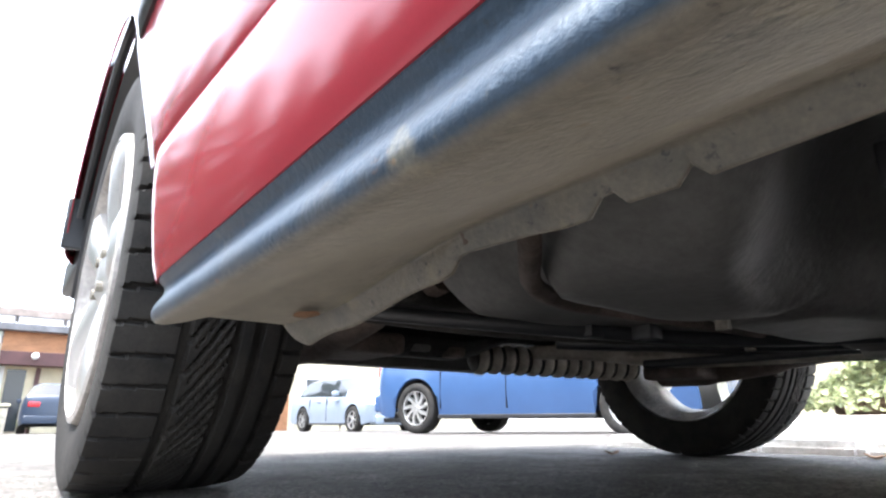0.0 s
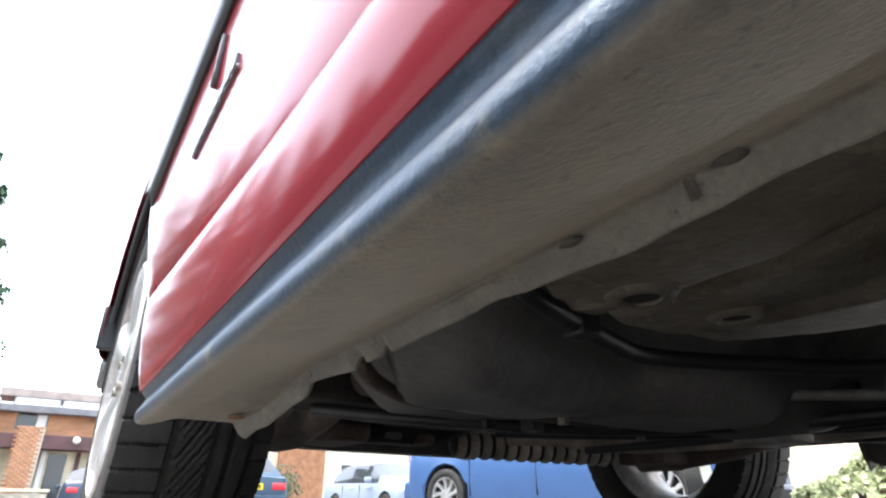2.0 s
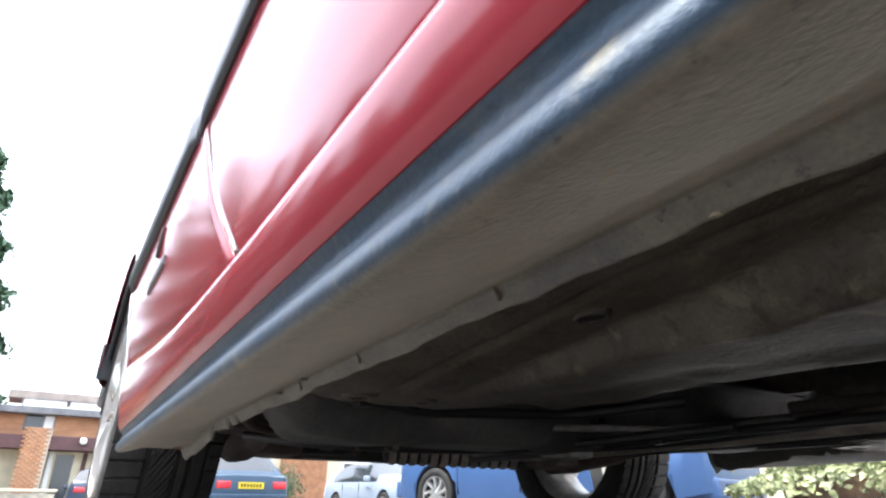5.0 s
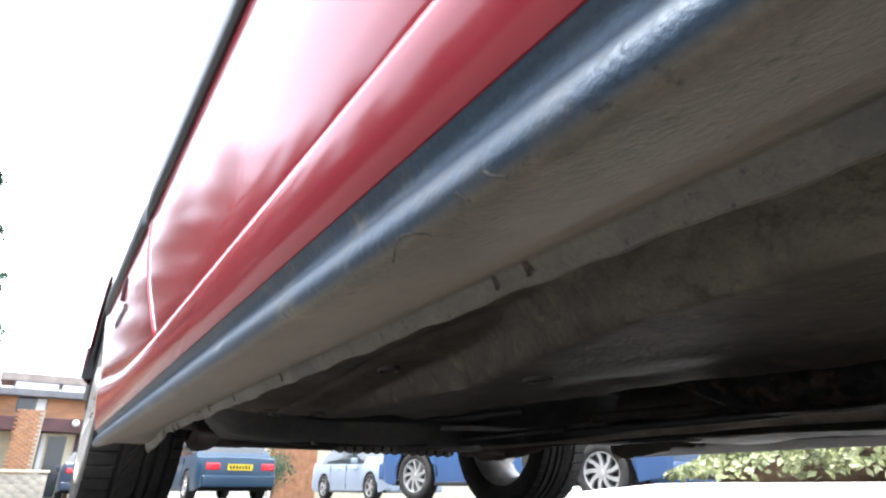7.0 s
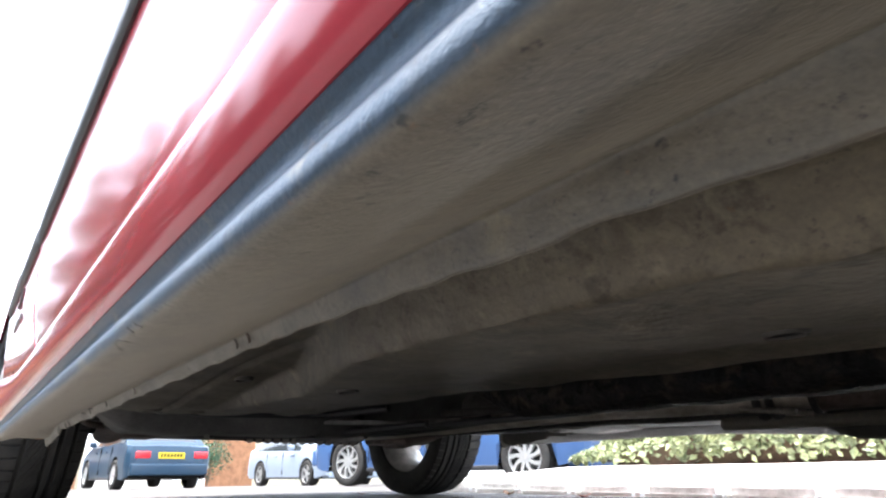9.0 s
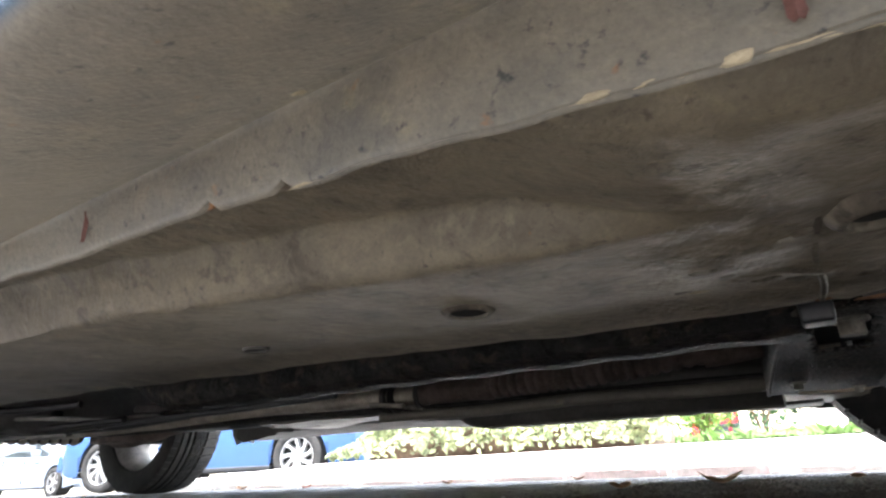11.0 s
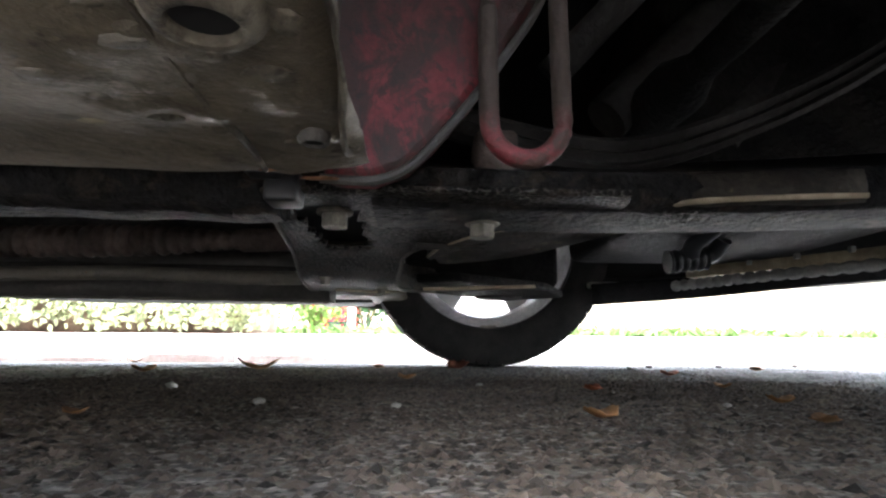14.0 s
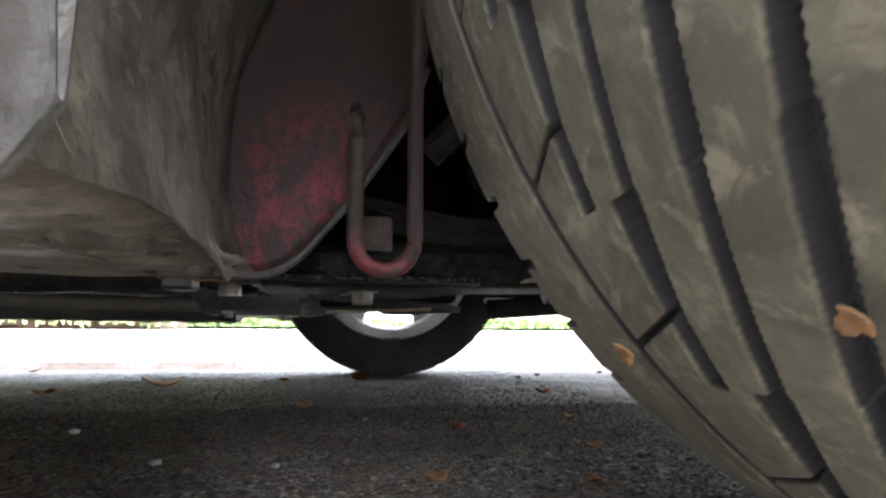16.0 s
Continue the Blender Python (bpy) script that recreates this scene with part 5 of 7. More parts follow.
# dark dirt towards the top of web and loop also paints the arch's shade
web_red = dirt_shade_over(red_faded.copy(), (0.030, 0.024, 0.021), 0.22, 0.36, "Z", 0.8, noise_scale=14, strength=0.85)
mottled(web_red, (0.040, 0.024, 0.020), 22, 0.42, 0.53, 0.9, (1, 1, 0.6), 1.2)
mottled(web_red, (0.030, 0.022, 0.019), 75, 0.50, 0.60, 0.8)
loop_red = dirt_shade_over(red_faded.copy(), (0.06, 0.044, 0.034), 0.148, 0.20, "Z", 0.4, noise_scale=30)
mottled(loop_red, (0.050, 0.035, 0.028), 60, 0.46, 0.56, 0.85)


def build_front():
    # rear wall of the wheel house, rising from the end of the floor
    bm = bmesh.new()
    rows = []
    for k in range(26):
        z = 0.140 + 0.50 * k / 25
        row = []
        for i in range(24):
            t = i / 23
            y = 0.006 + 0.338 * t
            x = 2.375 - math.sqrt(max(0.0, 0.372 ** 2 - (z - 0.24) ** 2)) + lerp(t, [0, 0.3, 0.5, 0.85, 1.0], [-0.011, -0.005, -0.006, -0.018, -0.020]) * (1 - 0.6 * step(z, 0.25, 0.6))
            x += 0.003 * noise.noise(Vector((y * 40, z * 40, 3))) + 0.004 * noise.noise(Vector((y * 13, z * 13, 8)))
            row.append((x, y, z + 0.004 * math.sin(6 * t) + 0.016 * step(t, 0.8, 1.0) * (1 - step(z, 0.14, 0.2))))
        rows.append(row)
    grid(bm, rows)
    part("footwell_panel", bm, footwell_mat, red_car, "dusty curved rear wall of the front wheel housing", solid=0.0015, angle=60)
    # red inner panel behind the loop
    bm = bmesh.new()
    out = [(1.97, 0.150), (2.005, 0.149), (2.028, 0.158), (2.046, 0.176), (2.072, 0.210), (2.098, 0.248), (2.122, 0.288), (2.140, 0.34), (2.15, 0.45), (1.97, 0.45)]
    vs = [bm.verts.new((x, 0.375 + 0.15 * max(0, x - 2.04), z)) for x, z in out]
    f = bm.faces.new(vs)
    r = bmesh.ops.extrude_face_region(bm, geom=[f])
    bmesh.ops.translate(bm, vec=(0, 0.028, 0), verts=[v for v in r["geom"] if isinstance(v, bmesh.types.BMVert)])
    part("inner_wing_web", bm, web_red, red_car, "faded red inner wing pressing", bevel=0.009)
    bm = bmesh.new()
    tube(bm, smooth_path([(x, 0.372 + 0.15 * max(0, x - 2.04), z) for x, z in out[:8]], 5), 0.0034, 8)
    part("web_lip", bm, underseal_bare, red_car, "dirty rolled edge of the pressing")
    # the tie-down loop
    bm = bmesh.new()
    pts = [(2.0785, 0.352, 0.283), (2.0785, 0.335, 0.27), (2.0785, 0.331, 0.25), (2.0785, 0.328, 0.185)]
    pts += [(2.1010 - 0.0225 * math.cos(a), 0.326, 0.174 - 0.0240 * math.sin(a)) for a in (math.pi * k / 12 for k in range(13))]
    pts += [(2.1235, 0.328, 0.185), (2.1235, 0.331, 0.25), (2.1235, 0.332, 0.42)]
    tube(bm, pts, 0.0062, 12)
    part("tie_down_loop", bm, loop_red, red_car, "red-painted steel tie-down loop")
    # subframe: a pressed plate that dips towards the far side, with a pocket, an open arch and folded lips
    def plate_z(y):
        return 0.151 - 0.017 * step(y, 0.62, 0.86) + 0.010 * step(y, 0.92, 1.06)

    bm = bmesh.new()
    rows = []
    for k in range(45):
        y = 0.398 + 0.66 * k / 44
        x0 = lerp(y, [0.398, 0.424, 0.66, 0.84, 1.06], [1.934, 1.919, 1.890, 1.866, 1.850])
        x1 = lerp(y, [0.398, 0.44, 0.52, 0.595, 0.62, 0.665, 0.72, 0.90, 0.95, 1.06], [2.19, 2.20, 2.17, 2.105, 2.045, 2.021, 2.012, 2.004, 2.02, 2.06])
        rows.append([(x0 + (x1 - x0) * i / 30, y, plate_z(y) + 0.0016 * noise.noise(Vector(((x0 + (x1 - x0) * i / 30) * 30, y * 30, 5)))) for i in range(31)])
    grid(bm, rows)
    hole = [f for f in bm.faces if 1.932 < f.calc_center_median().x < 1.985 and 0.445 < f.calc_center_median().y < 0.645]
    bmesh.ops.delete(bm, geom=hole, context="FACES")
    part("subframe_plate", bm, cracked_coat, red_car, "oily black pressed subframe with a flaking coat", solid=0.004, angle=60)
    # near-black block paints the shade inside the plate's open pocket
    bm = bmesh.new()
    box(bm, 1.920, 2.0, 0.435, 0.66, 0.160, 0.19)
    part("pocket_dark", bm, hole_black, red_car, bevel=0.004)
    for x, y, z in ((1.964, 0.479, 0.152), (2.090, 0.487, 0.146)):
        bm = bmesh.new()
        disc(bm, (x, y, z), 0.0155, (0, 0, 1), 20, 0.004)
        disc(bm, (x, y, z - 0.007), 0.0115, (0, 0, 1), 6, 0.013)
        part("subframe_bolt", bm, zinc, red_car, "grimy hexagon bolt", bevel=0.0012)
    # side walls of the plate and the lip round its open arch
    for pts, up in (([(1.934, 0.398), (1.919, 0.424), (1.890, 0.66), (1.866, 0.84), (1.850, 1.06)], 0.035), ([(2.06, 1.06), (2.004, 0.90), (2.012, 0.72), (2.021, 0.665), (2.045, 0.62), (2.105, 0.595)], 0.040)):
        bm = bmesh.new()
        grid(bm, [[(p.x, p.y, plate_z(p.y) - 0.001), (p.x, p.y, plate_z(p.y) + up * 0.5), (p.x, p.y, plate_z(p.y) + up)] for p in smooth_path([(x, y, 0) for x, y in pts], 6)])
        part("subframe_wall", bm, cracked_coat, red_car, solid=0.003)
        bm = bmesh.new()
        tube(bm, [(p.x, p.y, plate_z(p.y) - 0.002) for p in smooth_path([(x, y, 0) for x, y in pts], 6)], 0.0028, 8)
        part("folded_lip", bm, arm_metal, red_car, "worn folded lip")
    bm = bmesh.new()
    tube(bm, smooth_path([(1.90, 0.93, 0.1325), (1.98, 0.97, 0.1335), (2.01, 1.0, 0.140), (2.12, 1.01, 0.1445), (2.235, 1.005, 0.1485)], 6), 0.0032, 8)
    part("bottom_stay", bm, tan_metal, red_car, "thin dusty steel stay")
    # the leg of the subframe along the arm
    bm = bmesh.new()
    rows = []
    for i in range(28):
        t = i / 27
        x = 2.00 + 0.50 * t
        y = 0.455 + 0.03 * math.sin(t * 3)
        w, z0, z1 = 0.040, 0.1465 + 0.010 * t, 0.176 + 0.016 * t
        b = 0.0012 * noise.noise(Vector((x * 40, 1, 1)))
        rows.append([(x, y + w, z1 + 0.03), (x, y - w * 0.5, z1 + 0.004), (x, y - w + b, z1 - 0.004), (x, y - w - 0.003 + b, (z0 + z1) / 2), (x, y - w + b, z0 + 0.006), (x, y - w * 0.8, z0), (x, y + w, z0 - 0.002)])
    grid(bm, rows)
    part("subframe_leg", bm, leg_metal, red_car, "blue-black subframe leg", solid=0.004)
    # the lower arm: a dusty pressed web with a turned near edge
    near = smooth_path([(2.045, 0.70, 0), (2.062, 0.62, 0), (2.105, 0.544, 0), (2.163, 0.508, 0), (2.203, 0.475, 0), (2.24, 0.451, 0), (2.28, 0.440, 0), (2.39, 0.430, 0)], 5)
    back = smooth_path([(2.07, 0.745, 0), (2.12, 0.71, 0), (2.165, 0.66, 0), (2.19, 0.625, 0), (2.225, 0.564, 0), (2.27, 0.515, 0), (2.33, 0.478, 0), (2.40, 0.450, 0)], 5)
    bm = bmesh.new()
    rows = []
    for a, b in zip(near, back):
        rise = 0.010 * step(a.x, 2.05, 2.4)
        rows.append([(a.x, a.y, 0.172 + rise), (a.x, a.y - 0.002, 0.157 + rise), (a.x, a.y, 0.1495 + rise), (a.x + (b.x - a.x) * 0.12, a.y + (b.y - a.y) * 0.12, 0.1480 + rise)]
                    + [(a.x + (b.x - a.x) * k, a.y + (b.y - a.y) * k, 0.1495 + rise + 0.003 * math.sin(9 * k + a.x * 30)) for k in (0.35, 0.6, 0.85)] + [(b.x, b.y, 0.1490 + rise), (b.x, b.y + 0.002, 0.168 + rise)])
    grid(bm, rows)
    part("lower_arm", bm, arm_metal, red_car, "dusty brown lower suspension arm", solid=0.003, angle=50)
    # pale tan tube paints in the light on the arm's lower edge
    bm = bmesh.new()
    tube(bm, [(p.x, p.y - 0.002, 0.150 + 0.010 * step(p.x, 2.05, 2.4)) for p in near], [0.0022 + 0.0012 * abs(noise.noise(Vector((k * 0.6, 2, 2)))) for k in range(len(near))], 8)
    part("arm_lit_edge", bm, tan_metal, red_car, "pale tube painting the lit lower edge of the arm")
    bm = bmesh.new()
    tube(bm, [(2.03, 0.60, 0.146), (2.15, 0.645, 0.156)], 0.005, 8)
    part("stay_rod", bm, dark_metal, red_car)
    bm = bmesh.new()
    rounded_block(bm, 2.080, 2.116, 0.44, 0.49, 0.162, 0.215, 0.008)
    part("mount_bracket", bm, rust, red_car, "rusty engine mount bracket")
    # anti-roll bar and drive shaft
    bm = bmesh.new()
    spine = [(2.00, 0.258), (2.075, 0.232), (2.157, 0.212), (2.219, 0.207), (2.29, 0.226), (2.375, 0.262), (2.448, 0.302), (2.53, 0.358)]
    lobes = [(-0.004, 0.016), (-0.008, 0.011), (-0.004, 0.006), (-0.003, 0.004), (-0.009, 0.0), (-0.004, -0.004), (-0.003, -0.006), (-0.008, -0.011), (-0.004, -0.016), (0.010, -0.014), (0.010, 0.014)]
    grid(bm, [[(p.x, 0.48 + dy, p.z + dz) for dy, dz in lobes] for p in (Vector(q) for q in smooth_path([(x, 0.48, z) for x, z in spine]))], True)
    part("anti_roll_bar", bm, dark_metal, red_car, "ribbed black pressed suspension link")
    bm = bmesh.new()
    v = disc(bm, (2.56, 0.52, 0.335), 0.036, (0, 1, 0), 24, 0.05)
    disc(bm, (2.56, 0.49, 0.335), 0.014, (0, 1, 0), 16, 0.03)
    part("arm_bush", bm, dark_metal, red_car, "rubber bush with steel sleeve", bevel=0.003)
    bm = bmesh.new()
    tube(bm, smooth_path([(2.28, 0.10, 0.29), (2.29, 0.35, 0.29), (2.29, 0.62, 0.30)]), [0.014] * 6 + [0.016] * 4 + [0.03] * 3, 14)
    part("drive_shaft", bm, black_metal, red_car)
    bm = bmesh.new()
    tube(bm, [(2.16, 0.52, 0.30), (2.30, 0.46, 0.44)], 0.016, 12)
    part("link_arm", bm, dark_metal, red_car)
    for a, b, r in (((2.24, 0.60, 0.29), (2.42, 0.62, 0.47), 0.026), ((2.38, 0.64, 0.28), (2.55, 0.66, 0.48), 0.03)):
        bm = bmesh.new()
        tube(bm, [a, b], r, 12)
        part("engine_rib", bm, dark_metal, red_car)
    # near-black inner wing sheet on the far side, added to cover the rim
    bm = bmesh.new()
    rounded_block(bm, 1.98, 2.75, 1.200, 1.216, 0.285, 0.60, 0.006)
    part("inner_wing_blind", bm, hole_black, red_car, "near-black inner wing sheet, added to cover the far rim")
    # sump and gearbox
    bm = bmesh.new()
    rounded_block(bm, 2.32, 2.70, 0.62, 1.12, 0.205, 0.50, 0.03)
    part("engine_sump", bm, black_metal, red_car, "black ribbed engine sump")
    # flat near-black lid over the bay, its colour standing for unlit depth
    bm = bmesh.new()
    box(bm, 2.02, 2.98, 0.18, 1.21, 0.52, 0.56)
    part("bay_dark_lid", bm, hole_black, red_car)
    # left-hand parts
    plate_xy("lower_arm", [(2.02, 0.98), (2.10, 0.96), (2.28, 1.10), (2.34, 1.24), (2.26, 1.30), (2.12, 1.24), (2.0, 1.10)], 0.150, 0.166, black_metal, "black lower suspension arm", bevel=0.005)
    bm = bmesh.new()
    disc(bm, (2.20, 1.235, 0.160), 0.05, (0, 0, 1), 24, 0.03)
    part("ball_joint", bm, dark_metal, red_car, bevel=0.006)
    bm = bmesh.new()
    tube(bm, smooth_path([(2.46, 0.80, 0.215), (2.44, 0.83, 0.195), (2.45, 0.86, 0.18), (2.48, 0.86, 0.185), (2.49, 0.84, 0.205)]), 0.013, 12)
    part("coolant_hose", bm, black_plastic, red_car, "looped black hose")
    bm = bmesh.new()
    pts, rs = ribbed_path((2.41, 0.86, 0.172), (2.47, 0.86, 0.178), 5, 0.014, 0.018)
    tube(bm, pts, rs, 12)
    part("rubber_boot", bm, black_plastic, red_car)
    # radiator support rail and the corrugated hose along it
    bm = bmesh.new()
    p = [Vector((2.58, 1.15, 0.185)), Vector((2.75, 0.90, 0.182)), Vector((2.88, 0.62, 0.180)), Vector((2.92, 0.3, 0.180))]
    rows = []
    for q in smooth_path(p, 8):
        rows.append([q + Vector((-0.012, -0.008, 0.02)), q + Vector((-0.012, -0.008, 0.0)), q + Vector((0.012, 0.008, 0.0)), q + Vector((0.012, 0.008, 0.022))])
    grid(bm, rows)
    part("radiator_rail", bm, tan_metal, red_car, "dusty tan radiator support rail", solid=0.002)
    for k in range(7):
        q = p[0].lerp(p[2], 0.06 + k * 0.14)
        bm = bmesh.new()
        rounded_block(bm, q.x - 0.004, q.x + 0.004, q.y - 0.010, q.y + 0.0, 0.196, 0.206, 0.002)
        part("rail_clip", bm, rubber_hose, red_car)
    bm = bmesh.new()
    base = smooth_path([(2.52, 1.10, 0.162), (2.62, 1.0, 0.168), (2.76, 0.82, 0.172), (2.86, 0.6, 0.172), (2.90, 0.35, 0.172)], 26)
    tube(bm, base, [0.0105 if i % 3 else 0.0075 for i in range(len(base))], 12)
    part("corrugated_hose", bm, rubber_hose, red_car, "grey corrugated hose")
    bm = bmesh.new()
    rounded_block(bm, 2.845, 2.90, 1.10, 1.36, 0.208, 0.218, 0.003)
    part("bumper_bracket", bm, red_paint, red_car, "red painted bracket")
    bm = bmesh.new()
    rounded_block(bm, 2.405, 2.52, 1.255, 1.40, 0.176, 0.188, 0.004)
    part("splash_tray", bm, white_gloss, red_car, "pale plastic splash tray")
    bm = bmesh.new()
    grid(bm, [[(x, 1.25 - 0.30 * step(x, 2.6, 3.0), z + dz) for dz, z in ((0.0, 0.136 + 0.075 * (x - 2.405)), (0.022, 0.136 + 0.075 * (x - 2.405)), (0.046, 0.136 + 0.075 * (x - 2.405)))] for x in [2.405 + 0.03 * k for k in range(19)]])
    part("undertray", bm, dull_black, red_car, "black plastic undertray edge", solid=0.006)
    # near-black sheet behind the bumper skin, standing for the shade inside
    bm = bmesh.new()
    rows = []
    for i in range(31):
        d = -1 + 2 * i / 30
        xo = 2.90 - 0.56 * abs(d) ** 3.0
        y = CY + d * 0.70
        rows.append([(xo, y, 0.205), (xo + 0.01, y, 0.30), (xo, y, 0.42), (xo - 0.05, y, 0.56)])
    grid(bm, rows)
    part("bumper_dark_sheet", bm, hole_black, red_car, "near-black sheet standing for the shade behind the bumper", solid=0.002)
    # further bolts of the subframe
    for x, y in ((1.905, 0.80), (1.975, 0.90)):
        bm = bmesh.new()
        disc(bm, (x, y, plate_z(y) - 0.003), 0.010, (0, 0, 1), 16, 0.003)
        disc(bm, (x, y, plate_z(y) - 0.007), 0.0065, (0, 0, 1), 6, 0.009)
        part("subframe_bolt", bm, zinc, red_car, "grimy hexagon bolt")
    # dark hub carrier and strut foot on the far side
    bm = bmesh.new()
    rounded_block(bm, 2.00, 2.33, 1.235, 1.262, 0.172, 0.37, 0.02)
    rounded_block(bm, 2.15, 2.21, 1.20, 1.25, 0.30, 0.62, 0.02)
    part("hub_carrier", bm, black_metal, red_car, "black hub carrier and strut foot")
    # pressed seam across the front of the floor
    bm = bmesh.new()
    tube(bm, smooth_path([(1.944, 0.10, 0.150), (1.946, 0.16, 0.1455), (1.943, 0.22, 0.1445), (1.946, 0.29, 0.144), (1.944, 0.334, 0.1435)], 5), 0.0022, 6)
    part("floor_seam", bm, footwell_mat, red_car)
    # front of the far sill and its arch end
    bm = bmesh.new()
    rounded_block(bm, 1.80, 1.93, 1.27, 1.42, 0.138, 0.20, 0.012)
    part("jacking_point", bm, underseal_bare, red_car)


build_front()


# ---- unseen blocks behind the camera, added to darken the paint's reflections ----
opposite = empty("opposite_houses", pose(0, 0, 0), "unseen plain dark blocks added behind the camera for reflections in the paint", "house", kind="structure")
for i, (x0, x1, h) in enumerate(((-34, -20, 7.6), (-19, -9.5, 8.8), (-8.6, 0.5, 7.9), (1.2, 9, 9.0), (10, 22, 7.4), (23, 40, 8.4))):
    bm = bmesh.new()
    box(bm, x0, x1, -26, -19.5, -0.6, h)
    for k in range(9):
        xx = x0 + (x1 - x0) * (k + 0.5) / 9
        box(bm, xx - 0.35, xx + 0.35, -23, -21, h - 0.05, h + 0.25 + 0.5 * ((k * 7 + i * 3) % 4) / 3)
    part("backdrop_block", bm, roof_tile, opposite, smooth=False)


# ---- other parked cars ----
def road_wheel(parent, x, y, r, spokes, outer, twist=0.0):
    """A parked car's wheel: tyre, spokes and dark centre, outer = -1 or 1 along y."""
    w = new("wheel")
    w.parent = parent
    bm = bmesh.new()
    lathe(bm, [(r * 0.66, -0.085), (r * 0.74, -0.104), (r * 0.92, -0.104), (r * 0.985, -0.088), (r, -0.04), (r, 0.04), (r * 0.985, 0.088), (r * 0.92, 0.104), (r * 0.74, 0.104), (r * 0.66, 0.085)], 40)
    part("tyre", bm, tyre_rubber, w)
    bm = bmesh.new()
    s = outer
    for k in range(spokes):
        a = 2 * math.pi * k / spokes
        m = Matrix.Rotation(-a, 4, "Y")
        rows = []
        for rr, wd, tw in ((0.10, 0.10, 0), (0.4, 0.07, twist * 0.5), (0.68, 0.10, twist)):
            mm = m @ Matrix.Rotation(-tw, 4, "Y")
            rows.append([mm @ Vector((rr * r, s * q, e * wd * r)) for q, e in ((0.04, -1), (0.078, -0.8), (0.078, 0.8), (0.04, 1))])
        vs = grid(bm, rows, True)
        bm.faces.new(vs[0])
        bm.faces.new(vs[-1])
    lathe(bm, [(0.67 * r, s * 0.055), (0.675 * r, s * 0.09), (0.64 * r, s * 0.088), (0.63 * r, s * 0.05)], 40)
    lathe(bm, [(0.001, s * 0.085), (0.1 * r, s * 0.083), (0.15 * r, s * 0.06)], 20)
    part("alloy_rim", bm, alloy, w, "silver multi-spoke alloy")
    # near-black disc paints the shade behind the spokes
    bm = bmesh.new()
    lathe(bm, [(0.001, s * 0.03), (0.62 * r, s * 0.032), (0.62 * r, s * 0.0)], 32)
    part("brake_disc", bm, hole_black, w)
    w.matrix_basis = pose(x, y, r)
    return w


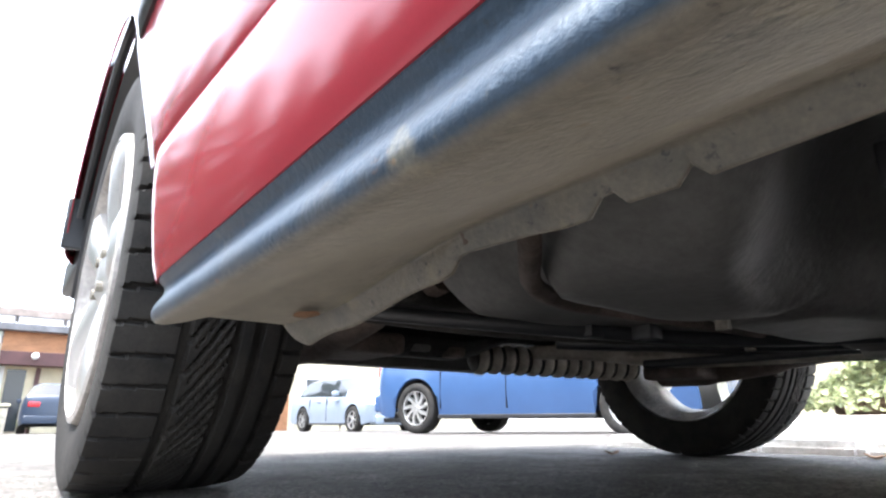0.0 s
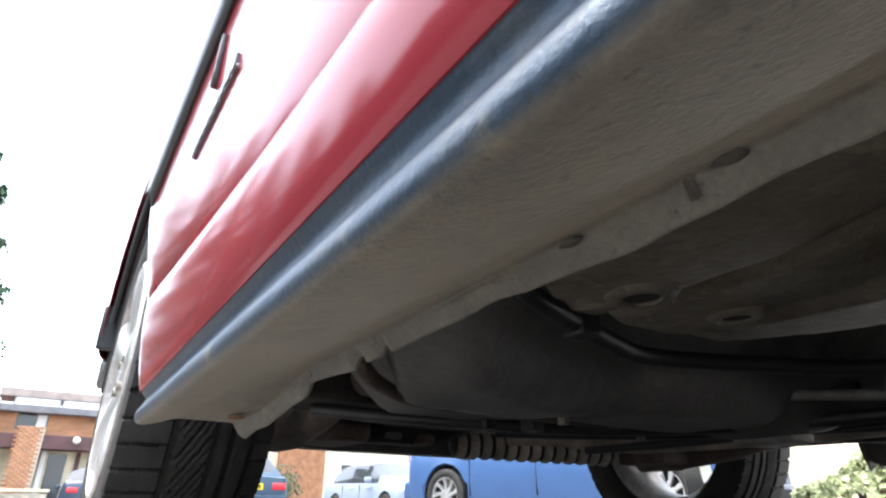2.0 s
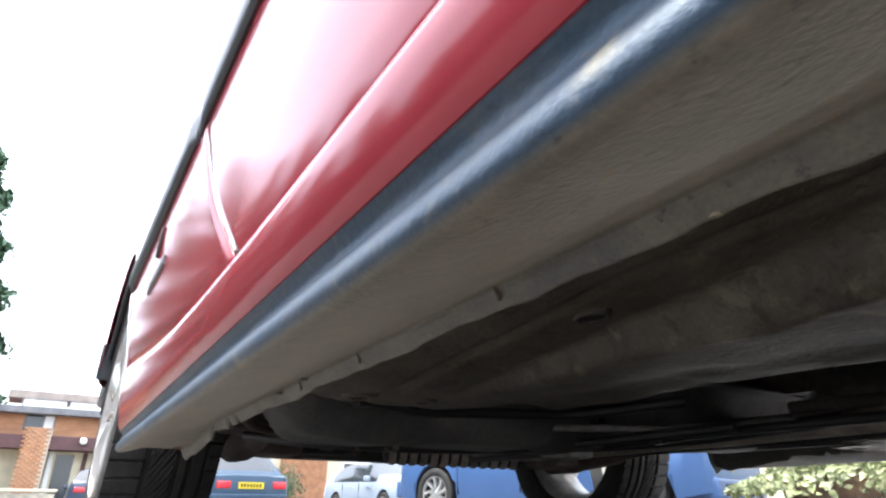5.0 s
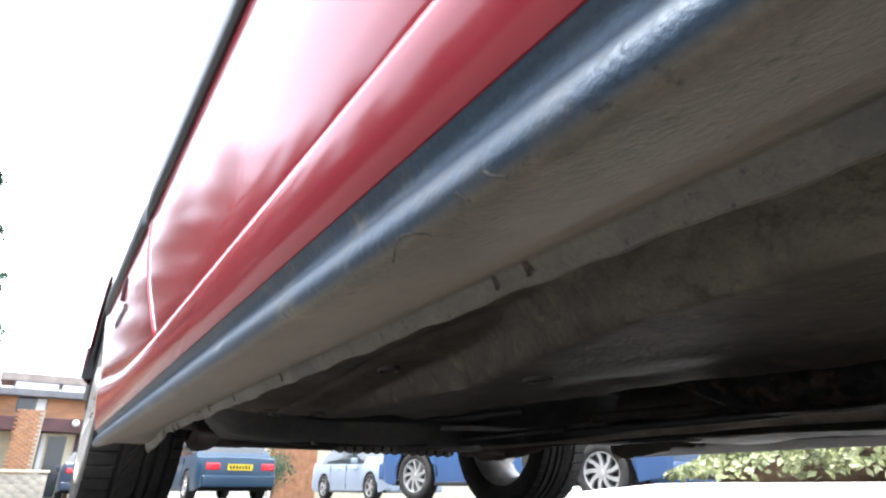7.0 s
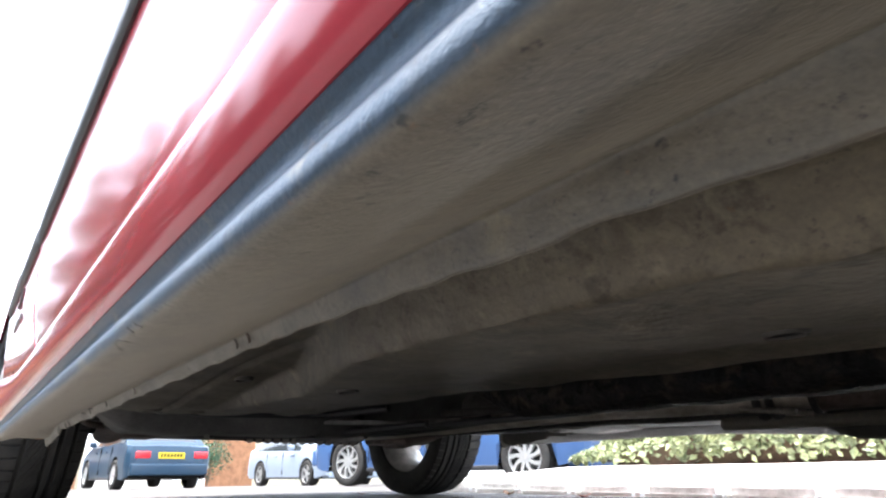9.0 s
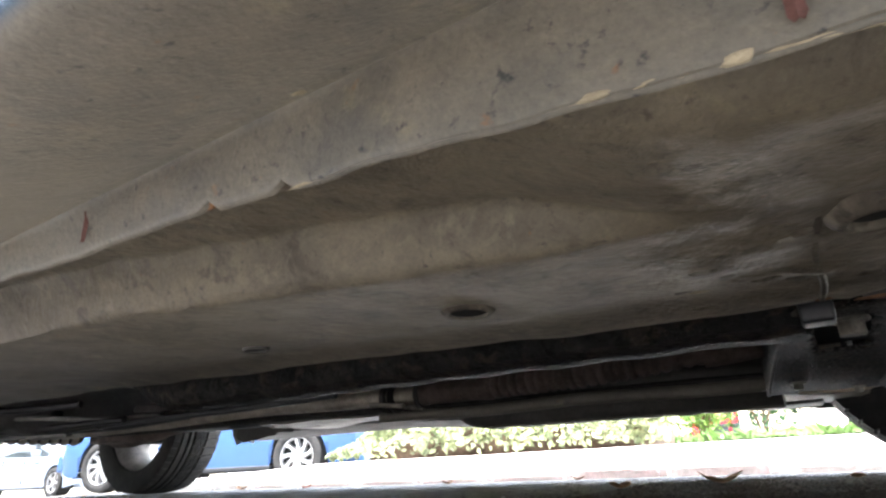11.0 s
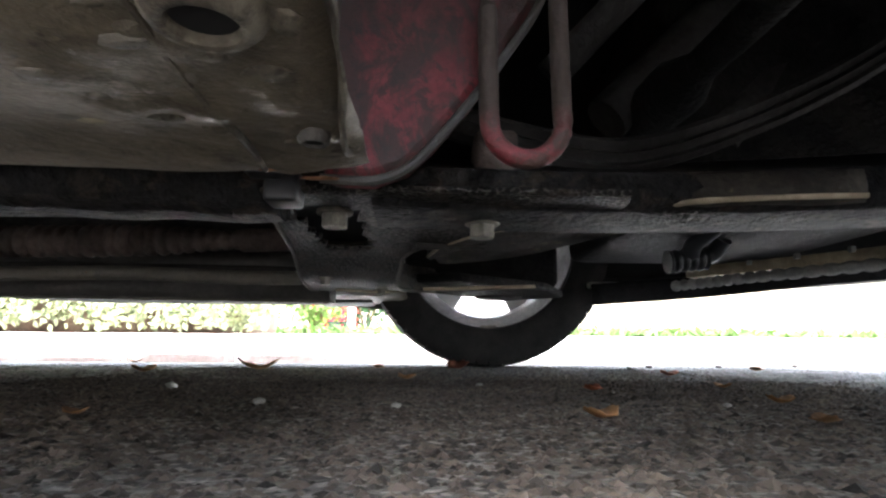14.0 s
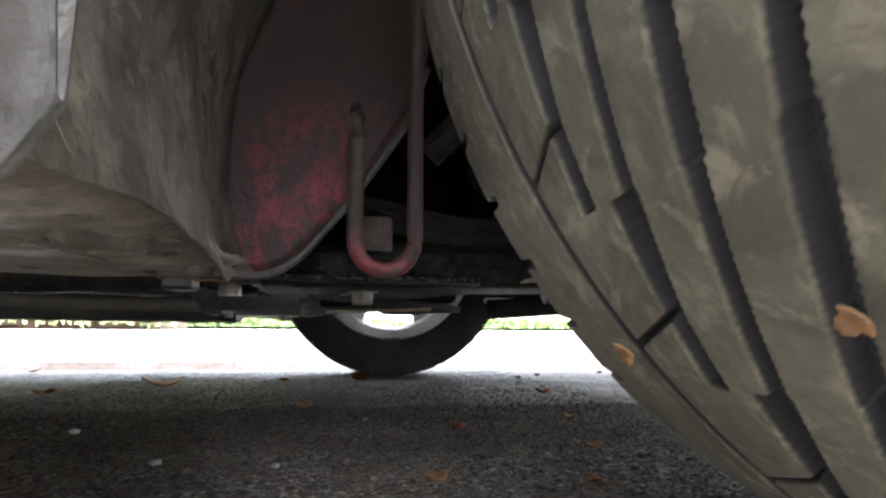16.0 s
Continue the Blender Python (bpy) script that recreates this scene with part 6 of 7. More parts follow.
def parked_car(name, m, label, paint, wb, front, rear, half, height, hood, tail, spokes, twist, r=0.315, plate=None, saloon=False):
    """A parked car; x ahead from the rear axle."""
    car = empty(name, m, label, "car")
    x0, x1 = -rear, wb + front
    xs = [x0 + (x1 - x0) * i / 90 for i in range(91)]
    glass_front, roof_front = wb - 0.35, wb - 1.15
    roof_rear, glass_rear = (0.0, -0.55) if saloon else (-0.25, -rear + 0.08)

    def top(x):
        return lerp(x, [x0, x0 + 0.05, glass_rear, roof_rear, (roof_rear + roof_front) / 2, roof_front, glass_front, x1 - 0.35, x1 - 0.05, x1],
                    [tail - 0.14, tail - 0.02, tail + 0.02, height - 0.06, height, height - 0.03, hood + 0.04, hood - 0.08, hood - 0.22, hood - 0.34])

    def belt(x):
        return min(top(x) - 0.02, lerp(x, [x0, 0, wb, x1], [tail - 0.04, 0.93, 0.86, 0.7]))

    bm = bmesh.new()
    rows = []
    for x in xs:
        e = min(1.0, (x - x0) / 0.25, (x1 - x) / 0.45)
        w = half * (0.80 + 0.20 * math.sqrt(max(0, 1 - (1 - e) ** 2)))
        zl = 0.20 + 0.08 * (1 - e)
        for xc in (0.0, wb):
            d = abs(x - xc)
            if d < r + 0.045:
                zl = max(zl, r + math.sqrt((r + 0.045) ** 2 - d * d))
        b, t = belt(x), top(x)
        zm = max(zl + 0.02, 0.45)
        zs = max(zm + 0.02, 0.68)
        tuck = 0.20 * min(1, max(0, (t - b) / 0.45))
        half_pts = [(w * 0.96, zl), (w, zm), (w * 0.995, zs), (w * 0.955, max(zs + 0.01, b)), (w * 0.95 - tuck * 0.9, b + (t - b) * 0.86), (w * 0.80 - tuck, t - 0.004), (w * 0.4, t + 0.012)]
        rows.append([(x, -y, z) for y, z in half_pts] + [(x, y, z) for y, z in reversed(half_pts)])
    vs = grid(bm, rows)
    bm.faces.new(vs[0])
    bm.faces.new(vs[-1])
    bm.faces.ensure_lookup_table()
    for f in bm.faces:
        c = f.calc_center_median()
        if len(f.verts) > 4:
            continue
        side = belt(c.x) + 0.02 < c.z and abs(c.y) > half * 0.55 and roof_rear - 0.3 < c.x < glass_front - 0.05 and top(c.x) - belt(c.x) > 0.18 and c.z < top(c.x) - 0.03
        if side or c.z > belt(c.x) + 0.01 and abs(c.y) < half * 0.8 and (roof_front + 0.05 < c.x < glass_front - 0.05 or glass_rear + 0.06 < c.x < roof_rear - 0.04 and top(c.x) > tail + 0.08):
            f.material_index = 1
    part("body", bm, [paint, car_glass], car, angle=25)
    # wells and underbody are near-black: the shade under the car put into colour
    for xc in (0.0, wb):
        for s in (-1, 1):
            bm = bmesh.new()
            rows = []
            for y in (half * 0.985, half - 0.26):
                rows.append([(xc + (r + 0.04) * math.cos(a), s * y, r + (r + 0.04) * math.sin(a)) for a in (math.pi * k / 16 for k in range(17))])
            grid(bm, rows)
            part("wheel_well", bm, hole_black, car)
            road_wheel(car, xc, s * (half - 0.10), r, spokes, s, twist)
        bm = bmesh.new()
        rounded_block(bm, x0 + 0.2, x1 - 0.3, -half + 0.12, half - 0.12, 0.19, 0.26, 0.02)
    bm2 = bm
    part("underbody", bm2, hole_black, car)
    for s in (-1, 1):
        bm = bmesh.new()
        rounded_block(bm, 0.36, wb - 0.36, s * half * 0.94 - 0.03, s * half * 0.94 + 0.03, 0.185, 0.235, 0.01)
        part("sill_trim", bm, black_plastic, car)
        bm = bmesh.new()
        rounded_block(bm, x1 - 0.44, x1 - 0.10, s * half * 0.74 - 0.16, s * half * 0.74 + 0.14, hood - 0.30, hood - 0.17, 0.03)
        part("headlight", bm, lamp_clear, car)
        bm = bmesh.new()
        rounded_block(bm, x0 - 0.012, x0 + 0.2, s * half * 0.68 - 0.17, s * half * 0.68 + 0.12, tail - 0.26, tail - 0.12, 0.02)
        part("tail_light", bm, lamp_red, car)
        bm = bmesh.new()
        rounded_block(bm, glass_front - 0.42, glass_front - 0.27, s * (half + 0.08) - 0.08, s * (half + 0.08) + 0.06, 0.9, 1.02, 0.03)
        part("door_mirror", bm, paint, car)
        for k in (0, 1):
            bm = bmesh.new()
            rounded_block(bm, 0.95 + k * 0.95 - 0.1, 0.95 + k * 0.95 + 0.1, s * half * 0.985 - 0.025, s * half * 0.985 + 0.025, 0.755, 0.785, 0.008)
            part("door_handle", bm, paint, car)
            bm = bmesh.new()
            box(bm, 0.42 + k * 0.98 - 0.003, 0.42 + k * 0.98 + 0.003, s * half * 0.99 - 0.012, s * half * 0.99 + 0.0105, 0.30, 0.86)
            part("door_gap", bm, hole_black, car)
    bm = bmesh.new()
    rounded_block(bm, x0 - 0.06, x0 + 0.2, -half * 0.9, half * 0.9, 0.27, 0.50, 0.04)
    part("rear_bumper", bm, paint, car)
    bm = bmesh.new()
    rounded_block(bm, x1 - 0.3, x1 + 0.03, -half * 0.82, half * 0.82, 0.2, 0.42, 0.05)
    part("front_bumper", bm, paint, car)
    bm = bmesh.new()
    rounded_block(bm, x1 - 0.05, x1 + 0.04, -half * 0.6, half * 0.6, 0.25, 0.36, 0.015)
    part("grille", bm, hole_black, car)
    if plate:
        bm = bmesh.new()
        box(bm, x0 - 0.022, x0 - 0.008, -0.26, 0.26, tail - 0.26, tail - 0.14)
        p = part("number_plate", bm, plate_yellow, car, "yellow rear number plate")
        bm = bmesh.new()
        for k in range(7):
            box(bm, x0 - 0.026, x0 - 0.0215, -0.21 + k * 0.065, -0.17 + k * 0.065, tail - 0.235, tail - 0.165)
        part("plate_bars", bm, hole_black, p)
    return car


a = 14.4
n = Vector((-math.sin(radians(a)), math.cos(radians(a))))
c = Vector((-6.04, 4.30)) + 0.79 * n
parked_car("blue_car", pose(c.x, c.y, -0.068, 0, 0, a), "bright blue hatchback with spiral-spoke alloys, parked on the road", blue_paint, 2.84, 0.74, 0.78, 0.895, 1.46, 1.0, 1.0, 9, 0.35)
parked_car("silver_car", pose(-15.5, 7.68, -0.20, 0, 0, 2), "silver-blue saloon parked on the far side", silver_paint, 2.72, 0.85, 0.95, 0.90, 1.44, 0.98, 0.98, 5, 0.0, saloon=True)
parked_car("teal_car", pose(-12.95, 3.42, -0.17, 0, 0, 182), "dark teal saloon seen from behind, with a yellow plate", teal_paint, 2.7, 0.82, 0.95, 0.85, 1.39, 0.95, 0.86, 7, 0.0, plate=True, saloon=True, r=0.30)
parked_car("navy_car", pose(-21.0, 1.35, -0.27, 0, 0, 178), "dark navy car parked by the low wall", navy_paint, 2.6, 0.85, 0.85, 0.88, 1.46, 0.98, 1.0, 5, 0.0)


# ---- buildings ----
def wall_with_bricks(wall, x, y0, y1, z0, z1, bw, bh, mat, proud=0.01, cap=280, axis="y"):
    """Courses of single bricks on the face of a wall that looks along +x (axis y) or -y (axis x)."""
    me = None
    rows = int((z1 - z0) / bh)
    count = 0
    for j in range(rows):
        z = z0 + (j + 0.5) * bh
        s = y0 + (0.5 if j % 2 else 1.0) * bw
        while s + bw / 2 <= y1 + 1e-6 and count < cap:
            if me is None:
                bm = bmesh.new()
                if axis == "y":
                    box(bm, -0.02, proud, -bw / 2 + 0.006, bw / 2 - 0.006, -bh / 2 + 0.005, bh / 2 - 0.005)
                else:
                    box(bm, -bw / 2 + 0.006, bw / 2 - 0.006, -proud, 0.02, -bh / 2 + 0.005, bh / 2 - 0.005)
                bmesh.ops.bevel(bm, geom=bm.edges[:], offset=0.003, segments=1, affect="EDGES")
                b = part("brick", bm, mat, wall, smooth=False)
                me = b.data
            else:
                b = new("brick", me)
                b.parent = wall
            b.matrix_basis = pose(x, s, z) if axis == "y" else pose(s, x, z)
            s += bw
            count += 1


def build_main_building():
    b = empty("brick_building", pose(0, 0, 0), "two-storey orange brick building with a glazed roof light and maroon canopy", "building")
    X = -28.0
    brick_wall = material("brickwork", (0.38, 0.19, 0.10), 0.85, vary=0.25, scale=1.2, fine=14, bump=0.3, stretch=(1, 1, 3))
    bm = bmesh.new()
    for y0, y1, z0, z1 in ((-9, -1.36, 2.6, 3.47), (-0.30, 4.2, 2.6, 3.47), (-1.36, -0.30, 2.6, 2.86), (-9, 4.2, -0.5, -0.2)):
        box(bm, X - 0.3, X, y0, y1, z0, z1)
    part("upper_wall", bm, brick_wall, b, "orange brick upper wall", smooth=False)
    bm = bmesh.new()
    box(bm, X - 6, X - 0.35, -9, 4.2, -0.5, 3.5)
    part("rooms", bm, maroon_board, b, smooth=False)
    bm = bmesh.new()
    box(bm, X - 0.35, X + 0.5, -9.2, 4.4, 3.47, 3.74)
    part("fascia", bm, grey_felt, b, "grey felted eaves", bevel=0.02)
    bm = bmesh.new()
    box(bm, X - 2.5, X - 0.2, -2.05, 4.4, 3.74, 3.80)
    box(bm, X - 2.5, X - 0.6, -2.15, 4.4, 4.17, 4.50)
    part("roof", bm, roof_tile, b, "brown roof over the clerestory", bevel=0.02)
    for k in range(4):
        w = new("roof_light")
        w.parent = b
        y = -1.62 + 1.66 * k
        bm = bmesh.new()
        for q in ((y, y + 0.05, 3.8, 4.17), (y + 1.56, y + 1.61, 3.8, 4.17)):
            box(bm, X - 0.66, X - 0.58, *q)
        box(bm, X - 0.66, X - 0.58, y, y + 1.61, 3.795, 3.83)
        box(bm, X - 0.66, X - 0.58, y, y + 1.61, 4.14, 4.175)
        part("frame", bm, grey_felt, w, smooth=False)
        bm = bmesh.new()
        box(bm, X - 0.63, X - 0.62, y + 0.05, y + 1.56, 3.83, 4.14)
        part("pane", bm, white_gloss, w, "bright white glazing", smooth=False)
    # first floor window, half dark and half white
    w = new("window")
    w.parent = b
    for q in ((-1.36, -1.31, 2.86, 3.47), (-0.35, -0.30, 2.86, 3.47), (-0.72, -0.67, 2.86, 3.47)):
        bm = bmesh.new()
        box(bm, X - 0.12, X - 0.02, *q)
        part("frame", bm, grey_felt, w, smooth=False)
    bm = bmesh.new()
    box(bm, X - 0.1, X - 0.08, -1.31, -0.72, 2.9, 3.45)
    part("pane", bm, car_glass, w, "dark pane", smooth=False)
    bm = bmesh.new()
    box(bm, X - 0.1, X - 0.08, -0.67, -0.35, 2.9, 3.45)
    part("pane", bm, white_gloss, w, "pane with a white blind", smooth=False)
    bm = bmesh.new()
    box(bm, X, X + 1.0, -9, 4.2, 2.12, 2.62)
    part("canopy", bm, maroon_board, b, "dark maroon boarded canopy", bevel=0.01)
    bm = bmesh.new()
    box(bm, X - 0.1, X + 0.02, -9, 4.2, -0.4, 2.12)
    part("ground_floor_wall", bm, cream_render, b, "cream ground floor wall", smooth=False)
    for y, mt in ((-0.22, white_gloss), (0.95, maroon_board), (2.2, white_gloss), (-2.6, maroon_board), (-4.2, white_gloss)):
        bm = bmesh.new()
        box(bm, X + 0.02, X + 0.1, y, y + 0.16, -0.4, 2.1)
        part("door_post", bm, mt, b, smooth=False)
    for y in (0.0, 2.4, -3.6):
        bm = bmesh.new()
        box(bm, X + 0.02, X + 0.06, y + 0.03, y + 0.65, -0.3, 2.0)
        part("door_glass", bm, car_glass, b, smooth=False)
    for y, wd in ((-1.12, 0.82), (-4.6, 0.82), (3.1, 0.82)):
        bm = bmesh.new()
        box(bm, X + 0.4, X + 1.1, y, y + wd, -0.5, 2.88)
        p = part("brick_pier", bm, mortar_mat, b, "orange brick pier", smooth=False)
        if y > -2 and y < 0:
            wall_with_bricks(p, X + 1.1, y - 0.11, y + wd, -0.4, 2.88, 0.2205, 0.078, brick_mat, cap=170)
        else:
            p.data.materials[0] = brick_wall
    bm = bmesh.new()
    bmesh.ops.create_uvsphere(bm, u_segments=24, v_segments=14, radius=0.13)
    g = part("globe_lamp", bm, white_gloss, b, "white opal globe lamp")
    g.location = (X + 1.12, 0.80, 2.46)
    bm = bmesh.new()
    box(bm, X + 1.0, X + 1.04, 0.74, 0.86, 2.52, 2.62)
    part("lamp_bracket", bm, black_plastic, b)
    # low wall in front
    bm = bmesh.new()
    box(bm, -25.6, -25.25, -9, 0.25, -0.5, 0.52)
    w = tagged(part("low_wall", bm, pale_stone, smooth=False), "low pale stone wall with a timber rail", "wall")
    wall_with_bricks(w, -25.25, -3.4, 0.3, -0.42, 0.50, 0.42, 0.15, pale_stone, cap=60)
    bm = bmesh.new()
    box(bm, -25.7, -25.15, -9, 0.3, 0.56, 0.66)
    part("wall_coping", bm, cream_render, w, bevel=0.02)


build_main_building()


def build_far_house():
    h = empty("far_house", pose(0, 0, 0), "distant cream and brick house beyond the parked cars", "house")
    bm = bmesh.new()
    box(bm, -33, -31, 9.6, 26, -0.6, 5.5)
    part("wall", bm, cream_render, h, smooth=False)
    bm = bmesh.new()
    box(bm, -31.0, -30.7, 10.1, 12.6, -0.6, 5.5)
    part("brick_bay", bm, brick_mat, h, smooth=False)
    for k in range(5):
        w = new("window")
        w.parent = h
        y = 13.6 + 2.3 * k
        bm = bmesh.new()
        box(bm, -31, -30.95, y, y + 1.3, 1.2, 2.4)
        part("frame", bm, white_gloss, w, smooth=False)
        bm = bmesh.new()
        box(bm, -30.96, -30.93, y + 0.08, y + 1.22, 1.28, 2.32)
        part("pane", bm, car_glass, w, smooth=False)
    bm = bmesh.new()
    box(bm, -33.4, -30.4, 9.2, 26.4, 5.5, 5.8)
    part("roof", bm, roof_tile, h, smooth=False)
    fence = empty("white_fence", pose(0, 0, 0), "low white painted picket fence by the road", "fence")
    for k in range(7):
        bm = bmesh.new()
        box(bm, -22.0, -21.93, 6.25 + 0.17 * k, 6.33 + 0.17 * k, -0.36, 0.75)
        part("picket", bm, white_gloss, fence, smooth=False)
    bm = bmesh.new()
    box(bm, -22.05, -22.0, 6.2, 7.45, 0.35, 0.45)
    part("rail", bm, white_gloss, fence, smooth=False)


build_far_house()


def leaf_cloud(name, mat, count, place, size, seed, label, category, kind="stuff", long=1.0):
    """Many small folded leaves; place(rng) gives a point and the way it faces."""
    rng = random.Random(seed)
    verts, faces = [], []
    for _ in range(count):
        p, nrm = place(rng)
        nrm = (Vector(nrm) + Vector((rng.gauss(0, 0.5), rng.gauss(0, 0.5), rng.gauss(0, 0.5)))).normalized()
        t = nrm.cross(Vector((rng.gauss(0, 1), rng.gauss(0, 1), rng.gauss(0, 1)))).normalized()
        b = nrm.cross(t)
        s = size * rng.uniform(0.6, 1.3)
        i = len(verts)
        verts += [p - t * s * long, p + b * s * 0.62 + nrm * s * 0.2 - t * s * 0.1, p + t * s * long, p - b * s * 0.62 + nrm * s * 0.2 - t * s * 0.1]
        faces += [(i, i + 1, i + 2), (i, i + 2, i + 3)]
    me = bpy.data.meshes.new(name)
    me.from_pydata([tuple(v) for v in verts], [], faces)
    me.materials.append(mat)
    return tagged(new(name, me), label, category, kind=kind)


def ivy_at(rng):
    x = rng.uniform(-0.98, 1.25)
    hgt = 0.52 * min(1, (x + 1.1) / 0.6) * (1 - 0.55 * step(x, 0.55, 1.25)) * (0.85 + 0.25 * noise.noise(Vector((x * 3, 0, 0))))
    t = rng.random()
    y = 3.02 + 0.10 * noise.noise(Vector((x * 5, t * 3, 1))) + 0.45 * t ** 2
    return Vector((x, y + 0.02 * rng.random(), 0.125 + hgt * math.sqrt(t) * rng.uniform(0.85, 1.0))), (0, -1 + 0.7 * t, 0.25 + t)


leaf_cloud("ivy", ivy_mat, 7500, ivy_at, 0.026, 11, "dense variegated ivy hedge growing over the pavement edge", "ivy")
bm = bmesh.new()
rounded_block(bm, -0.8, 1.15, 3.14, 3.7, 0.08, 0.36, 0.1)
tagged(part("ivy_bank", bm, bark_mat), "dark earth bank under the ivy", "bank", kind="stuff")


def bush(x, y, z, r, h, seed, mat=None, count=900, label="clipped yellow-green garden bush"):
    t = empty("bush", pose(x, y, z), label, "bush")
    for k in range(5):
        a = 1.3 * k
        bm = bmesh.new()
        tube(bm, smooth_path([(0, 0, 0), (0.15 * r * math.cos(a), 0.15 * r * math.sin(a), 0.4 * h), (0.5 * r * math.cos(a), 0.5 * r * math.sin(a), 0.8 * h)], 3), 0.02, 6)
        part("stem", bm, bark_mat, t)

    def at(rng):
        d = Vector((rng.gauss(0, 1), rng.gauss(0, 1), rng.gauss(0, 1))).normalized()
        k = 0.75 + 0.3 * noise.noise(d * 2.5 + Vector((seed, 0, 0)))
        rr = rng.random() ** 0.4
        return Vector((d.x * r * k * rr, d.y * r * k * rr, h * 0.52 + d.z * h * 0.5 * k * rr)), d
    c = leaf_cloud("crown", mat or bush_mat, count, at, 0.05 * max(0.6, r), seed, "", "")
    for key in ("label", "category", "kind"):
        if key in c:
            del c[key]
    c.parent = t


bush(0.75, 7.0, 0.17, 0.5, 0.65, 21)
bush(-0.35, 8.5, 0.2, 0.45, 0.55, 22)
bush(1.15, 9.2, 0.22, 0.9, 1.1, 23, conifer_mat, label="dark green shrub by the lawn")
bush(-2.3, 9.0, -0.02, 0.9, 0.9, 24)
bush(-25.5, 8.6, -0.35, 1.2, 2.4, 25, conifer_mat, 1200, "tall green hedge shrub beside the drive")
bush(-26.5, 13.6, -0.36, 1.1, 2.0, 26, bush_mat, 1200, "green shrub before the far house")
bush(-24.5, 0.9, -0.33, 0.5, 0.8, 27, bush_mat, 500, "pale garden shrub by the wall")


def build_garden():
    def at(rng):
        x, y = rng.uniform(-0.9, 6), rng.uniform(3.75, 9)
        return Vector((x, y, 0.115 + 0.0175 * (y - 3) + rng.uniform(0.0, 0.05))), (rng.gauss(0, 1), rng.gauss(0, 1), 0.2)
    leaf_cloud("lawn", grass_mat, 9000, at, 0.03, 31, "bright green lawn behind the pavement", "grass", long=1.6)
    bm = bmesh.new()
    xs = [-0.95 + 0.4 * i for i in range(26)]
    grid(bm, [[(x, y, 0.125 + 0.0175 * (y - 3)) for y in (3.7, 5, 7, 9.5)] for x in xs])
    tagged(part("lawn_soil", bm, grass_mat), "mown grass lawn", "lawn", kind="structure")
    h = empty("garden_house", pose(0, 0, 0), "cream house with a red panel and white garage", "house")
    bm = bmesh.new()
    box(bm, -7, 1.7, 13.0, 13.3, 0, 5)
    part("wall", bm, cream_render, h, smooth=False)
    bm = bmesh.new()
    box(bm, -0.45, 0.62, 12.93, 13.0, 0.2, 1.05)
    part("red_panel", bm, lamp_red, h, smooth=False)
    for k in range(2):
        w = new("window")
        w.parent = h
        bm = bmesh.new()
        box(bm, -0.05 + 0.34 * k, 0.25 + 0.34 * k, 12.90, 12.93, 0.25, 0.66)
        part("pane", bm, car_glass, w, smooth=False)
    bm = bmesh.new()
    box(bm, 1.7, 9, 12.6, 13.2, 0.1, 4)
    part("white_wall", bm, white_gloss, h, smooth=False)
    bm = bmesh.new()
    box(bm, -7.4, 9.4, 12.3, 14, 5, 5.4)
    part("roof", bm, roof_tile, h, smooth=False)
    bm = bmesh.new()
    box(bm, 0.98, 1.08, 8.3, 8.4, 0.1, 1.4)
    tagged(part("white_post", bm, white_gloss, smooth=False, bevel=0.01), "white painted garden post", "post")


build_garden()


def build_garden_wall():
    bm = bmesh.new()
    box(bm, 3.6, 13.0, 6.82, 7.1, -0.1, 1.65)
    w = tagged(part("garden_wall", bm, mortar_mat, smooth=False), "pale buff block garden wall", "wall")
    wall_with_bricks(w, 6.82, 3.4, 12.9, 0.12, 1.62, 0.42, 0.125, pale_stone, proud=0.012, cap=270, axis="x")
    bm = bmesh.new()
    box(bm, 3.55, 13.05, 6.78, 7.14, 1.65, 1.73)
    part("coping", bm, pale_stone, w, bevel=0.02)


build_garden_wall()


def build_conifer(x, y, h, r, seed):
    t = empty("conifer_tree", pose(x, y, -0.5), "tall dark green conifer, one behind the building, others added unseen for reflections", "tree")
    bm = bmesh.new()
    tube(bm, [(0, 0, 0), (0.1, 0, h * 0.3), (0, 0.1, h * 0.65), (0, 0, h * 0.96)], [0.45, 0.36, 0.2, 0.04], 10)
    rng = random.Random(seed)
    limbs = []
    for k in range(46):
        z = h * (0.06 + 0.9 * k / 46)
        a = k * 2.4
        L = r * (1 - z / h) ** 0.75 * rng.uniform(0.7, 1.1)
        tip = Vector((L * math.cos(a), L * math.sin(a), z - 0.12 * L))
        limbs.append((Vector((0, 0, z)), tip))
        tube(bm, [(0, 0, z), (Vector((0, 0, z)) + tip) / 2 + Vector((0, 0, 0.1)), tip], [0.08, 0.05, 0.02], 5)
    part("trunk", bm, bark_mat, t)

    def at(rng):
        a, b = rng.choice(limbs)
        s = rng.random() ** 0.6
        p = a.lerp(b, 0.15 + 0.9 * s)
        q = 0.16 * (b - a).length + 0.25
        return p + Vector((rng.gauss(0, q * 0.5), rng.gauss(0, q * 0.5), rng.gauss(0, 0.35))), (b - a).normalized() + Vector((0, 0, 0.5))
    c = leaf_cloud("crown", conifer_mat, 22000, at, 0.27, seed, "", "")
    for key in ("label", "category", "kind"):
        if key in c:
            del c[key]
    c.parent = t
    return t


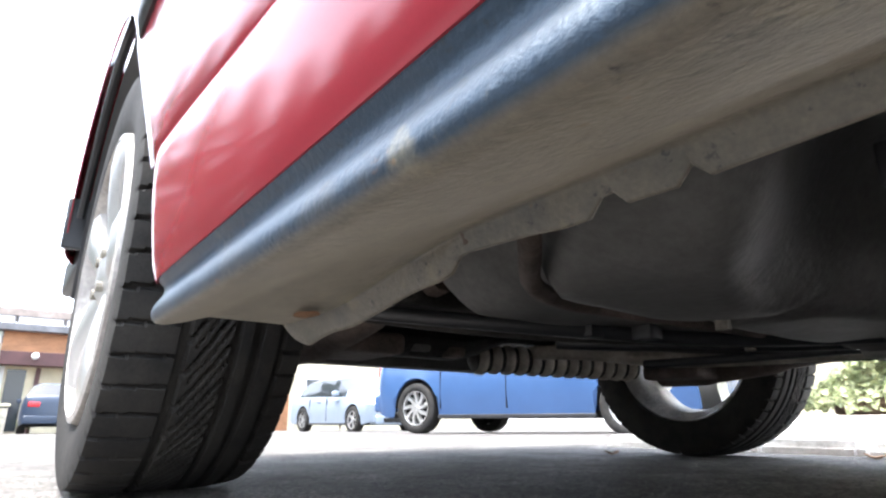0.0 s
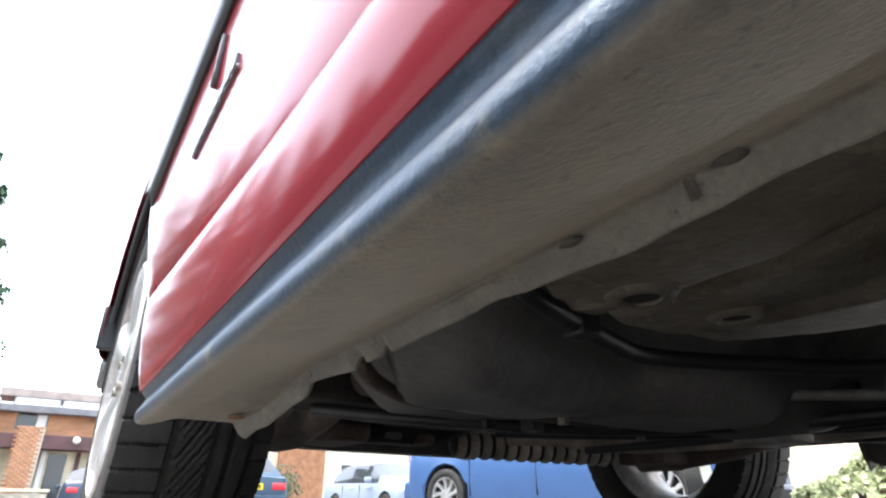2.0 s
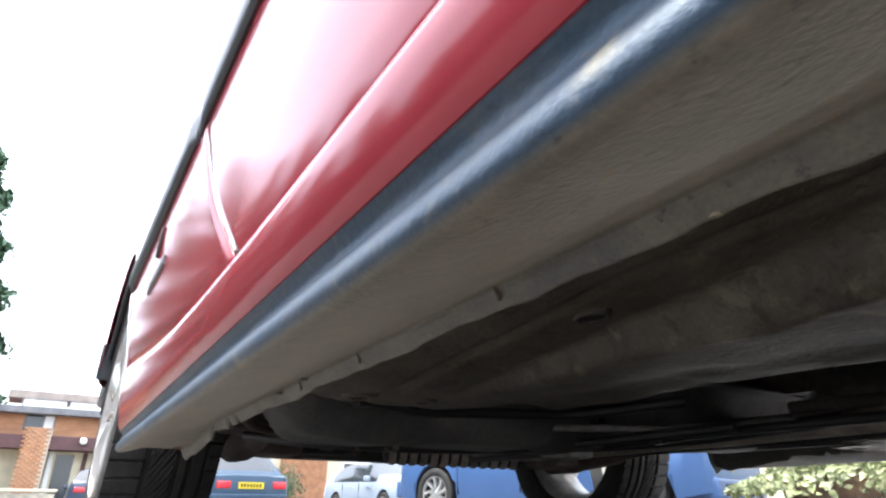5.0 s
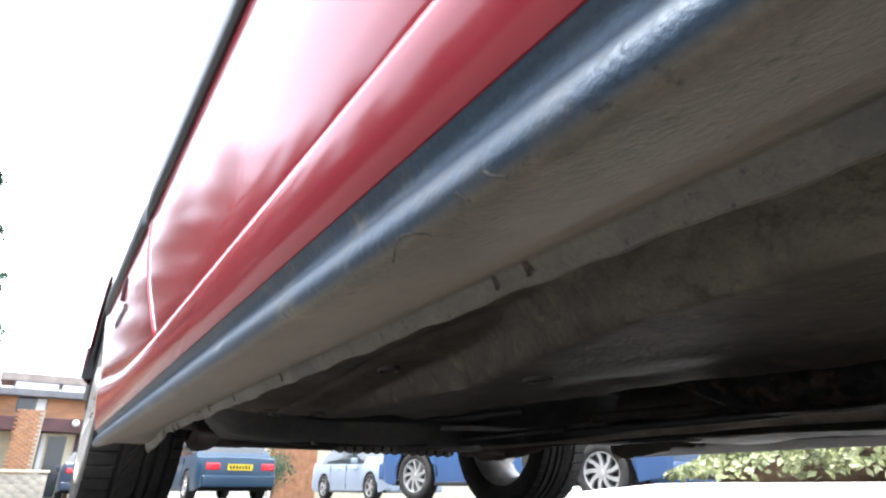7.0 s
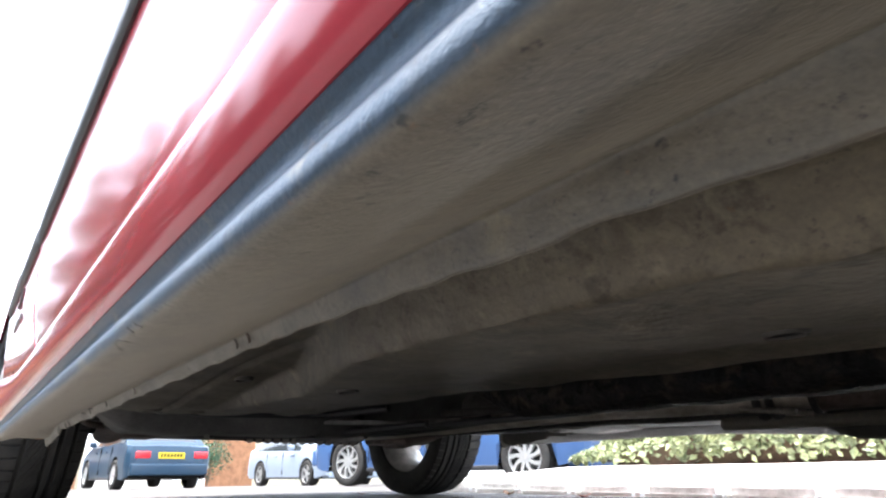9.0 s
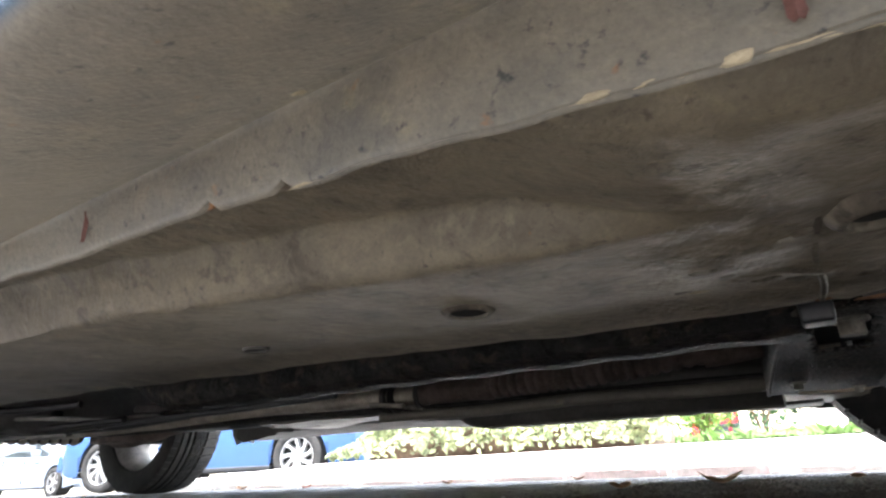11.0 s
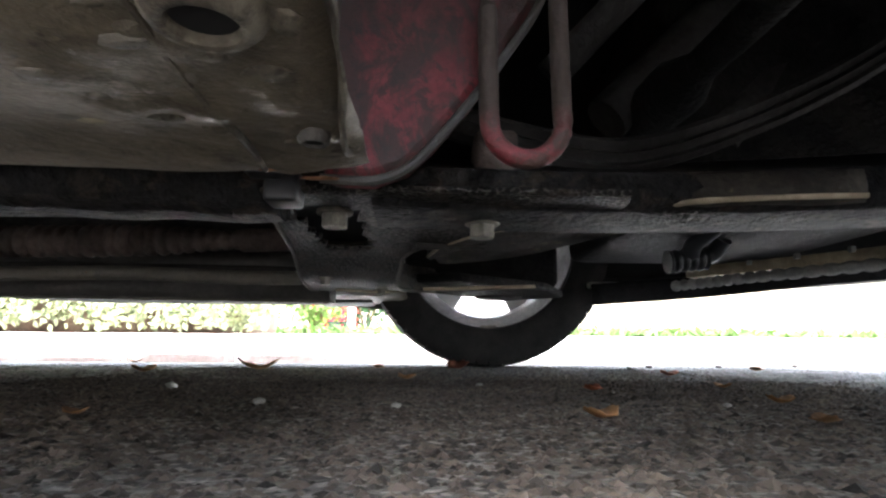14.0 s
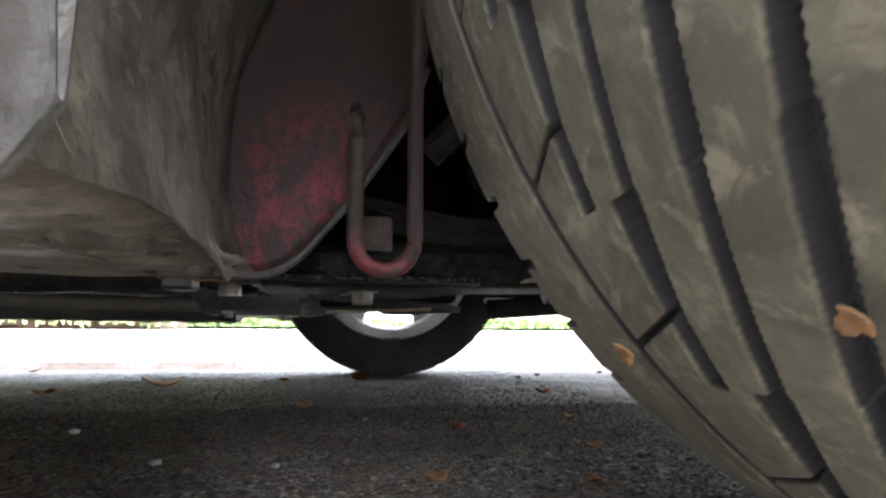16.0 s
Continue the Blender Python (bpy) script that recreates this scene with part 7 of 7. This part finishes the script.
first_tree = build_conifer(-43, -7.9, 23, 5.6, 41)
# unseen copies, added so that the door paint reflects dark treetops
for bearing, far, turn, size in ((17, 33, 70, 0.84), (24, 27, 160, 0.64), (31.5, 24, 250, 0.52), (40, 21, 20, 0.44), (51, 19.5, 110, 0.36), (64, 18, 200, 0.38), (82, 18, 300, 0.34)):
    a = radians(bearing)
    copy_thing(first_tree, pose(-far * math.cos(a), -far * math.sin(a), -0.4) @ Matrix.Rotation(radians(turn), 4, "Z") @ Matrix.Scale(size, 4))


# ---- leaves and bits on the road ----
def dead_leaf(x, y, s, rz, mat, label, z=None, tilt=0.0, curl=0.25):
    bm = bmesh.new()
    rows = []
    for i in range(7):
        t = i / 6
        w = s * 0.42 * math.sin(math.pi * (0.06 + 0.9 * t)) ** 0.8 * (1 + 0.25 * math.sin(i * 2.3 + x * 9))
        zc = curl * s * (2 * t - 1) ** 2
        rows.append([(s * (t - 0.5), -w, zc + curl * w * 0.8), (s * (t - 0.5), 0, zc), (s * (t - 0.5), w, zc + curl * w)])
    grid(bm, rows)
    ob = part("dead_leaf", bm, mat, label="", solid=0.0006)
    ob.matrix_basis = pose(x, y, (ground_z(x) if z is None else z) + 0.0015, tilt, 0, rz)
    return tagged(ob, label, "leaf", "leaves on the road")


dead_leaf(1.743, 1.084, 0.075, 15, leaf_brown, "curled dry brown leaf on the asphalt")
dead_leaf(2.118, 1.262, 0.05, -30, leaf_red, "red-brown leaf against the tyre", tilt=25)
for x, y, s, rz, mt in ((2.139, 0.321, 0.022, 30, leaf_brown), (1.60, 0.95, 0.04, 60, leaf_brown), (2.30, 0.42, 0.02, 10, leaf_brown), (2.02, 0.75, 0.025, 140, leaf_brown), (2.25, 0.30, 0.016, 80, leaf_brown),
                        (2.42, 0.9, 0.03, 20, leaf_red), (1.95, 1.2, 0.03, 100, leaf_brown), (2.7, 1.15, 0.03, 45, leaf_brown), (0.3, 1.5, 0.05, 45, leaf_red), (-0.1, 1.55, 0.05, 15, leaf_brown), (0.9, 1.5, 0.04, 75, leaf_brown),
                        (-0.6, 1.2, 0.04, 70, leaf_brown), (1.3, 1.55, 0.04, 5, leaf_brown), (1.85, 0.33, 0.014, 0, leaf_brown), (2.2, 0.55, 0.02, 50, leaf_red), (2.35, 0.6, 0.018, 120, leaf_brown)):
    dead_leaf(x, y, s, rz, mt, "small dry leaf fragment on the asphalt")


bit = dead_leaf(2.1557, 0.047, 0.008, 0, leaf_brown, "orange leaf scrap stuck to the tyre tread", z=0.099)
bit.matrix_basis = look((2.1497, 0.047, 0.1005), (2.365, 0.047, 0.282)) @ pose(0, 0, 0, 0, 0, 70)
bit = dead_leaf(2.1505, -0.034, 0.006, 0, leaf_brown, "dry leaf scrap stuck to the tyre tread", z=0.107)
bit.matrix_basis = look((2.1442, -0.034, 0.1073), (2.365, -0.034, 0.282)) @ pose(0, 0, 0, 0, 0, 20)


def chip(x, y, s, mat, label):
    bm = bmesh.new()
    bmesh.ops.create_icosphere(bm, subdivisions=1, radius=s)
    for v in bm.verts:
        v.co *= 1 + 0.4 * noise.noise(v.co * 200 + Vector((x, y, 0)) * 50)
        v.co.z *= 0.55
    ob = part("stone_chip", bm, mat, smooth=False)
    ob.location = (x, y, s * 0.45)
    return tagged(ob, label, "stone", "chips on the road")


for x, y, s, mt in ((1.803, 0.567, 0.006, chip_white), (1.929, 0.406, 0.005, chip_white), (2.023, 0.383, 0.004, chip_white), (1.70, 0.48, 0.004, chip_white), (2.1, 0.62, 0.004, chip_white), (2.25, 0.4, 0.003, chip_white),
                    (2.55, 1.32, 0.009, asphalt), (2.48, 1.25, 0.006, asphalt), (2.75, 1.4, 0.008, asphalt), (2.38, 1.22, 0.005, chip_white), (1.5, 0.7, 0.004, chip_white), (3.0, 1.5, 0.008, asphalt)):
    chip(x, y, s, mt, "small pale stone chip on the asphalt" if mt is chip_white else "small dark stone on the asphalt")
